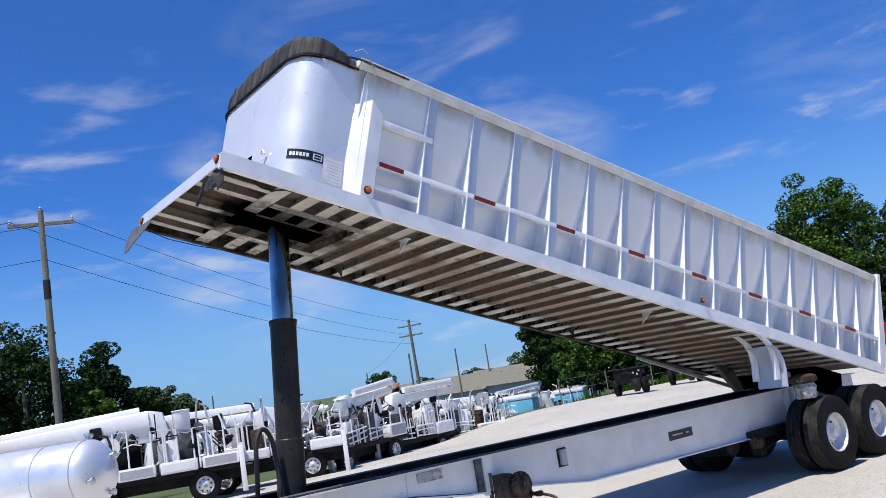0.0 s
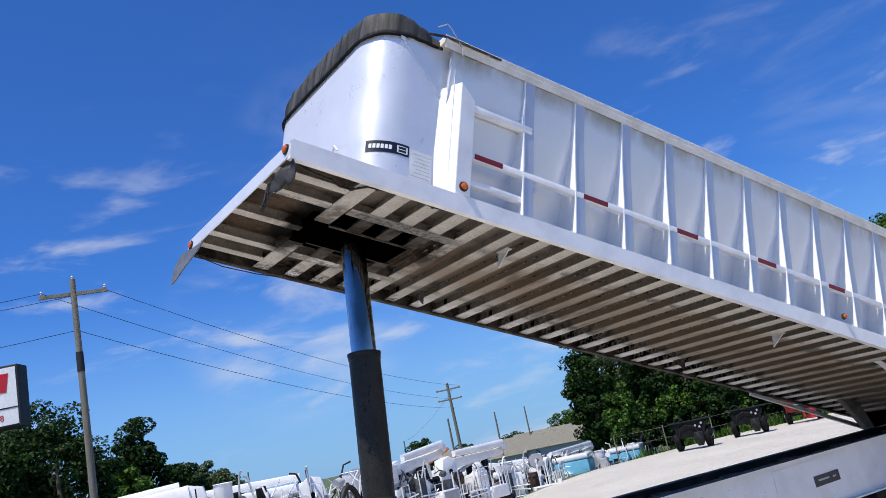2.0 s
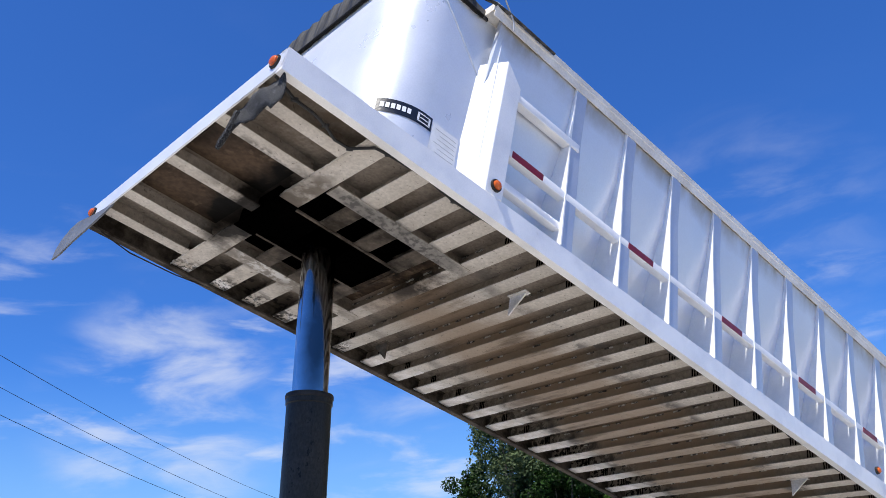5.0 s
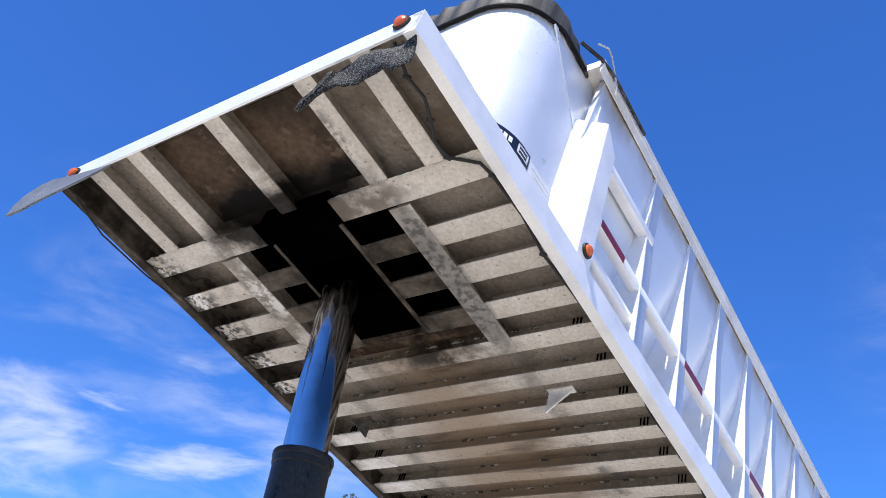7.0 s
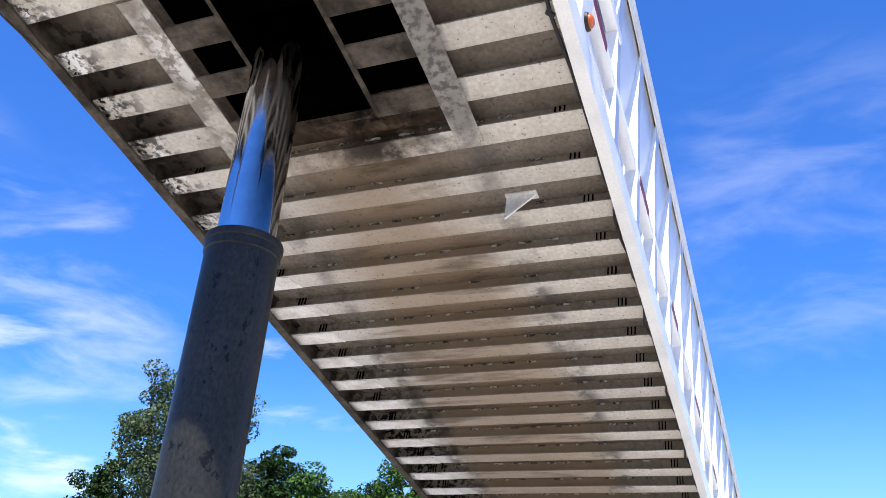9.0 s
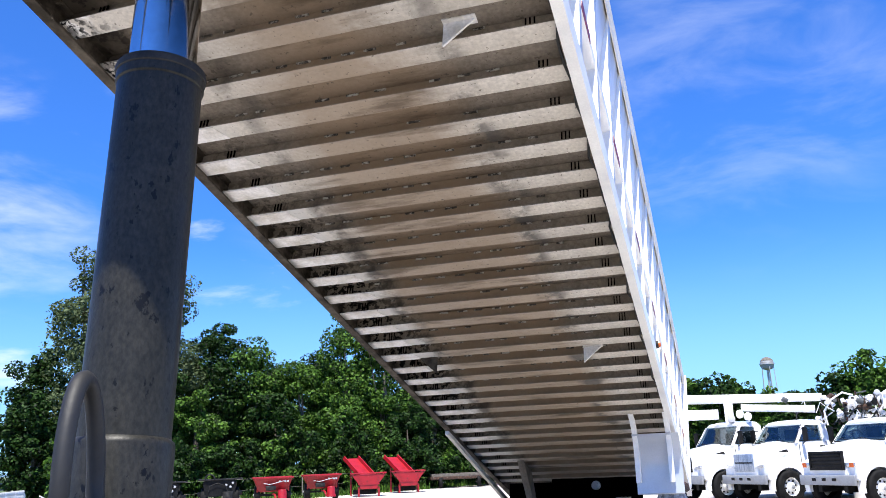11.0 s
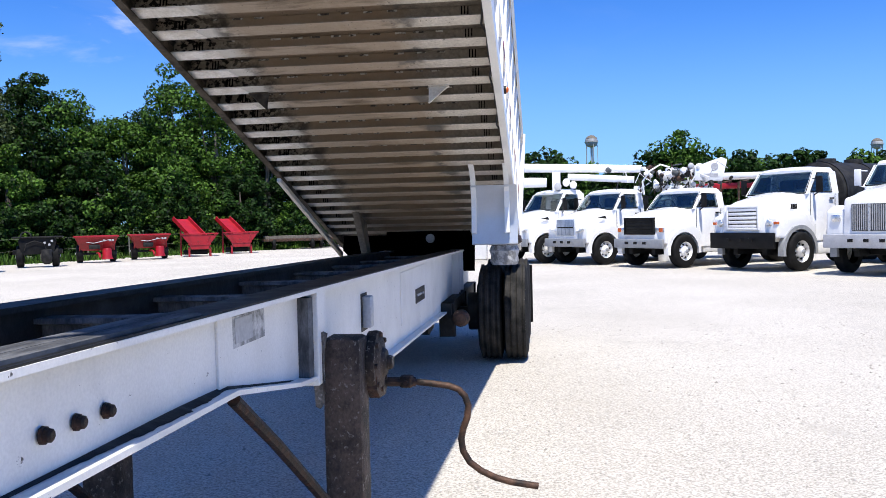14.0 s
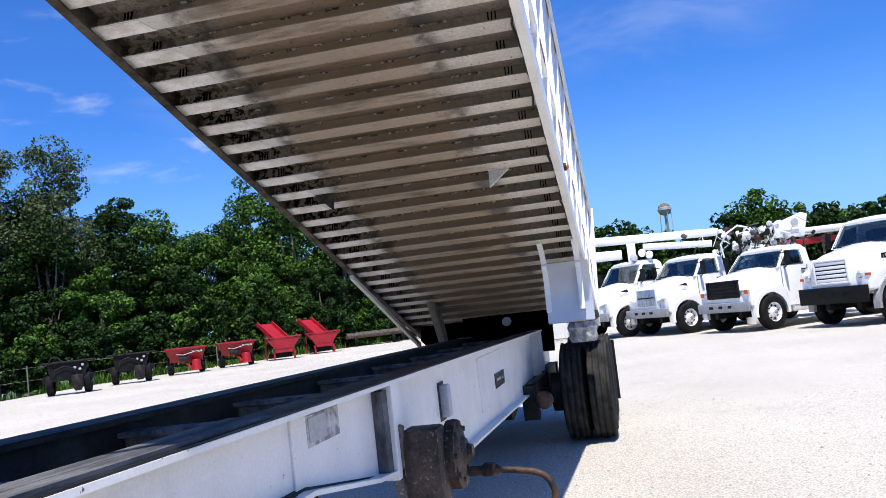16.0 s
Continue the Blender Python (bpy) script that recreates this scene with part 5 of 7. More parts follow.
def tree(x, y, z, h, r, mat, seed, base=0.6, n_clump=46, per=60, leaf=0.34, label="leafy green tree at the edge of the yard", group="trees round the yard", lean=0.0):
    rd = random.Random(seed)
    t = thing("tree", pose(x, y, z), label, "tree", group)
    me, cs = crown_mesh("crown", h, r, base, n_clump, per, leaf, seed)
    me.materials.append(mat)
    cr = new("crown", me)
    cr.parent = t
    bm = B()
    top = h * 0.72
    k = 0.022 * h
    tube(bm, [(0, 0, -0.3), (0.05 * rd.uniform(-1, 1) + lean * 0.2, 0.05, top * 0.35), (lean * 0.6 + 0.1 * rd.uniform(-1, 1), 0.1, top * 0.7), (lean, 0, top)], [k * 1.25, k, k * 0.7, k * 0.25], 8)
    for i in range(7):
        c = cs[rd.randrange(len(cs))]
        z0 = rd.uniform(0.25, 0.7) * top
        s = Vector((lean * z0 / top, 0, z0))
        e = Vector(c)
        mid = s.lerp(e, 0.5) + Vector((0, 0, -0.12 * h * rd.random()))
        tube(bm, [s, mid, e], [k * 0.45, k * 0.3, k * 0.1], 5)
    part("trunk", bm, BARK, t, "grey-brown trunk and limbs", 60)
    return t


def smooth01(v):
    v = max(0.0, min(1.0, v))
    return v * v * (3 - 2 * v)


rt = random.Random(11)
# wood behind the spreaders, seen from both ends of the walk
LINE = [
    (-41.59, 43.65, 9.6, 2.6, LEAF_B), (-36.89, 42.88, 15.4, 3.2, LEAF_C), (-33.69, 46.4, 14.8, 3.1, LEAF_C), (-31.09, 48.46, 11.2, 2.4, LEAF_B), (-29.29, 49.91, 10.0, 2.5, LEAF_A), (-26.7, 51.76, 9.4, 2.7, LEAF_A),
    (-23.9, 52.99, 12.2, 2.3, LEAF_A), (-21.5, 54.01, 11.3, 2.4, LEAF_A), (-18.9, 56.49, 9.6, 2.4, LEAF_B), (-17.3, 60.13, 8.2, 2.4, LEAF_A), (-15.71, 64.81, 7.6, 2.6, LEAF_B),
    (-38.6, 48.84, 11.5, 2.8, LEAF_B), (-36.69, 45.59, 12.6, 2.9, LEAF_B), (-33.09, 43.68, 9.6, 2.6, LEAF_B), (-35.1, 52.98, 10.8, 2.9, LEAF_B), (-31.61, 56.08, 10.0, 2.9, LEAF_B), (-28.11, 58.66, 10.4, 2.9, LEAF_B), (-24.61, 60.2, 11.2, 2.9, LEAF_B), (-21.11, 62.77, 10.0, 2.9, LEAF_B),
    (-33.88, 41.6, 7.4, 2.4, LEAF_B), (-30.29, 44.49, 6.8, 2.3, LEAF_A), (-37.68, 39.34, 6.6, 2.3, LEAF_B), (-26.49, 47.58, 6.2, 2.2, LEAF_B), (-22.69, 49.64, 6.0, 2.2, LEAF_A), (-19.29, 52.32, 5.6, 2.0, LEAF_B),
]
for i, (x, y, h, r, m) in enumerate(LINE):
    tree(x, y, -0.3, h, r, m, 100 + i, base=0.4, n_clump=80 if m is not LEAF_C else 120, per=200 if m is not LEAF_C else 230, leaf=0.195 if m is not LEAF_C else 0.18,
         label="tall pale-leaved tree in the wood" if m is LEAF_C else "broad green tree in the wood beyond the yard", group="wood beyond the yard")
# low growth in front of the wood
for i in range(24):
    u = i / 23
    x, y = -31.6 + 17.5 * u + rt.uniform(-0.8, 0.8), 35.2 + 21.8 * u + rt.uniform(-0.6, 0.6)
    bsh = thing("bush", pose(x, y, -0.1), "low green bush along the yard's edge", "bush", "bushes along the yard")
    h = rt.uniform(1.8, 4.2)
    me, cs = crown_mesh("foliage", h, rt.uniform(1.5, 2.2), 0.0, 34, 80, 0.2, 300 + i)
    me.materials.append(LEAF_B if i % 3 else LEAF_A)
    cr = new("foliage", me)
    cr.parent = bsh
# trees seen across the crane row and by the sign
for i, (x, y, z, h, r, m) in enumerate((
        (-38.92, 5.2, -0.58, 8.7, 3.4, LEAF_B), (-40.9, 1.39, -0.56, 8.2, 3.6, LEAF_B), (-41.57, 9.72, -0.67, 7.6, 2.0, LEAF_B), (-42.12, 11.86, -0.71, 5.4, 1.9, LEAF_B), (-44.22, 14.24, -0.77, 5.0, 2.2, LEAF_C), (-38.15, 8.02, -0.6, 5.0, 2.2, LEAF_A),
        (-39.29, 2.97, -0.55, 6.4, 2.8, LEAF_B), (-73.05, 47.13, -1.6, 5.6, 2.4, LEAF_B), (-98.64, 71.02, -2.27, 5.0, 3.0, LEAF_B), (-95.69, 78.06, -2.31, 5.5, 3.4, LEAF_B), (-88.59, 82.98, -2.27, 6.8, 4.0, LEAF_A), (-48.15, 4.99, -0.71, 9.4, 3.0, LEAF_C))):
    tree(x, y, z - 0.2, h, r, m, 500 + i, base=0.2, n_clump=110, per=210, leaf=0.175, label="dark green tree behind the parked cranes", group="trees behind the cranes")
# far wood beyond the trucks
for i in range(56):
    x = -22.2 + i * 2.052 + rt.uniform(-0.8, 0.8)
    y = 133.5 - 0.112 * x + rt.uniform(-5, 8)
    h = 11.6 - 0.048 * x + 1.4 * noise.noise((i * 0.6, 2, 0)) + rt.uniform(-0.6, 0.6) - (2.2 if 5.3 < x < 15.3 else 0)
    tree(x, y, 0, h, 3.9, LEAF_B if i % 3 else LEAF_A, 700 + i, base=0.0, n_clump=90, per=56, leaf=0.55, label="distant green tree on the skyline", group="distant trees")
tree(20.31, 127.64, 0, 13.4, 5.2, LEAF_A, 790, base=1.0, n_clump=120, per=70, leaf=0.5, label="broad distant tree standing above the skyline wood", group="distant trees")

# ---- water towers ----
def water_tower(x, y, z_top, r, label):
    t = thing("water_tower", pose(x, y, 0), label, "water tower")
    bm = B()
    lathe(bm, [(0.001, z_top), (r * 0.5, z_top - 0.12 * r), (r * 0.9, z_top - 0.5 * r), (r, z_top - 0.8 * r), (r, z_top - 1.3 * r), (r * 0.8, z_top - 1.75 * r), (0.3, z_top - 2.0 * r)], 24)
    part("tank", bm, TOWER, t, "weathered grey round tank", 40)
    part("tank_cap", lathe(B(), [(0.001, z_top + 0.03 * r), (r * 0.5, z_top - 0.09 * r), (r * 0.91, z_top - 0.47 * r), (r * 0.95, z_top - 0.56 * r)], 24), BARK, t, "rust-brown top", 40)
    part("walkway", lathe(B(), [(r, z_top - 1.12 * r), (r * 1.12, z_top - 1.12 * r), (r * 1.12, z_top - 1.02 * r), (r, z_top - 1.02 * r)], 24), LABEL_GREY, t, "", 40)
    bm = B()
    for k in range(5):
        a = k * 2 * math.pi / 5
        tube(bm, [(1.35 * r * math.cos(a), 1.35 * r * math.sin(a), 0), (0.9 * r * math.cos(a), 0.9 * r * math.sin(a), z_top - 1.2 * r)], 0.12, 6)
    tube(bm, [(0, 0, 0), (0, 0, z_top - 1.9 * r)], 0.35, 8)
    part("legs", bm, LABEL_GREY, t)


water_tower(16.99, 288.96, 29.18, 2.1, "distant silver water tower on thin legs")
water_tower(101.79, 270.56, 23.59, 1.7, "distant pale water tower above the trees")

# ---- poles and lines ----
def pole(x, y, h, r=0.16, arms=1, label="weathered wooden utility pole", lean=(0, 0), turn=0.0, z=-0.3):
    t = thing("utility_pole", pose(x, y, z), label, "utility pole", "utility poles")
    part("post", tube(B(), [(0, 0, 0), (lean[0] * 0.5, lean[1] * 0.5, h * 0.5), (lean[0], lean[1], h)], [r, r * 0.86, r * 0.68], 12), POLE_WOOD, t, "", 50)
    ca, sa = math.cos(turn), math.sin(turn)
    for k in range(arms):
        z = h - 0.55 - 0.9 * k
        w = 1.15
        bm = B()
        box(bm, -w, w, -0.06, 0.06, -0.06, 0.06, m=Matrix.Translation((lean[0], lean[1], z)) @ Matrix.Rotation(turn, 4, "Z"))
        arm = part("cross_arm", bm, POLE_WOOD, t)
        for s in (-1, 0.0, 1):
            if s == 0.0 and k:
                continue
            zz = z + 0.06 if s else h - 0.05
            part("insulator", lathe(B(), [(0.03, 0), (0.055, 0.05), (0.04, 0.09), (0.055, 0.13), (0.02, 0.18)], 8, Matrix.Translation((lean[0] + s * (w - 0.08) * ca, lean[1] + s * (w - 0.08) * sa, zz))), LABEL_GREY, arm)
    return t


PX, PY = -26.41, 4.08
p1 = pole(PX, PY, 11.5, 0.15, 1, "grey wooden utility pole with one cross-arm", turn=1.25, z=-0.68)
part("pole_wrap", tube(B(), [(0, 0, 8.1), (0, 0, 8.8)], 0.132, 12), WIRE, p1, "black wrap round the pole")
P2 = (-57.23, 41.31)
pole(P2[0], P2[1], 9.6, 0.17, 2, "dark wooden utility pole with two cross-arms", (-0.25, 0), 0.6, -1.59)
for x, y, z, h in ((-67.4, 47.51, -1.82, 7.2), (-74.8, 59.34, -2.07, 7.6), (-85.32, 72.76, -2.39, 8.4), (-98.02, 37.51, -2.15, 6.8), (-98.45, 60.86, -2.44, 7.2)):
    pole(x, y, h, 0.13, 0, "thin bare wooden pole", z=z)
wires = thing("power_lines", pose(PX, PY, 0), "thin black power lines strung between the poles", "power line")


def wire(a, c, sag):
    a, c = Vector(a), Vector(c)
    o = Vector((PX, PY, 0))
    pts = [a.lerp(c, i / 20) - Vector((0, 0, sag * 4 * (i / 20) * (1 - i / 20))) - o for i in range(21)]
    part("wire", tube(B(), pts, 0.011, 5), WIRE, wires)


for da, db, za, zb in ((0.35, 0.9, 10.37, 7.61), (-0.35, -0.9, 10.37, 6.71), (0.0, 0.0, 8.92, 5.71)):
    wire((PX + 0.3 * da, PY + da * 3, za), (P2[0] + db, P2[1] + 0.3, zb), 0.7)
    wire((PX + 0.3 * da, PY + da * 3, za), (PX - 14, PY - 34 + da, za + 0.6), 0.9)
wire((P2[0] + 0.5, P2[1], 7.41), (-98.45, 60.86, 4.66), 0.6)

# ---- sign ----
sg = thing("pole_sign", pose(-32.16, 1.19, -0.63), "white and red truck-sales sign in a black box on a post", "sign")
SW, SZ0, SZ1 = 2.1, 6.95, 9.35
SM = Matrix.Rotation(radians(56), 4, "Z")
part("sign_box", box(B(), -SW, SW, -0.45, 0.35, SZ0, SZ1, bevel=0.03, m=SM), WIRE, sg, "black sign cabinet")
part("sign_post", tube(B(), [(0, 0, 0), (0, 0, SZ0)], 0.22, 12), WIRE, sg, "black steel post", 40)
part("sign_face", box(B(), -SW + 0.08, SW - 0.08, -0.475, -0.45, SZ0 + 0.1, SZ1 - 0.1, m=SM), LABEL_WHITE, sg, "white lit face")
for i in range(6):
    x = -1.75 + i * 0.6
    part("red_bar", prism(B(), [(x, SZ1 - 1.05), (x + 0.38, SZ1 - 1.05), (x + 0.5, SZ1 - 0.32), (x + 0.12, SZ1 - 0.32)], "y", -0.49, -0.476, m=SM), SIGN_RED, sg, "slanted red bar in place of the name")
part("rule_line", box(B(), -SW + 0.08, SW - 0.08, -0.49, -0.476, SZ0 + 0.72, SZ0 + 0.77, m=SM), WIRE, sg)


def lettering(text, size, x, z, mat, name):
    """Raised letters, each one a part, set side by side from the built-in font's own widths."""
    glyphs, width = [], 0.0
    for ch in text:
        if ch == " ":
            width += 0.28 * size
            continue
        cu = bpy.data.curves.new(name, "FONT")
        cu.body = ch
        cu.size = size
        cu.extrude = 0.006
        tmp = bpy.data.objects.new(name, cu)
        scene.collection.objects.link(tmp)
        bpy.context.view_layer.update()
        me = bpy.data.meshes.new_from_object(tmp.evaluated_get(bpy.context.evaluated_depsgraph_get()))
        scene.collection.objects.unlink(tmp)
        bpy.data.objects.remove(tmp)
        me.materials.clear()
        me.materials.append(mat)
        lo, hi = min(v.co.x for v in me.vertices), max(v.co.x for v in me.vertices)
        glyphs.append((me, width - lo))
        width += hi - lo + 0.07 * size
    for me, at in glyphs:
        ob = new(name, me)
        ob.parent = sg
        ob.matrix_basis = SM @ Matrix.Translation((x - width / 2 + at, -0.484, z)) @ Matrix.Rotation(radians(90), 4, "X")


lettering("TRUCK SALES", 0.36, 0.1, SZ0 + 0.90, WIRE, "sign_lettering")
lettering("Since 1978", 0.32, 0.85, SZ0 + 0.28, SIGN_RED, "sign_lettering")
part("number_bar", box(B(), -1.9, -0.3, -0.488, -0.476, SZ0 + 0.34, SZ0 + 0.52, m=SM), SIGN_RED, sg, "red bar in place of a phone number")

# ---- trucks ----
def truck_wheel(parent, x, y, r, w, side, rim_mat, dish=False):
    m = Matrix.Translation((x, y, r)) @ Matrix.Rotation(radians(90 * side), 4, "Y")
    bm = lathe(B(), [(r * 0.56, -w / 2 + 0.02), (r * 0.85, -w / 2), (r * 0.95, -w / 2 + 0.02), (r, -w / 2 + 0.05), (r * 0.985, 0), (r, w / 2 - 0.05), (r * 0.95, w / 2 - 0.02), (r * 0.85, w / 2), (r * 0.56, w / 2 - 0.02)], 36)
    ty = part("wheel", bm, RUBBER, parent, "black truck wheel", 40, m)
    pr = [(r * 0.57, w / 2 - 0.02), (r * 0.53, w / 2 - 0.05), (r * 0.48, 0.04), (r * 0.3, 0.06 if not dish else -0.04), (r * 0.28, 0.1), (r * 0.16, 0.13), (r * 0.13, 0.17), (0.001, 0.175)]
    rm = part("rim", lathe(B(), pr, 28), rim_mat, ty, "pale wheel rim", 35)
    bm = B()
    for i in range(8):
        a = i * math.pi / 4 + 0.2
        lathe(bm, [(0.001, 0.075), (r * 0.055, 0.073), (r * 0.055, 0.045)], 8, Matrix.Translation((r * 0.385 * math.cos(a), r * 0.385 * math.sin(a), 0)))
    tagged(part("hand_hole", bm, TRUCK_BLACK, rm), kind="stuff")
    part("hub", lathe(B(), [(0.001, 0.20), (r * 0.09, 0.195), (r * 0.13, 0.18), (r * 0.14, 0.12)], 16), GREY_PLASTIC, rm, "dark hub", 40)


def ring(y, wb, wt, z0, z1, rad, crown=0.03, n=5):
    """A cross-section with rounded upper shoulders, wb wide below and wt above."""
    half = [(wb, z0), (wb + (wt - wb) * 0.5, z0 + (z1 - rad - z0) * 0.5)]
    for i in range(n + 1):
        a = math.pi / 2 * i / n
        half.append((wt - rad + rad * math.cos(a), z1 - rad + rad * math.sin(a)))
    half.append((wt * 0.45, z1 + crown * 0.8))
    pts = half + [(0.0, z1 + crown)] + [(-x, z) for x, z in half[::-1]]
    return [(x, y, z) for x, z in pts]


def pane(bm, pts, depth):
    f = bm.faces.new([bm.verts.new(p) for p in pts])
    ex = bmesh.ops.extrude_face_region(bm, geom=[f])
    bmesh.ops.translate(bm, verts=[v for v in ex["geom"] if isinstance(v, bmesh.types.BMVert)], vec=depth)
    bmesh.ops.recalc_face_normals(bm, faces=bm.faces[:])
    return bm


def truck(x, y, turn, spec):
    t = thing("truck", pose(x, y, 0, 0, 0, turn), spec["label"], "truck", "white trucks in a row")
    hw, cw = spec["hood_w"], spec["cab_w"]
    g, cowl, hz0, hz1, rf = spec["grille_y"], spec["cowl_y"], spec["hz0"], spec["hz1"], spec["roof"]
    r = spec.get("r", 0.5)
    low = spec["low"]
    nose = 1 - spec.get("nose", 0.12)
    drop = spec.get("drop", 0.10)
    # hood: rounded sections from the grille back to the cowl
    gl_y = g - cowl
    secs = [ring(g, hw * nose * 0.96, hw * nose * 0.90, low, hz0 - drop - 0.03, 0.07, 0.015), ring(g - 0.035, hw * nose * 0.99, hw * nose * 0.95, low, hz0 - drop * 0.6, 0.11, 0.03),
            ring(g - 0.16, hw * nose, hw * nose * 0.95, low, hz0 - drop * 0.1, 0.15, 0.04)]
    for u in (0.35, 0.65, 0.9, 1.07):
        w = hw * (nose + (1 - nose) * u)
        secs.append(ring(g - gl_y * u, w, w * 0.94, low, hz0 + (hz1 - hz0) * u, 0.17, 0.05))
    part("hood", loft(B(), secs), TRUCK_WHITE, t, "white hood", 50)
    # cab below the windows, roof, rear wall, pillars
    cy = cowl - 0.05
    back = spec["back_y"]
    rk = spec.get("rake", 0.45)
    zb = low - 0.1
    top_w = cw * 0.90
    part("cab", loft(B(), [ring(cy + 0.02, cw * 0.94, cw * 0.90, zb, hz1 - 0.02, 0.10, 0.02), ring(cy - 0.10, cw, cw * 0.975, zb, hz1 + 0.04, 0.05, 0.0), ring(back + 0.06, cw, cw * 0.975, zb, hz1 + 0.04, 0.05, 0.0), ring(back, cw * 0.97, cw * 0.95, zb, hz1 + 0.03, 0.05, 0.0)]), TRUCK_WHITE, t, "white cab", 50)
    rz = rf - 0.17
    part("cab_roof", loft(B(), [ring(cy - rk + 0.03, top_w * 0.93, top_w * 0.90, rz + 0.03, rf - 0.09, 0.035, 0.03), ring(cy - rk - 0.10, top_w * 0.99, top_w * 0.94, rz, rf - 0.015, 0.09, 0.045), ring(cy - rk - 0.45, top_w, top_w * 0.95, rz, rf, 0.10, 0.05), ring(back + 0.15, top_w, top_w * 0.95, rz, rf, 0.10, 0.04), ring(back + 0.02, top_w * 0.97, top_w * 0.92, rz, rf - 0.07, 0.09, 0.02)]), TRUCK_WHITE, t, "white rounded roof", 50)
    for z0, z1 in ((hz1 - 0.1, hz1 + 0.18), (rf - 0.30, rf - 0.12)):
        part("rear_wall", box(B(), -top_w * 0.97, top_w * 0.97, back + 0.03, back + 0.08, z0, z1), TRUCK_WHITE, t)
    part("rear_window", box(B(), -top_w * 0.8, top_w * 0.8, back + 0.045, back + 0.06, hz1 + 0.18, rf - 0.30), GLASS, t, "rear cab window")
    for s in (-1, 1):
        part("rear_wall", box(B(), *sorted((s * top_w * 0.8, s * top_w * 0.97)), back + 0.03, back + 0.08, hz1 + 0.18, rf - 0.30), TRUCK_WHITE, t)
        # rear quarter, front pillar, window frame
        part("rear_quarter", pane(B(), [(s * cw * 0.975, back + 0.02, hz1), (s * cw * 0.975, back + 0.34, hz1), (s * top_w * 0.985, back + 0.36, rf - 0.13), (s * top_w * 0.985, back + 0.04, rf - 0.13)], (-s * 0.05, 0, 0)), TRUCK_WHITE, t, "", 40)
        bm = B()
        loft(bm, [[(s * cw * 0.975, cy + 0.01, hz1 - 0.02), (s * cw * 0.975, cy - 0.12, hz1 - 0.02), (s * cw * 0.89, cy - 0.12, hz1 - 0.02), (s * cw * 0.89, cy + 0.01, hz1 - 0.02)],
                  [(s * top_w * 0.985, cy - rk + 0.02, rf - 0.12), (s * top_w * 0.985, cy - rk - 0.09, rf - 0.12), (s * top_w * 0.90, cy - rk - 0.09, rf - 0.12), (s * top_w * 0.90, cy - rk + 0.02, rf - 0.12)]])
        part("front_pillar", bm, TRUCK_WHITE, t)
        part("side_window", pane(B(), [(s * cw * 0.962, cy - 0.12, hz1 + 0.03), (s * cw * 0.962, back + 0.33, hz1 + 0.03), (s * top_w * 0.972, back + 0.35, rf - 0.15), (s * top_w * 0.972, cy - rk - 0.08, rf - 0.15)], (-s * 0.012, 0, 0)), GLASS, t, "side window")
        part("window_seal", tube(B(), [(s * cw * 0.975, cy - 0.14, hz1 + 0.045), (s * cw * 0.975, back + 0.33, hz1 + 0.045), (s * top_w * 0.985, back + 0.35, rf - 0.16), (s * top_w * 0.985, cy - rk - 0.10, rf - 0.16), (s * cw * 0.975, cy - 0.14, hz1 + 0.045)], 0.014, 5), TRUCK_BLACK, t)
        part("seat", box(B(), *sorted((s * 0.22, s * 0.72)), back + 0.16, back + 0.32, hz1 - 0.3, hz1 + 0.42, bevel=0.06), CAB_DARK, t, "dark cab seat", 40)
    part("dashboard", box(B(), -cw * 0.88, cw * 0.88, cy - 0.36, cy - 0.10, hz1 - 0.05, hz1 + 0.09, bevel=0.04), CAB_DARK, t, "dark dashboard", 40)
    part("steering_wheel", tube(B(), [(0.42 + 0.22 * math.cos(q), cy - 0.46 + 0.1 * math.sin(q), hz1 + 0.13 + 0.19 * math.sin(q)) for q in [i * math.pi / 8 for i in range(17)]], 0.018, 6), CAB_DARK, t, "", 50)
    # windscreen with its black seal
    a = Vector((0, cy - 0.01, hz1 + 0.01))
    c = Vector((0, cy - rk + 0.01, rf - 0.12))
    w0, w1 = cw * 0.915, top_w * 0.925
    corners = [(-w0, a.y, a.z), (w0, a.y, a.z), (w1, c.y, c.z), (-w1, c.y, c.z)]
    part("windscreen", pane(B(), corners, (0, -0.012, 0)), GLASS, t, "windscreen")
    part("windscreen_seal", tube(B(), [corners[k % 4] for k in range(5)], 0.02, 5), TRUCK_BLACK, t)
    for s in (-0.55, 0.25):
        part("wiper", tube(B(), [(s, a.y + 0.03, a.z + 0.01), (s + 0.5, a.y + 0.01, a.z + 0.10)], 0.010, 5), TRUCK_BLACK, t)
    for q in (-0.5, -0.18, 0.0, 0.18, 0.5) if spec.get("roof_lamps") else ():
        part("roof_lamp", box(B(), q - 0.05, q + 0.05, cy - rk - 0.22, cy - rk - 0.13, rf + 0.02, rf + 0.075, bevel=0.015), AMBER, t, "amber roof lamp", 40)
    for s in (-1, 1):
        # door seam and handle
        for yy in (cy - 0.10, back + 0.22):
            part("door_seam", box(B(), s * (cw + 0.001) - 0.003, s * (cw + 0.001) + 0.003, yy - 0.006, yy + 0.006, low + 0.05, hz1), TRUCK_BLACK, t)
        part("door_handle", box(B(), s * (cw + 0.01) - 0.015, s * (cw + 0.01) + 0.015, back + 0.30, back + 0.46, hz1 - 0.16, hz1 - 0.12), TRUCK_BLACK, t)
        # mirror
        bm = B()
        box(bm, s * (cw + 0.20) - 0.09, s * (cw + 0.20) + 0.09, cy - 0.24, cy - 0.17, hz1 + 0.02, hz1 + 0.46, bevel=0.02)
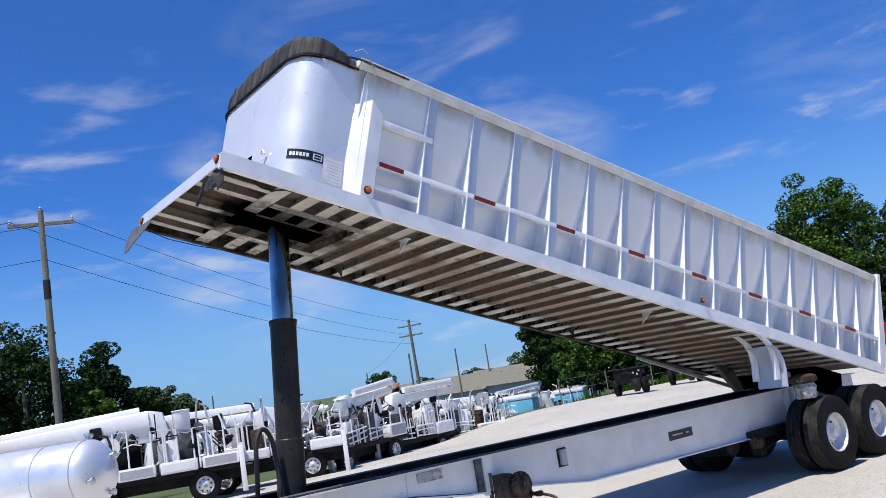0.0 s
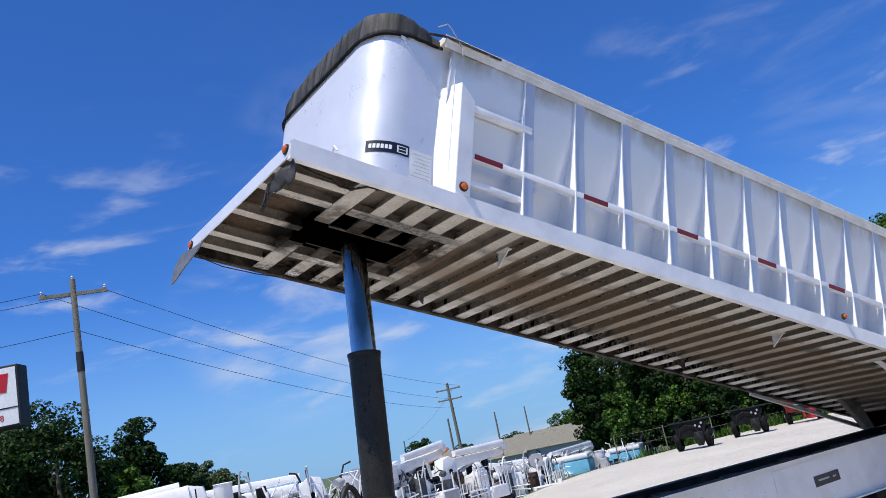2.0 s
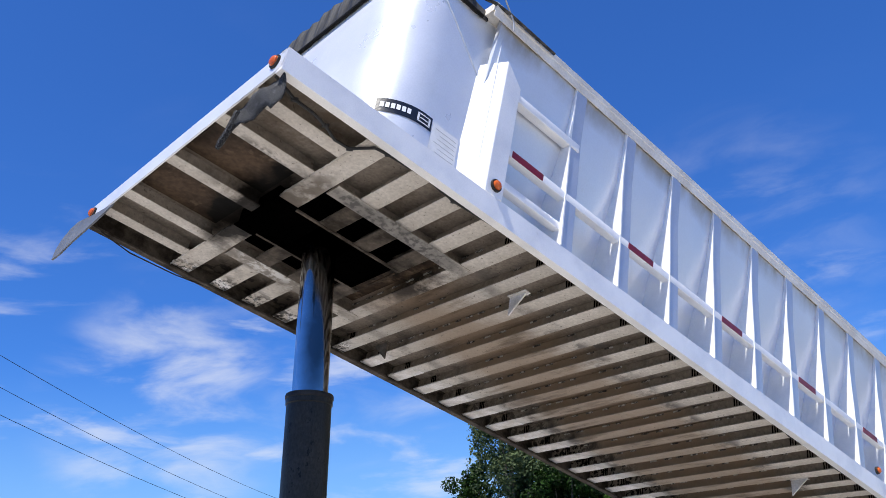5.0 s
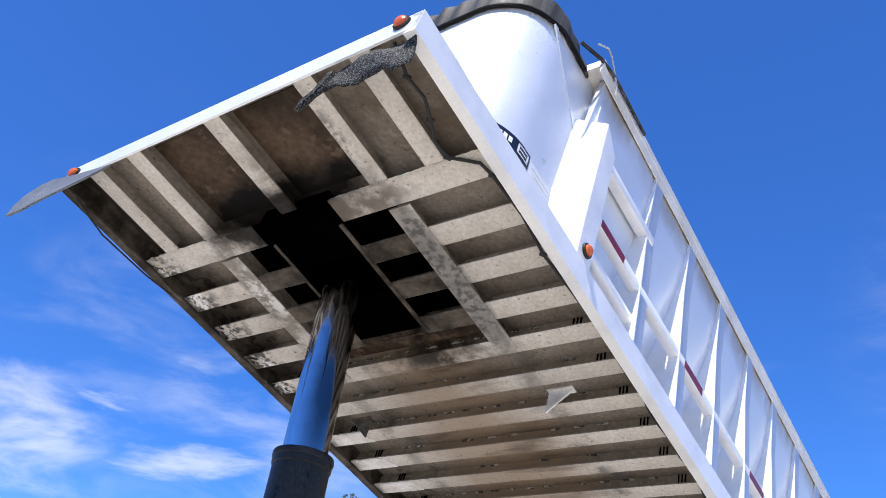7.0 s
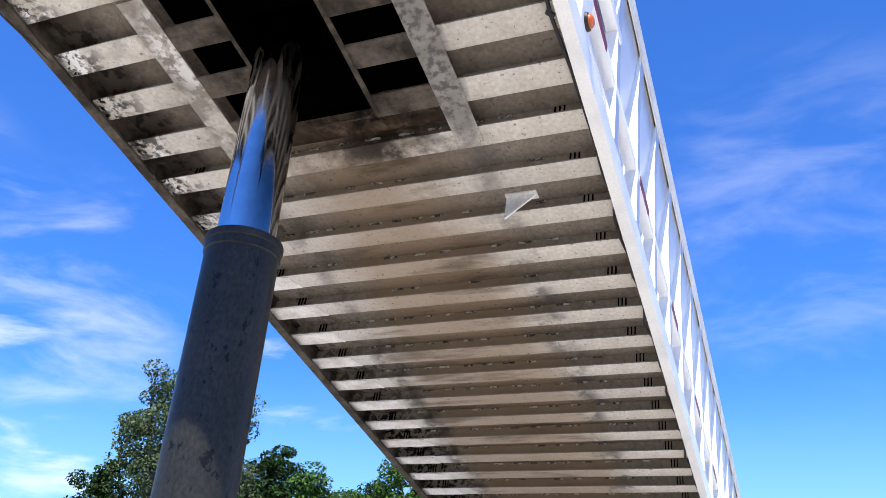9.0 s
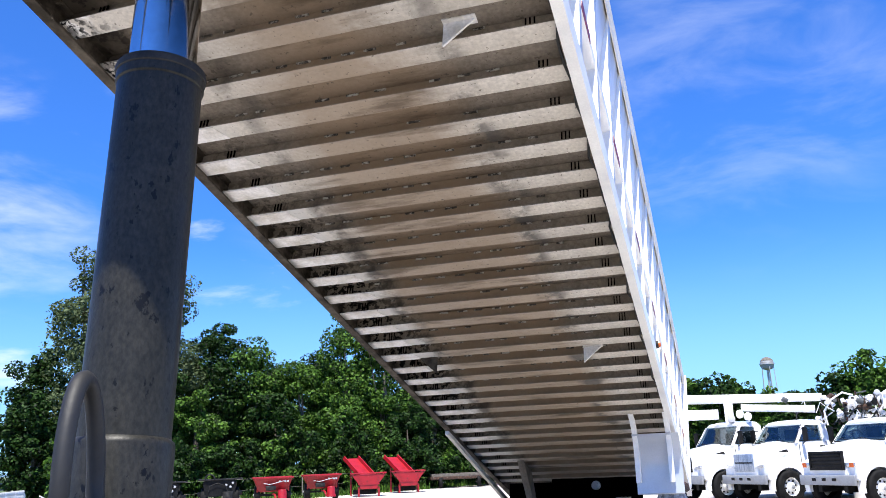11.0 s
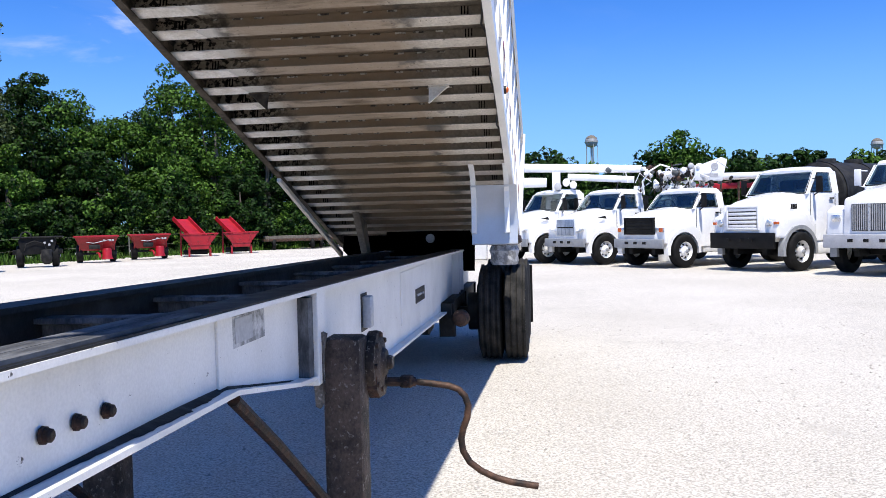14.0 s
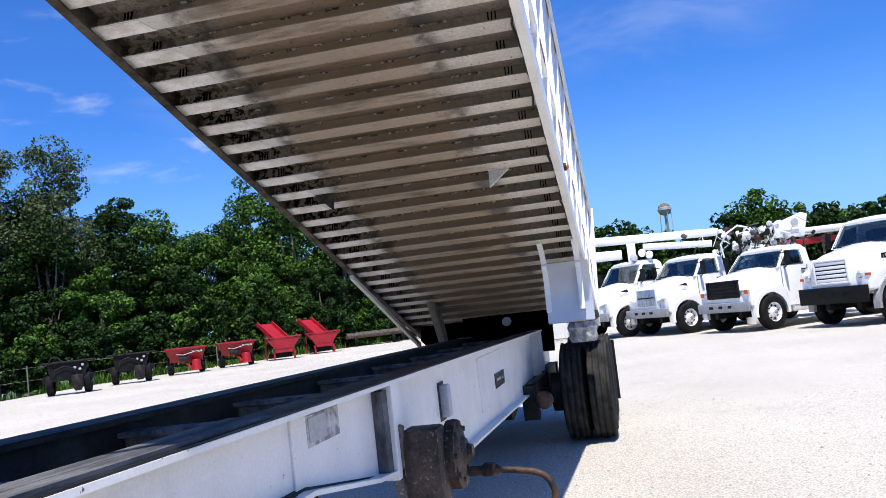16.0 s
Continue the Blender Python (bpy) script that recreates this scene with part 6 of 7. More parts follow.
        tube(bm, [(s * cw * 0.96, cy - 0.25, hz1 + 0.40), (s * (cw + 0.2), cy - 0.2, hz1 + 0.42)], 0.014, 6)
        tube(bm, [(s * cw, cy - 0.25, hz1 - 0.05), (s * (cw + 0.2), cy - 0.2, hz1 + 0.04)], 0.014, 6)
        part("mirror", bm, TRUCK_WHITE if spec.get("white_mirror") else TRUCK_BLACK, t, "door mirror", 40)
        # fender over the front wheel
        bm = B()
        pts = []
        for i in range(13):
            q = math.pi * (-0.06 + 1.10 * i / 12)
            pts.append(((r + 0.20) * math.cos(q), r + 0.02 + (r + 0.17) * math.sin(q)))
        inn = []
        for i in range(13):
            q = math.pi * (-0.06 + 1.10 * (12 - i) / 12)
            inn.append(((r + 0.09) * math.cos(q), r + (r + 0.075) * math.sin(q)))
        prism(bm, pts + inn, "x", *sorted((s * (cw - 0.12), s * (cw + 0.06))))
        part("fender", bm, TRUCK_WHITE if spec.get("fender_white", True) else GREY_PLASTIC, t, "wheel arch lip", 40)
        part("arch_liner", box(B(), *sorted((s * 0.42, s * 0.56)), -0.7, 0.7, r - 0.1, 2 * r + 0.2), TRUCK_BLACK, t, "")
        bm = B()
        prism(bm, [(g - 0.02, low), (g - 0.05, hz0 - 0.36), (g - 0.35, hz0 - 0.22), (-0.45, hz0 - 0.26), (-0.72, low + 0.35), (-0.72, low + 0.1), (-0.62, r + 0.15), (-0.3, 2 * r + 0.10), (0.3, 2 * r + 0.10), (0.52, r + 0.25), (0.56, low)], "x", *sorted((s * hw * 0.74, s * (cw + 0.02))))
        bmesh.ops.bevel(bm, geom=bm.edges[:], offset=0.065, segments=3, profile=0.6, affect="EDGES")
        part("fender_side", bm, TRUCK_WHITE, t, "white front wing", 40)
        # head lamp and signal
        lx = s * (hw * 0.90)
        if spec["lamps"] == "wide":
            part("headlight", box(B(), *sorted((lx - s * 0.14, lx + s * 0.22)), g - 0.10, g + 0.01, hz0 - 0.52, hz0 - 0.38, bevel=0.02), CHROME_TRIM, t, "clear head lamp", 40)
            part("turn_signal", box(B(), *sorted((lx + s * 0.05, lx + s * 0.20)), g - 0.06, g + 0.018, hz0 - 0.51, hz0 - 0.39), AMBER, t, "amber turn signal")
        elif spec["lamps"] == "slim":
            part("headlight", prism(B(), [(lx - s * 0.22, hz0 - 0.56), (lx + s * 0.16, hz0 - 0.50), (lx + s * 0.17, hz0 - 0.42), (lx - s * 0.20, hz0 - 0.49)], "y", g - 0.12, g + 0.012), CHROME_TRIM, t, "slim clear head lamp", 40)
        elif spec["lamps"] == "round":
            part("headlight", lathe(B(), [(0.001, 0.05), (0.07, 0.045), (0.095, 0.02), (0.1, -0.05)], 20, Matrix.Translation((lx + s * 0.05, g - 0.03, hz0 - 0.52)) @ Matrix.Rotation(radians(-90), 4, "X")), CHROME_TRIM, t, "round head lamp", 40)
            part("turn_signal", box(B(), *sorted((lx + s * 0.20, lx + s * 0.32)), g - 0.10, g - 0.02, hz0 - 0.56, hz0 - 0.49), AMBER, t, "amber turn signal")
        else:
            part("headlight", box(B(), *sorted((lx - s * 0.02, lx + s * 0.20)), g - 0.06, g + 0.015, hz0 - 0.62, hz0 - 0.46, bevel=0.02), CHROME_TRIM, t, "square head lamp", 40)
        truck_wheel(t, s * (cw - 0.03), 0, r, 0.30, s, spec["rim"], spec.get("dish", False))
        for yy in spec["rear"]:
            truck_wheel(t, s * (cw - 0.06), yy, r, 0.26, s, spec["rim"], True)
            truck_wheel(t, s * (cw - 0.36), yy, r, 0.26, s, spec["rim"], True)
    # grille
    gw, gz0, gz1 = spec["gw"], spec["gz0"], spec["gz1"]
    gr = part("grille", box(B(), -gw, gw, g - 0.05, g + 0.035, gz0, gz1, bevel=0.02), spec["grille_mat"], t, spec["grille_label"], 40)
    if spec["slats"]:
        for i in range(spec["slats"]):
            z = gz0 + (gz1 - gz0) * (i + 0.5) / spec["slats"]
            part("slat", box(B(), -gw * 0.94, gw * 0.94, g + 0.02, g + 0.055, z - 0.040, z + 0.040, bevel=0.01), spec["slat_mat"], gr, "", 40)
        for a in ((-gw - 0.05, -gw + 0.01, gz0 - 0.05, gz1 + 0.05), (gw - 0.01, gw + 0.05, gz0 - 0.05, gz1 + 0.05), (-gw, gw, gz1 - 0.01, gz1 + 0.05), (-gw, gw, gz0 - 0.05, gz0 + 0.01)):
            part("grille_frame", box(B(), a[0], a[1], g - 0.04, g + 0.062, a[2], a[3], bevel=0.012), spec["slat_mat"], gr, "", 40)
    elif spec.get("centre_bar"):
        for i in range(16):
            q = -gw * 0.95 + gw * 1.9 * (i + 0.5) / 16
            part("slat", box(B(), q - 0.009, q + 0.009, g + 0.03, g + 0.043, gz0 + 0.02, gz1 - 0.02), LABEL_GREY, gr)
        part("centre_bar", box(B(), -0.02, 0.02, g + 0.02, g + 0.045, gz0, gz1), CHROME_TRIM, gr)
    else:
        part("badge_bar", box(B(), -gw * 0.9, gw * 0.9, g + 0.02, g + 0.042, (gz0 + gz1) / 2 - 0.02, (gz0 + gz1) / 2 + 0.02), TRUCK_BLACK, gr)
    # bumper
    bz0, bz1 = spec["bumper_z"]
    bm = B()
    box(bm, -cw - 0.02, cw + 0.02, g + 0.03, g + 0.22, bz0, bz1)
    for v in bm.verts:
        if abs(v.co.x) > cw and v.co.y > g + 0.1:
            v.co.y -= 0.10
    bmesh.ops.bevel(bm, geom=bm.edges[:], offset=0.025, segments=2, profile=0.6, affect="EDGES")
    bp = part("bumper", bm, spec["bumper_mat"], t, spec["bumper_label"], 40)
    for s in (-0.32, 0, 0.32):
        part("bumper_slot", box(B(), s * 1.2 - 0.06, s * 1.2 + 0.06, g + 0.19, g + 0.224, (bz0 + bz1) / 2 - 0.02, (bz0 + bz1) / 2 + 0.06), TRUCK_BLACK, bp)
    # hood vents
    for s in (-1, 1):
        if spec["lamps"] == "slim":
            part("vent", prism(B(), [(cowl + 0.10, hz1 - 0.30), (cowl + 0.50, hz1 - 0.26), (cowl + 0.16, hz1 - 0.20)], "x", *sorted((s * hw * 0.97, s * (hw + 0.01)))), TRUCK_BLACK, t, "black slanted hood vent")
        for i in range(3 if spec["lamps"] in ("round", "square") else 0):
            part("vent", box(B(), *sorted((s * (hw * 0.97), s * (hw + 0.008))), cowl + 0.34 - i * 0.09, cowl + 0.38 - i * 0.09, hz1 - 0.42, hz1 - 0.28), TRUCK_BLACK, t)
    # frame and belly
    bm = B()
    rear_end = spec["rear"][-1] - 1.1
    box(bm, -0.45, -0.35, rear_end, g, 0.62, 0.86)
    box(bm, 0.35, 0.45, rear_end, g, 0.62, 0.86)
    box(bm, -0.7, 0.7, -2.2, 0.2, 0.50, 0.72)
    part("frame_rail", bm, TRUCK_BLACK, t, "dark frame under the cab")
    for s in (-1, 1):
        part("fuel_tank", box(B(), *sorted((s * 0.5, s * (cw - 0.02))), back - 0.5, cy - 0.4, 0.42, 0.82, bevel=0.06), spec.get("tank_mat", TRUCK_WHITE), t, "side tank with step", 40)
    bd = spec["body"]
    if bd == "tank":
        bm = lathe(B(), [(0.001, -0.12), (0.65, -0.06), (0.91, 0.08), (0.93, 0.2), (0.93, 4.6), (0.86, 4.75), (0.001, 4.85)], 40, Matrix.Translation((0, back - 0.35, 2.12)) @ Matrix.Rotation(radians(90), 4, "X"))
        tk = part("tank", bm, DARK_STEEL, t, "dark grey vacuum tank", 40)
        for yy in (-0.9, -2.2):
            part("hatch", lathe(B(), [(0.001, 0.12), (0.26, 0.1), (0.28, 0.0), (0.28, -0.1)], 20, Matrix.Translation((0, back + yy, 3.05))), DARK_STEEL, tk, "", 40)
        for yy in (-0.45, -2.0, -3.6):
            bm = B()
            lathe(bm, [(0.935, -0.03), (0.955, -0.03), (0.955, 0.03), (0.935, 0.03)], 40, Matrix.Translation((0, back - 0.1 + yy, 2.12)) @ Matrix.Rotation(radians(90), 4, "X"))
            part("tank_band", bm, DARK_STEEL, tk, "", 40)
        part("exhaust", tube(B(), [(cw - 0.1, back - 0.14, 0.8), (cw - 0.1, back - 0.14, 2.3), (cw - 0.1, back - 0.22, 2.5)], 0.06, 12), CHROME_TRIM, t, "upright exhaust stack", 40)
    elif bd == "utility":
        part("utility_body", box(B(), -cw - 0.1, cw + 0.1, rear_end + 0.2, back - 0.25, 0.86, 1.72, bevel=0.03), TRUCK_WHITE, t, "white utility body", 40)
        for s in (-1, 1):
            for i in range(3):
                yy = back - 0.45 - i * 1.1
                part("locker_door", box(B(), *sorted((s * (cw + 0.10), s * (cw + 0.115))), yy - 0.95, yy, 0.95, 1.62, bevel=0.004), TRUCK_WHITE, t, "")
    elif bd == "box":
        part("box_body", box(B(), -cw - 0.1, cw + 0.1, rear_end + 0.2, back - 0.15, 0.86, 2.2, bevel=0.03), TRUCK_WHITE, t, "white body", 40)
    return t


TURN = 127.0
COMMON = dict(hood_w=0.80, cab_w=1.03, grille_y=0.78, cowl_y=-0.42, hz0=1.55, hz1=1.72, roof=2.42, back_y=-1.85, low=0.72, rim=RIM, rear=(-4.4,), lamps="wide", gw=0.42, gz0=0.98, gz1=1.46,
              grille_mat=TRUCK_BLACK, grille_label="black grille", slats=0, slat_mat=TRUCK_WHITE, bumper_z=(0.60, 0.88), bumper_mat=GREY_PLASTIC, bumper_label="grey front bumper", body="utility", fender_white=True)
truck(3.87, 26.16, TURN, dict(COMMON, label="white medium truck with black grille and grey bumper", gw=0.60, gz0=1.06, gz1=1.48, slats=4, slat_mat=TRUCK_BLACK, rim=TRUCK_WHITE, hz0=1.60, hz1=1.78, roof=2.40, hood_w=0.86))
truck(1.69, 28.53, TURN, dict(COMMON, label="white medium truck with bright chrome grille", gw=0.46, gz0=0.98, gz1=1.52, grille_mat=GRILLE_STEEL, grille_label="bright chrome grille", lamps="slim", rim=TRUCK_WHITE, hz0=1.62, hz1=1.82, roof=2.50, nose=0.25))
truck(-0.21, 30, TURN, dict(COMMON, label="white utility truck half hidden behind the trailer", lamps="slim", hz0=1.62, hz1=1.82, roof=2.58))
truck(6.55, 23.95, TURN, dict(COMMON, label="white vacuum tanker with black bumper and slatted grille", hood_w=0.86, cab_w=1.06, hz0=1.84, hz1=2.10, roof=2.84, back_y=-1.78, gw=0.50, gz0=1.18, gz1=1.74, slats=5, lamps="round", bumper_z=(0.62, 1.06),
                               bumper_mat=TRUCK_BLACK, bumper_label="deep black bumper", rear=(-4.6, -5.9), body="tank", r=0.53, grille_y=0.95, dish=True, cowl_y=-0.34, white_mirror=False, low=0.9, fender_white=False, drop=0.2))
truck(8.88, 21.41, TURN + 7, dict(COMMON, label="white heavy truck with tall dark radiator grille", hood_w=0.84, cab_w=1.1, hz0=1.96, hz1=2.24, roof=2.92, cowl_y=-0.72, back_y=-2.15, gw=0.44, gz0=1.10, gz1=1.76, centre_bar=True, grille_mat=CAB_DARK, grille_label="tall grey radiator grille",
                               lamps="square", bumper_z=(0.68, 1.02), bumper_mat=LABEL_GREY, bumper_label="white steel bumper", rear=(-4.8, -6.1), body="box", r=0.55, grille_y=1.05, split=False, white_mirror=True, low=0.9, fender_white=False, roof_lamps=True, drop=0.06, nose=0.2))


# ---- aerial lift gear ----
def boom_arm(bm, a, c, w0, w1):
    """A square tapering boom between two points."""
    a, c = Vector(a), Vector(c)
    d = (c - a).normalized()
    u = d.cross(Vector((0, 0, 1))).normalized()
    v = u.cross(d)
    rings = []
    for p, w in ((a, w0), (c, w1)):
        rings.append([p + u * (sx * w * 0.5) + v * (sz * w * 0.6) for sx, sz in ((-0.8, -1), (0.8, -1), (1, -0.8), (1, 0.8), (0.8, 1), (-0.8, 1), (-1, 0.8), (-1, -0.8))])
    return loft(bm, rings)


# long boom lying over the cabs of the first trucks
bt = thing("aerial_boom", pose(0.26, 32.84, 0), "long white boom of a bucket truck resting level above the cabs", "aerial lift")
part("upper_boom", boom_arm(B(), (-3.4, -1.2, 3.60), (3.7, -1.5, 3.33), 0.30, 0.22), TRUCK_WHITE, bt, "white upper boom", 40)
part("lower_boom", boom_arm(B(), (1.0, -1.6, 3.10), (3.4, -1.9, 2.92), 0.20, 0.20), TRUCK_WHITE, bt, "white lower boom", 40)
part("pedestal", box(B(), -3.2, -2.2, -0.4, 0.6, 0, 3.3, bevel=0.05), TRUCK_WHITE, bt, "white pedestal", 40)
part("second_boom", boom_arm(B(), (-3.4, -2.3, 2.95), (0.2, -2.4, 2.88), 0.34, 0.28), TRUCK_WHITE, bt, "white second boom", 40)
part("boom_rest", box(B(), 0.40, 0.70, -2.5, -2.2, 2.3, 3.25, bevel=0.02), TRUCK_WHITE, bt, "white boom rest", 40)
for x_, z_ in ((0.9, 2.85), (1.15, 2.75), (0.6, 2.7)):
    part("roller", lathe(B(), [(0.001, -0.1), (0.13, -0.1), (0.13, 0.1), (0.05, 0.12), (0.001, 0.12)], 14, Matrix.Translation((x_, -2.7, z_)) @ Matrix.Rotation(radians(80), 4, "X")), rt.choice((TRUCK_WHITE, LABEL_GREY)), bt, "", 40)

# derrick gear on the truck with the black grille
dg = thing("digger_derrick", pose(4.87, 29.35, 0), "white derrick with hoses, winch and rust-red fittings on a truck bed", "derrick")
rg = random.Random(21)
part("derrick_boom", boom_arm(B(), (-0.4, 0.2, 2.95), (1.5, -0.2, 3.20), 0.26, 0.34), TRUCK_WHITE, dg, "white boom with printed side", 40)
bm = prism(B(), [(0.55, 2.75), (1.45, 2.70), (1.62, 3.42), (1.42, 3.50), (0.55, 3.20)], "y", -0.75, -0.35)
bmesh.ops.bevel(bm, geom=bm.edges[:], offset=0.02, segments=2, profile=0.5, affect="EDGES")
hd = part("boom_head", bm, TRUCK_WHITE, dg, "white boom head", 40)
part("print_bar", box(B(), 0.72, 1.30, -0.765, -0.752, 2.86, 2.96), LABEL_GREY, hd, "grey bar of print")
part("head_hole", lathe(B(), [(0.001, 0.01), (0.12, 0.01), (0.13, -0.02)], 16, Matrix.Translation((1.2, -0.755, 3.2)) @ Matrix.Rotation(radians(90), 4, "X")), LABEL_GREY, hd)
part("turntable", lathe(B(), [(0.6, 0), (0.6, 2.1), (0.45, 2.2), (0.45, 2.6), (0.001, 2.65)], 24), TRUCK_WHITE, dg, "", 40)
for i in range(95):
    x, y, z = rg.gauss(-0.1, 0.75), rg.uniform(-1.0, 0.1), rg.uniform(2.25, 3.25)
    s = rg.uniform(0.03, 0.10)
    part("fitting", lathe(B(), [(0.001, -s), (s, -s), (s, s), (s * 0.6, s * 1.2), (0.001, s * 1.2)], 10, Matrix.Translation((x, y, z)) @ Euler((rg.uniform(0, 3), rg.uniform(0, 3), 0)).to_matrix().to_4x4()), rg.choice((TRUCK_WHITE, TRUCK_WHITE, RUST, LABEL_GREY, TRUCK_BLACK, CAB_DARK)), dg, "", 40)
for i in range(60):
    a = Vector((rg.gauss(-0.1, 0.75), rg.uniform(-1.0, 0.0), rg.uniform(2.2, 2.95)))
    c = a + Vector((rg.uniform(-0.4, 0.6), rg.uniform(-0.2, 0.2), rg.uniform(0.1, 0.5)))
    part("hose", tube(B(), [a, a.lerp(c, 0.4) + Vector((0, 0, rg.uniform(0.1, 0.4))), c], rg.uniform(0.012, 0.028), 6), rg.choice((TRUCK_WHITE, WIRE, TRUCK_WHITE, RUST, CAB_DARK, LABEL_GREY)), dg, "", 50)
part("hose", tube(B(), [(-1.15, -0.9, 2.3), (-1.2, -0.9, 2.75), (-0.95, -0.9, 3.1), (-0.6, -0.9, 3.3), (-0.3, -0.9, 3.2)], 0.03, 8), TRUCK_WHITE, dg, "", 50)
part("red_boom", boom_arm(B(), (0.9, 0.8, 2.55), (3.0, 1.4, 2.62), 0.20, 0.16), RED_PAINT, dg, "red-painted arm", 40)
part("rear_body", box(B(), 1.6, 3.6, 1.0, 2.8, 0.8, 1.9, bevel=0.03), TRUCK_WHITE, dg, "", 40)
part("white_canopy", box(B(), 1.7, 3.5, 0.9, 2.4, 2.85, 3.05, bevel=0.05), TRUCK_WHITE, dg, "", 40)
for x_ in (1.7, 2.3, 2.9, 3.4):
    part("rack", tube(B(), [(x_, 0.7, 0.9), (x_, 0.7, 2.7), (x_ + 0.35, 0.7, 2.75)], 0.04, 6), RUST, dg, "")

# ---- row of parked cranes and lift bodies across the yard ----
def lift_body(x, y, turn, seed, boom=(5.5, 0.25), colour=None, high=1.0, z=0.0, stout=1.0):
    """A utility body with turret, boom, bucket, reels, rails and outriggers, as it stands on its truck frame."""
    rd = random.Random(seed)
    t = thing("crane_truck", pose(x, y, z, 0, 0, turn), "white crane truck with turret, folded boom and tangled gear", "crane truck", "parked crane trucks")
    part("deck", box(B(), -1.05, 1.05, -2.6, 2.6, 0.85, 1.02, bevel=0.02), TRUCK_BLACK, t, "dark greasy deck", 40)
    for s in (-1, 1):
        for i in range(4):
            y0 = -2.5 + i * 1.24
            if rd.random() < 0.6:
                h = rd.choice((0.35, 0.5, 0.68))
                lk = part("locker", box(B(), *sorted((s * 0.78, s * 1.2)), y0, y0 + 1.1, 1.0, 1.0 + h, bevel=0.03), TRUCK_WHITE, t, "white side locker", 40)
                part("locker_door", box(B(), *sorted((s * 1.2, s * 1.215)), y0 + 0.08, y0 + 1.02, 1.06, 0.95 + h, bevel=0.004), TRUCK_WHITE if rd.random() < 0.7 else LABEL_GREY, lk)
            else:
                for q in range(3):
                    zz = 1.12 + 0.2 * q
                    part("pipe", tube(B(), [(s * 1.12, y0, zz), (s * 1.12, y0 + 1.1, zz + rd.uniform(-0.08, 0.2))], 0.03, 6), TRUCK_WHITE, t)
                part("valve_block", box(B(), *sorted((s * 0.6, s * 0.95)), y0 + 0.2, y0 + 0.8, 1.0, 1.5, bevel=0.02), rd.choice((TRUCK_BLACK, CAB_DARK, RUST)), t, "", 40)
        for yy in (-1.4, 1.6):
            truck_wheel(t, s * 0.95, yy, 0.48, 0.27, s, RIM)
        part("outrigger", box(B(), *sorted((s * 1.15, s * 1.36)), -2.66, -2.50, 0.12, 1.5, bevel=0.02), TRUCK_WHITE, t, "", 40)
    part("frame_rail", box(B(), -0.5, 0.5, -2.9, 3.4, 0.5, 0.84), TRUCK_BLACK, t, "dark frame")
    hz = 1.05
    ph = hz + 1.3 * high
    part("pedestal", lathe(B(), [(0.42, hz), (0.38, hz + 0.5), (0.32, ph)], 20), TRUCK_WHITE, t, "white pedestal", 40)
    bm = B()
    prism(bm, [(-0.5, ph), (0.5, ph), (0.42, ph + 0.75), (0.1, ph + 0.98), (-0.3, ph + 0.88)], "x", -0.25, 0.25)
    bmesh.ops.bevel(bm, geom=bm.edges[:], offset=0.03, segments=2, profile=0.6, affect="EDGES")
    part("turret", bm, TRUCK_WHITE, t, "white turret", 40)
    for s in (-1, 1):
        part("turret_hole", lathe(B(), [(0.001, 0.01), (0.11, 0.01), (0.11, -0.02)], 16, Matrix.Translation((s * 0.255, 0.05, ph + 0.35)) @ Matrix.Rotation(radians(90 * s), 4, "Y")), TRUCK_BLACK, t)
    ln, rise = boom
    part("lower_boom", boom_arm(B(), (0, 0.1, ph + 0.62), (0, 0.1 + ln, ph + 0.62 + rise), 0.36 * stout, 0.26 * stout), colour or TRUCK_WHITE, t, "long white boom", 40)
    part("upper_boom", boom_arm(B(), (0.25, ln * 0.98, ph + 0.95 + rise), (0.25, 0.4, ph + 1.02), 0.26, 0.2), TRUCK_WHITE, t, "", 40)
    part("boom_knuckle", lathe(B(), [(0.001, -0.24), (0.17, -0.24), (0.18, 0), (0.17, 0.24), (0.001, 0.24)], 16, Matrix.Translation((0.1, ln, ph + 0.8 + rise)) @ Matrix.Rotation(radians(90), 4, "Y")), TRUCK_WHITE, t, "", 40)
    part("lift_ram", tube(B(), [(0, 0.35, ph + 0.15), (0, ln * 0.5, ph + 0.5 + rise * 0.5)], 0.08, 10), CHROME_TRIM, t, "", 40)
    bk = B()
    lathe(bk, [(0.22, 0), (0.27, 0.08), (0.28, 0.62), (0.31, 0.64), (0.27, 0.66), (0.24, 0.1), (0.001, 0.08)], 16, Matrix.Translation((rd.uniform(-0.5, 0.5), -0.7 - rd.random() * 0.6, ph + 0.2)))
    part("bucket", bk, TRUCK_WHITE, t, "white work bucket", 40)
    for i in range(3):
        x0, y0, z0 = rd.uniform(-1.0, 1.0), rd.uniform(-2.2, 2.2), rd.uniform(1.8, 2.5)
        part("reel", lathe(B(), [(0.1, -0.14), (0.32, -0.14), (0.32, -0.10), (0.16, -0.10), (0.16, 0.10), (0.32, 0.10), (0.32, 0.14), (0.1, 0.14)], 20, Matrix.Translation((x0, y0, z0)) @ Matrix.Rotation(radians(90), 4, "Y")), rd.choice((TRUCK_WHITE, RUST, LABEL_GREY)), t, "cable reel", 40)
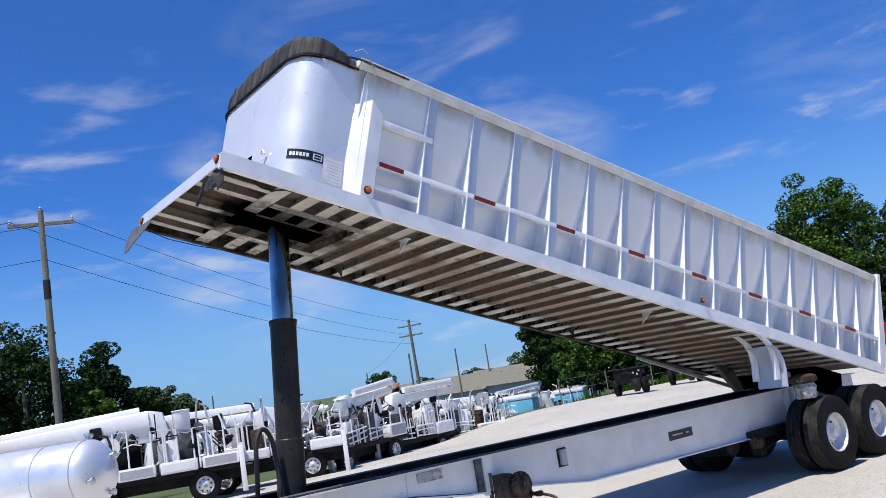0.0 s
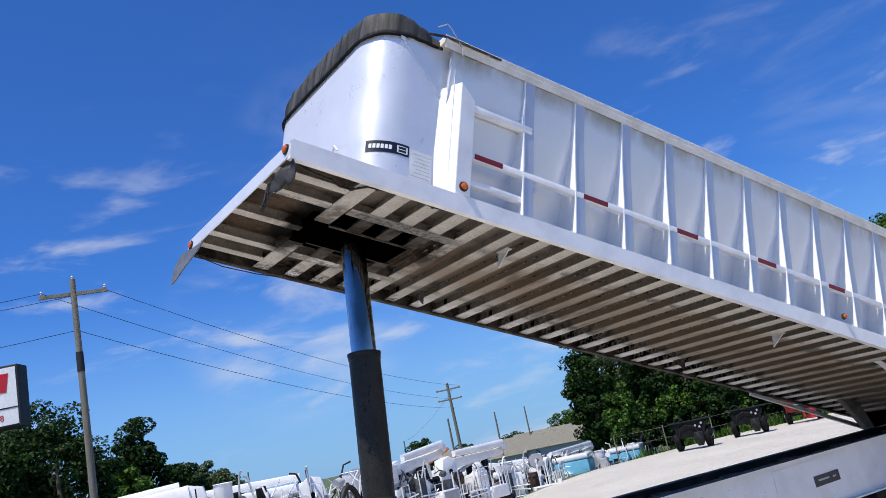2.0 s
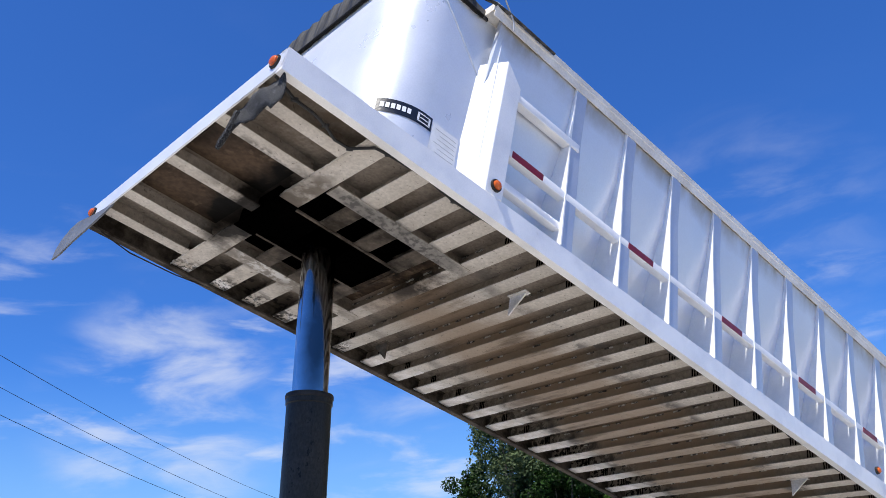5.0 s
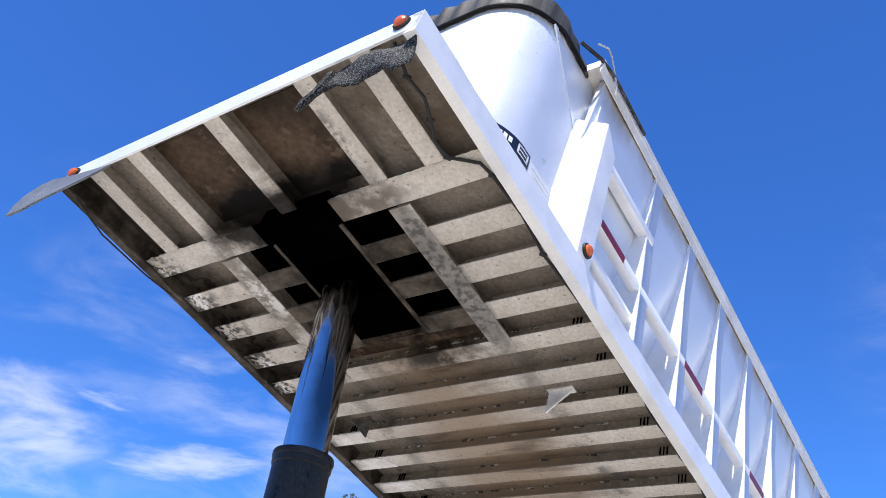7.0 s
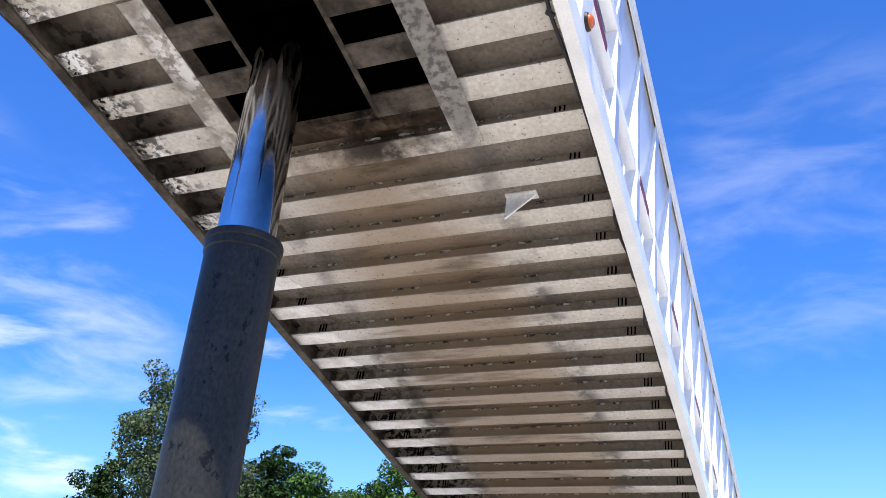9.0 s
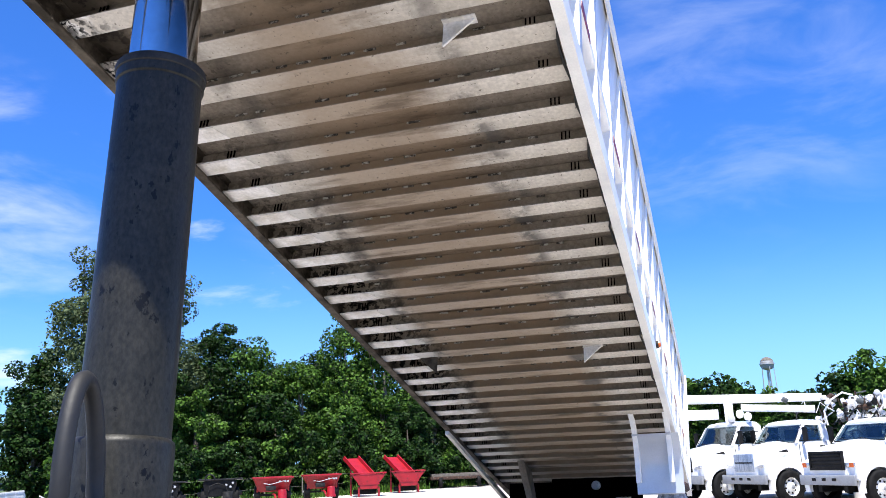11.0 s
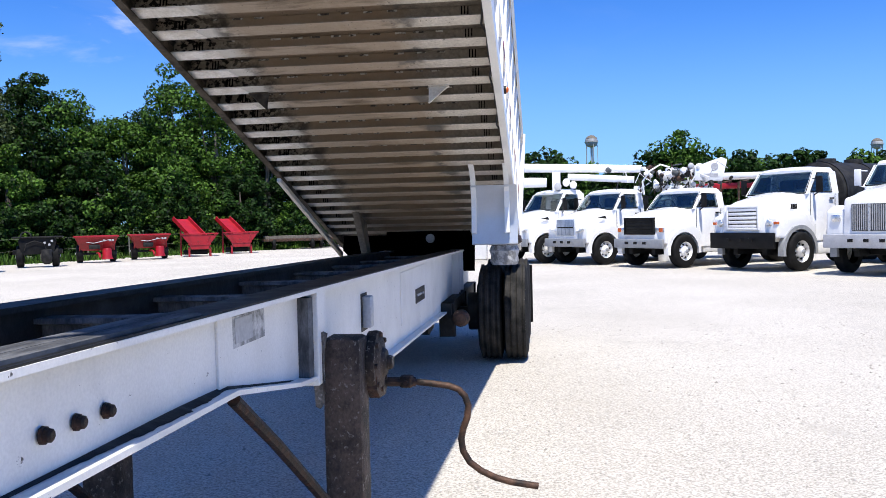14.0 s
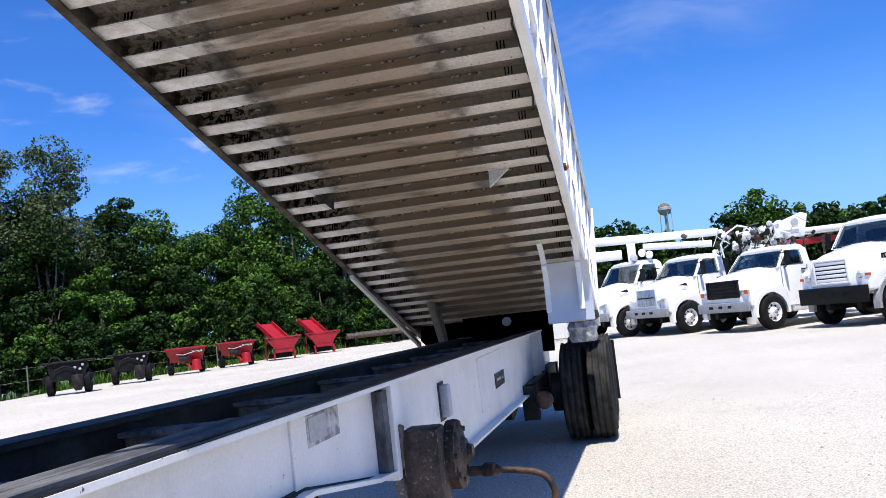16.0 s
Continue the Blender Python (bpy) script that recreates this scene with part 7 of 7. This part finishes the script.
    for i in range(30):
        a = Vector((rd.uniform(-1.1, 1.1), rd.uniform(-2.4, 2.4), rd.uniform(1.2, 2.4)))
        q = rd.uniform(0.05, 0.16)
        part("fitting", lathe(B(), [(0.001, -q), (q, -q), (q, q * 0.4), (q * 0.55, q * 0.6), (q * 0.5, q * 1.5), (0.001, q * 1.5)], 10, Matrix.Translation(a) @ Euler((rd.uniform(0, 3), rd.uniform(0, 3), 0)).to_matrix().to_4x4()), rd.choice((TRUCK_WHITE, TRUCK_WHITE, TRUCK_BLACK, LABEL_GREY, RUST, CAB_DARK)), t, "", 40)
    for i in range(14):
        a = Vector((rd.uniform(-1, 1), rd.uniform(-2.4, 2.4), rd.uniform(1.3, 2.3)))
        c = a + Vector((rd.uniform(-0.3, 0.3), rd.uniform(-0.6, 0.6), rd.uniform(0.2, 0.9)))
        part("hose", tube(B(), [a, a.lerp(c, 0.5) + Vector((0.1, 0, 0.3)), c], 0.035, 6), rd.choice((WIRE, TRUCK_WHITE, WIRE, LABEL_GREY)), t, "", 50)
    for i in range(15):
        yy = -2.5 + i * 0.33 + rd.uniform(-0.2, 0.2)
        s = rd.choice((-1, 1))
        zt = rd.uniform(1.7, 2.5)
        part("hand_rail", tube(B(), [(s * 1.1, yy, 1.05), (s * 1.1, yy, zt), (s * 1.1, yy + 0.4, zt), (s * 1.1, yy + 0.4, 1.05)], 0.028, 6), TRUCK_WHITE, t)
    for i in range(13):
        x0, y0 = rd.uniform(-1.0, 0.9), rd.uniform(-2.3, 2.0)
        s = rd.uniform(0.10, 0.27)
        part("gear_box", box(B(), x0 - s, x0 + s, y0 - s, y0 + s, 1.03, 1.5 + s * 2.6, bevel=0.02, m=Matrix.Rotation(rd.uniform(-0.05, 0.05), 4, "Z")), rd.choice((TRUCK_WHITE, TRUCK_BLACK, LABEL_GREY, CAB_DARK, RUST)), t, "", 40)
    for i in range(46):
        a = Vector((rd.uniform(-1.15, 1.15), rd.uniform(-2.6, 2.6), rd.uniform(1.05, 2.2)))
        c = a + Vector(rd.choice(((0, 0.6, 0), (0, 0, 0.7), (0.5, 0, 0.1), (0, 0.4, 0.5), (0, -0.4, 0.6)))) * rd.uniform(0.6, 1.3)
        part("pipe", tube(B(), [a, a.lerp(c, 0.5) + Vector((rd.uniform(-0.08, 0.08), 0, rd.uniform(-0.05, 0.1))), c], 0.022, 5), rd.choice((TRUCK_WHITE, TRUCK_WHITE, TRUCK_BLACK, TRUCK_BLACK, LABEL_GREY)), t)
    for i in range(2):
        part("outrigger_pad", box(B(), -0.08, 0.08, 2.3 - i * 0.8, 2.65 - i * 0.8, 1.7, 2.75, bevel=0.05, m=Matrix.Rotation(rd.uniform(-0.2, 0.2), 4, "Y")), TRUCK_BLACK, t, "black pad", 40)
    return t


CRANES = [
    (-20.65, 5.62, 158, 31, (6.2, -0.25), None, 0.75, -0.31, 1.7), (-21.55, 9.9, 152, 32, (4.0, 0.1), None, 0.55, -0.48), (-22.84, 13.78, 20, 33, (3.0, 0.3), None, 0.7, -0.75), (-24.54, 17.26, 12, 34, (3.6, 0.1), None, 0.8, -1.11),
    (-26.24, 20.94, 155, 35, (5.2, 0.1), None, 0.55, -1.48), (-27.96, 25.44, 25, 36, (6.0, 0.1), None, 0.5, -1.77), (-29.68, 29.94, 150, 37, (5.0, 0.2), None, 0.5, -2), (-30.79, 34.63, 22, 38, (5.4, 0.55), None, 0.45, -2.12)]
for c in CRANES:
    lift_body(*c)
for x, y, z in ((-27.58, 27.05, -1.78), (-29, 32.26, -2.02), (-29.95, 33.29, -2.04)):
    cb = thing("cab_shell", pose(x, y, z, 0, 0, 35), "pale blue and white cab shell among the cranes", "truck cab")
    part("shell", box(B(), -0.9, 0.9, -0.8, 0.8, 0.9, 2.25, bevel=0.1), BLUE_PAINT, cb, "pale blue cab body", 40)
    part("roof", box(B(), -0.92, 0.92, -0.82, 0.82, 2.24, 2.5, bevel=0.08), TRUCK_WHITE, cb, "white cab roof", 40)
    part("window", box(B(), 0.88, 0.905, -0.6, 0.5, 1.65, 2.15), GLASS, cb)
    part("chassis", box(B(), -0.7, 0.7, -1.6, 1.6, 0.0, 0.9, bevel=0.02), TRUCK_BLACK, cb)
ob = thing("orange_boom", pose(-25.37, 17.58, -1.13, 0, 0, 60), "orange-red crane arm above the parked cranes", "crane arm")
part("arm", boom_arm(B(), (-0.6, 0, 2.9), (0.5, 0, 3.4), 0.16, 0.12), ORANGE, ob)
part("arm_stand", tube(B(), [(-0.5, 0, 0), (-0.5, 0, 2.9)], 0.1, 8), TRUCK_WHITE, ob)

# silver tank on the far side of the trailer's nose
tk = thing("silver_tank", pose(-8.94, -0.26, 0), "polished silver tank with a domed end and small fittings", "tank")
TM = Matrix.Translation((0.72, 0.95, 1.60)) @ Matrix.Rotation(radians(128), 4, "Z") @ Matrix.Rotation(radians(-90), 4, "X")
TR = 0.56
part("shell", lathe(B(), [(0.001, -0.26), (TR * 0.4, -0.235), (TR * 0.75, -0.15), (TR * 0.95, -0.04), (TR, 0.06), (TR, 3.4), (TR * 0.9, 3.52), (0.001, 3.6)], 48, TM), TANK_METAL, tk, "polished tank shell", 40)
for h in (0.08, 0.85, 2.0):
    part("band", lathe(B(), [(TR + 0.001, h - 0.02), (TR + 0.016, h - 0.015), (TR + 0.016, h + 0.015), (TR + 0.001, h + 0.02)], 48, TM), TANK_METAL, tk, "", 40)
for a, h in ((-1.2, 0.25), (0.2, 0.3), (1.2, 0.5)):
    p = TM @ Vector((TR * math.cos(a), TR * math.sin(a), h))
    part("valve", lathe(B(), [(0.05, 0), (0.05, 0.1), (0.08, 0.1), (0.08, 0.14), (0.001, 0.15)], 12, TM @ Matrix.Translation((TR * math.cos(a), TR * math.sin(a), h)) @ Matrix.Rotation(a, 4, "Z") @ Matrix.Rotation(radians(90), 4, "Y")), CHROME_TRIM, tk, "", 40)
for xx, yy in ((0.2, -0.25), (-0.4, 0.1), (0.1, 0.35)):
    part("end_fitting", lathe(B(), [(0.035, 0), (0.035, -0.08), (0.06, -0.08), (0.06, -0.11), (0.001, -0.115)], 10, TM @ Matrix.Translation((xx, yy, -0.17))), CHROME_TRIM, tk, "", 40)
part("cradle", box(B(), -1.6, 0.4, -0.9, 0.5, 0.0, 1.16, bevel=0.02), LABEL_WHITE, tk, "white cradle", 40)
for i, (x, m_) in enumerate(((-1.35, RED_PAINT), (-0.95, RED_PAINT), (-0.6, BLUE_PAINT))):
    part("hose_coil", tube(B(), [(1.0 + 0.1 * math.cos(q), x + 0.18 * math.sin(q), 1.0 + 0.1 * math.cos(q * 0.5)) for q in [j * 0.6 for j in range(12)]], 0.04, 8), m_, tk, "coiled hose", 50)

# ---- spreaders along the yard's edge ----
def hopper(x, y, turn, mat, kind):
    names = {"v": "red hopper spreader on black wheels", "tall": "red hopper with a steep conveyor chute", "black": "black machine frame with small wheels"}
    t = thing("spreader", pose(x, y, 0, 0, 0, turn), names[kind], "spreader", "spreaders along the wood")
    if kind == "black":
        part("frame", box(B(), -0.95, 0.95, -0.35, 0.35, 0.55, 0.75, bevel=0.02), TRUCK_BLACK, t, "", 40)
        part("body", prism(B(), [(-0.62, 0.55), (0.62, 0.55), (0.72, 1.12), (0.60, 1.30), (-0.60, 1.30), (-0.72, 1.12)], "y", -0.42, 0.42), TRUCK_BLACK, t)
        part("rim_bar", box(B(), -0.95, 0.98, -0.5, 0.5, 1.24, 1.30, bevel=0.01), DARK_STEEL, t, "", 40)
        part("tow_ring", tube(B(), [(-0.42 + 0.2 * math.cos(k * 0.52), -0.5, 1.30 + 0.2 * math.sin(k * 0.52)) for k in range(7)], 0.03, 6), DARK_STEEL, t, "", 40)
        part("spinner_housing", lathe(B(), [(0.001, 0.12), (0.2, 0.12), (0.22, 0.08), (0.22, -0.3), (0.12, -0.5)], 16, Matrix.Translation((0.35, -0.5, 0.62))), DARK_STEEL, t, "", 40)
        for dx, dz in ((0.28, 1.02), (0.46, 0.94), (0.56, 1.10)):
            part("fitting", lathe(B(), [(0.001, 0.04), (0.05, 0.03), (0.055, -0.03)], 10, Matrix.Translation((dx, -0.44, dz)) @ Matrix.Rotation(radians(90), 4, "X")), LABEL_GREY, t, "", 40)
        part("hose", tube(B(), [(-0.5, -0.44, 0.7), (-0.42, -0.5, 1.0), (-0.1, -0.5, 1.12), (0.25, -0.5, 1.0), (0.36, -0.5, 0.7)], 0.014, 6), DARK_STEEL, t, "", 40)
        for s in (-1, 1):
            truck_wheel(t, s * 0.68, 0.0, 0.46, 0.28, s, DARK_STEEL)
        return t
    if kind == "v":
        w = 0.93
        bm = B()
        prism(bm, [(-0.22, 0.55), (0.22, 0.55), (0.50, 1.16), (0.50, 1.24), (0.44, 1.24), (0.17, 0.64), (-0.17, 0.64), (-0.44, 1.24), (-0.50, 1.24), (-0.50, 1.16)], "x", -w, w)
        for s in (-1, 1):
            prism(bm, [(-0.21, 0.56), (0.21, 0.56), (0.48, 1.24), (-0.48, 1.24)], "x", s * w - 0.02, s * w + 0.02)
        for v in bm.verts:
            v.co.x *= 1 - 0.30 * max(0.0, min(1.0, (1.2 - v.co.z) / 0.65))
        part("hopper", bm, mat, t, "red flared hopper, open at the top")
        for s in (-0.8, -0.27, 0.27, 0.8):
            bm = B()
            prism(bm, [(-0.27, 0.55), (-0.21, 0.55), (-0.48, 1.18), (-0.56, 1.18)], "x", s * w - 0.022, s * w + 0.022)
            part("rib", bm, mat, t)
        for y in (-0.50, 0.50):
            part("rim_bar", box(B(), -w - 0.04, w + 0.04, y - 0.035, y + 0.035, 1.17, 1.25, bevel=0.008), mat, t, "", 40)
        part("spinner_chute", lathe(B(), [(0.001, 0.5), (0.17, 0.48), (0.21, 0.40), (0.21, 0.12), (0.26, 0.0), (0.22, -0.02)], 18, Matrix.Translation((0.42, -0.52, 0.16))), mat, t, "red spinner drum", 40)
        part("engine", box(B(), -0.35, 0.12, -0.56, -0.34, 0.62, 0.84, bevel=0.04), DARK_STEEL, t, "", 40)
        part("pipe", tube(B(), [(-0.45, -0.5, 0.95), (-0.15, -0.58, 0.90), (0.2, -0.60, 0.98), (0.5, -0.56, 1.04), (0.62, -0.5, 0.98)], 0.018, 6), LABEL_GREY, t, "bare metal pipe", 40)
        for dx in (0.30, 0.55, 0.68):
            part("fitting", box(B(), dx - 0.045, dx + 0.045, -0.64, -0.54, 0.98, 1.06, bevel=0.01), LABEL_GREY, t, "", 40)
        part("drawbar", tube(B(), [(0.0, -0.2, 0.45), (0.05, -1.0, 0.42), (0.06, -1.25, 0.25)], 0.05, 8), mat, t, "", 40)
        part("axle", box(B(), -0.8, 0.8, -0.06, 0.06, 0.36, 0.46), TRUCK_BLACK, t)
        for s in (-1, 1):
            truck_wheel(t, s * 0.72, 0.15, 0.42, 0.28, s, DARK_STEEL)
    else:
        bm = B()
        prism(bm, [(-0.36, 0.38), (0.36, 0.38), (0.44, 0.66), (0.76, 1.16), (0.76, 1.24), (0.70, 1.24), (0.38, 0.70), (-0.38, 0.70), (-0.70, 1.24), (-0.76, 1.24), (-0.76, 1.16), (-0.44, 0.66)], "y", -0.5, 0.5)
        prism(bm, [(-0.36, 0.40), (0.36, 0.40), (0.43, 0.66), (0.73, 1.16), (-0.73, 1.16), (-0.43, 0.66)], "y", -0.515, -0.48)
        part("hopper", bm, mat, t, "red flared hopper")
        for y in (-0.52, 0.52):
            part("lip", box(B(), -0.80, 0.80, y - 0.035, y + 0.035, 1.19, 1.26, bevel=0.008), mat, t, "", 40)
        part("band", box(B(), -0.47, 0.47, -0.545, -0.515, 0.62, 0.69), mat, t)
        for s in (-0.3, 0.0, 0.3):
            part("rib", prism(B(), [(s - 0.02, 0.70), (s + 0.02, 0.70), (s * 1.5 + 0.02, 1.18), (s * 1.5 - 0.02, 1.18)], "y", -0.54, -0.515), mat, t)
        bm = B()
        prism(bm, [(-0.40, 0.62), (-0.35, 0.62), (-0.35, 0.44), (0.35, 0.44), (0.35, 0.62), (0.40, 0.62), (0.40, 0.40), (-0.40, 0.40)], "y", 0, 1.95, m=Matrix.Translation((-0.12, 0.05, 0.55)) @ Matrix.Rotation(radians(30), 4, "Z") @ Matrix.Rotation(radians(36), 4, "X"))
        conv = part("conveyor", bm, mat, t, "slanting red conveyor chute")
        part("belt", box(B(), -0.33, 0.33, 0.1, 1.93, 0.442, 0.455, m=Matrix.Translation((-0.12, 0.05, 0.55)) @ Matrix.Rotation(radians(30), 4, "Z") @ Matrix.Rotation(radians(36), 4, "X")), mat, conv)
        for s in (-0.44, 0.44):
            for y in (-0.42, 0.42):
                part("leg", box(B(), s - 0.04, s + 0.04, y - 0.04, y + 0.04, 0.0, 0.5), mat, t)
        part("prop", tube(B(), [(-0.78, 1.1, 0.0), (-0.78, 1.1, 1.50)], 0.04, 6), mat, t, "", 40)
        part("base", box(B(), -0.7, 0.35, 0.0, 0.7, 0.1, 0.34, bevel=0.04), TRUCK_BLACK, t, "", 40)
        t.matrix_basis = t.matrix_basis @ Matrix.Diagonal((1.2, 1.0, 0.96, 1.0))
    return t


hopper(-21.35, 28.96, 30, None, "black")
hopper(-21.06, 32.82, 30, None, "black")
hopper(-20.46, 36.47, 33, RED_PAINT, "v")
hopper(-19.17, 39.17, 33, RED_PAINT, "v")
hopper(-17.67, 41.77, 24, RED_PAINT, "tall")
hopper(-16.68, 45.2, 24, RED_PAINT, "tall")
# flat trailers and scrap past the spreaders
for i, (x, y, ln) in enumerate(((-15.59, 51.24, 3.6), (-13.49, 53.84, 3.2))):
    ft = thing("flat_trailer", pose(x, y, 0, 0, 0, 25), "low rusty flat trailer with timber on it", "trailer", "flat trailers by the wood")
    part("bed", box(B(), -ln / 2, ln / 2, -0.9, 0.9, 0.5, 0.68, bevel=0.01), RUST, ft, "", 40)
    for k in range(4):
        part("timber", box(B(), -ln / 2 + 0.1, ln / 2 - 0.2 * k, -0.8 + k * 0.4, -0.5 + k * 0.4, 0.68, 0.80 + 0.05 * (k % 2), bevel=0.005), BARK, ft)
    for s in (-1, 1):
        truck_wheel(ft, s * (ln / 2 - 0.6), -0.75, 0.33, 0.2, -s, DARK_STEEL)
bx1 = thing("grey_cabinet", pose(-11.69, 55.18, 0, 0, 0, 20), "tall grey metal cabinet by the wood", "cabinet")
part("cabinet_body", box(B(), -0.4, 0.4, -0.35, 0.35, 0, 1.9, bevel=0.03), LABEL_GREY, bx1, "", 40)
# wire fence before the wood
fence = thing("wire_fence", pose(-25.8, 28.4, 0), "low wire fence on thin posts along the wood", "fence")
FP = [(8.35 * i / 11, 31.24 * i / 11) for i in range(12)]
for x, y in FP:
    part("fence_post", tube(B(), [(x, y, -0.1), (x, y, 1.25)], 0.03, 6), POLE_WOOD, fence)
for z in (0.6, 1.15):
    part("fence_wire", tube(B(), [(x, y, z) for x, y in FP], 0.006, 4), POLE_WOOD, fence)

# weeds and grass at the foot of the wood
wg = np.random.default_rng(77)
NW = 16000
wu = wg.uniform(0, 1, NW)
wx = -27.3 + 13.0 * wu - wg.uniform(0, 1, NW) ** 1.3 * 4.2
wy = 28.9 + 27.0 * wu + wg.normal(size=NW) * 0.6
wh = (0.12 + 0.5 * wg.random(NW) ** 2) * (0.7 + 0.6 * np.sin(wx * 2.1) * np.sin(wy * 1.7)).clip(0.25, 1.5)
wa, wl = wg.uniform(0, 6.28, NW), wg.uniform(-0.5, 0.5, (NW, 2))
ww = 0.03 + 0.04 * wg.random(NW)
wz = -0.05 - 1.5 * np.array([smooth01((-24.9 - x) / 6) * smooth01((y - 8) / 14) for x, y in zip(wx, wy)])
blade = np.stack([np.stack([wx - ww * np.cos(wa), wy - ww * np.sin(wa), wz], 1), np.stack([wx + ww * np.cos(wa), wy + ww * np.sin(wa), wz], 1), np.stack([wx + wl[:, 0] * wh, wy + wl[:, 1] * wh, wz + wh], 1)], 1).reshape(-1, 3)
me = bpy.data.meshes.new("weeds")
me.from_pydata(blade.tolist(), [], np.arange(3 * NW).reshape(-1, 3).tolist())
me.materials.append(LEAF_A)
tagged(new("weeds", me), "uneven green weeds along the foot of the wood", "weeds", kind="stuff")

# low houses far behind the cranes
for x, y, z, w, dd, h, turn in ((-91.38, 68.81, -3.13, 14, 8, 3.2, 35), (-83.28, 74.73, -3.09, 10, 8, 3.4, 30)):
    hs = thing("house", pose(x, y, z, 0, 0, turn), "low grey-roofed house far beyond the yard", "house", "far houses")
    part("wall", box(B(), -w / 2, w / 2, -dd / 2, dd / 2, 0, h), LABEL_GREY, hs, "pale wall")
    part("roof", prism(B(), [(-dd / 2 - 0.4, h - 0.1), (dd / 2 + 0.4, h - 0.1), (0, h + 2.2)], "x", -w / 2 - 0.4, w / 2 + 0.4), POLE_WOOD, hs, "grey shingle roof")
    for k in range(3):
        part("window", box(B(), -w / 2 + 2 + k * 3.6, -w / 2 + 3.2 + k * 3.6, -dd / 2 - 0.03, -dd / 2 + 0.02, 1.1, 2.2), GLASS, hs)

# red machine beside the sign
rm_ = thing("red_machine", pose(-20.95, -0.35, -0.24), "tall red machine with a white drum on top", "machine")
part("frame", box(B(), -0.7, 0.7, -0.9, 0.75, 0.5, 3.0, bevel=0.08), RED_PAINT, rm_, "red body", 40)
part("hood", box(B(), -0.6, 0.6, -1.0, 0.55, 3.0, 3.85, bevel=0.2), RED_PAINT, rm_, "red rounded top", 40)
part("drum", lathe(B(), [(0.001, -0.2), (0.16, -0.2), (0.22, -0.1), (0.22, 0.1), (0.16, 0.2), (0.001, 0.2)], 20, Matrix.Translation((0.66, 0.36, 3.45)) @ Matrix.Rotation(radians(70), 4, "X")), TRUCK_WHITE, rm_, "white drum", 40)
part("base", box(B(), -0.8, 0.8, -1.2, 0.9, -0.4, 0.5, bevel=0.03), TRUCK_BLACK, rm_, "", 40)
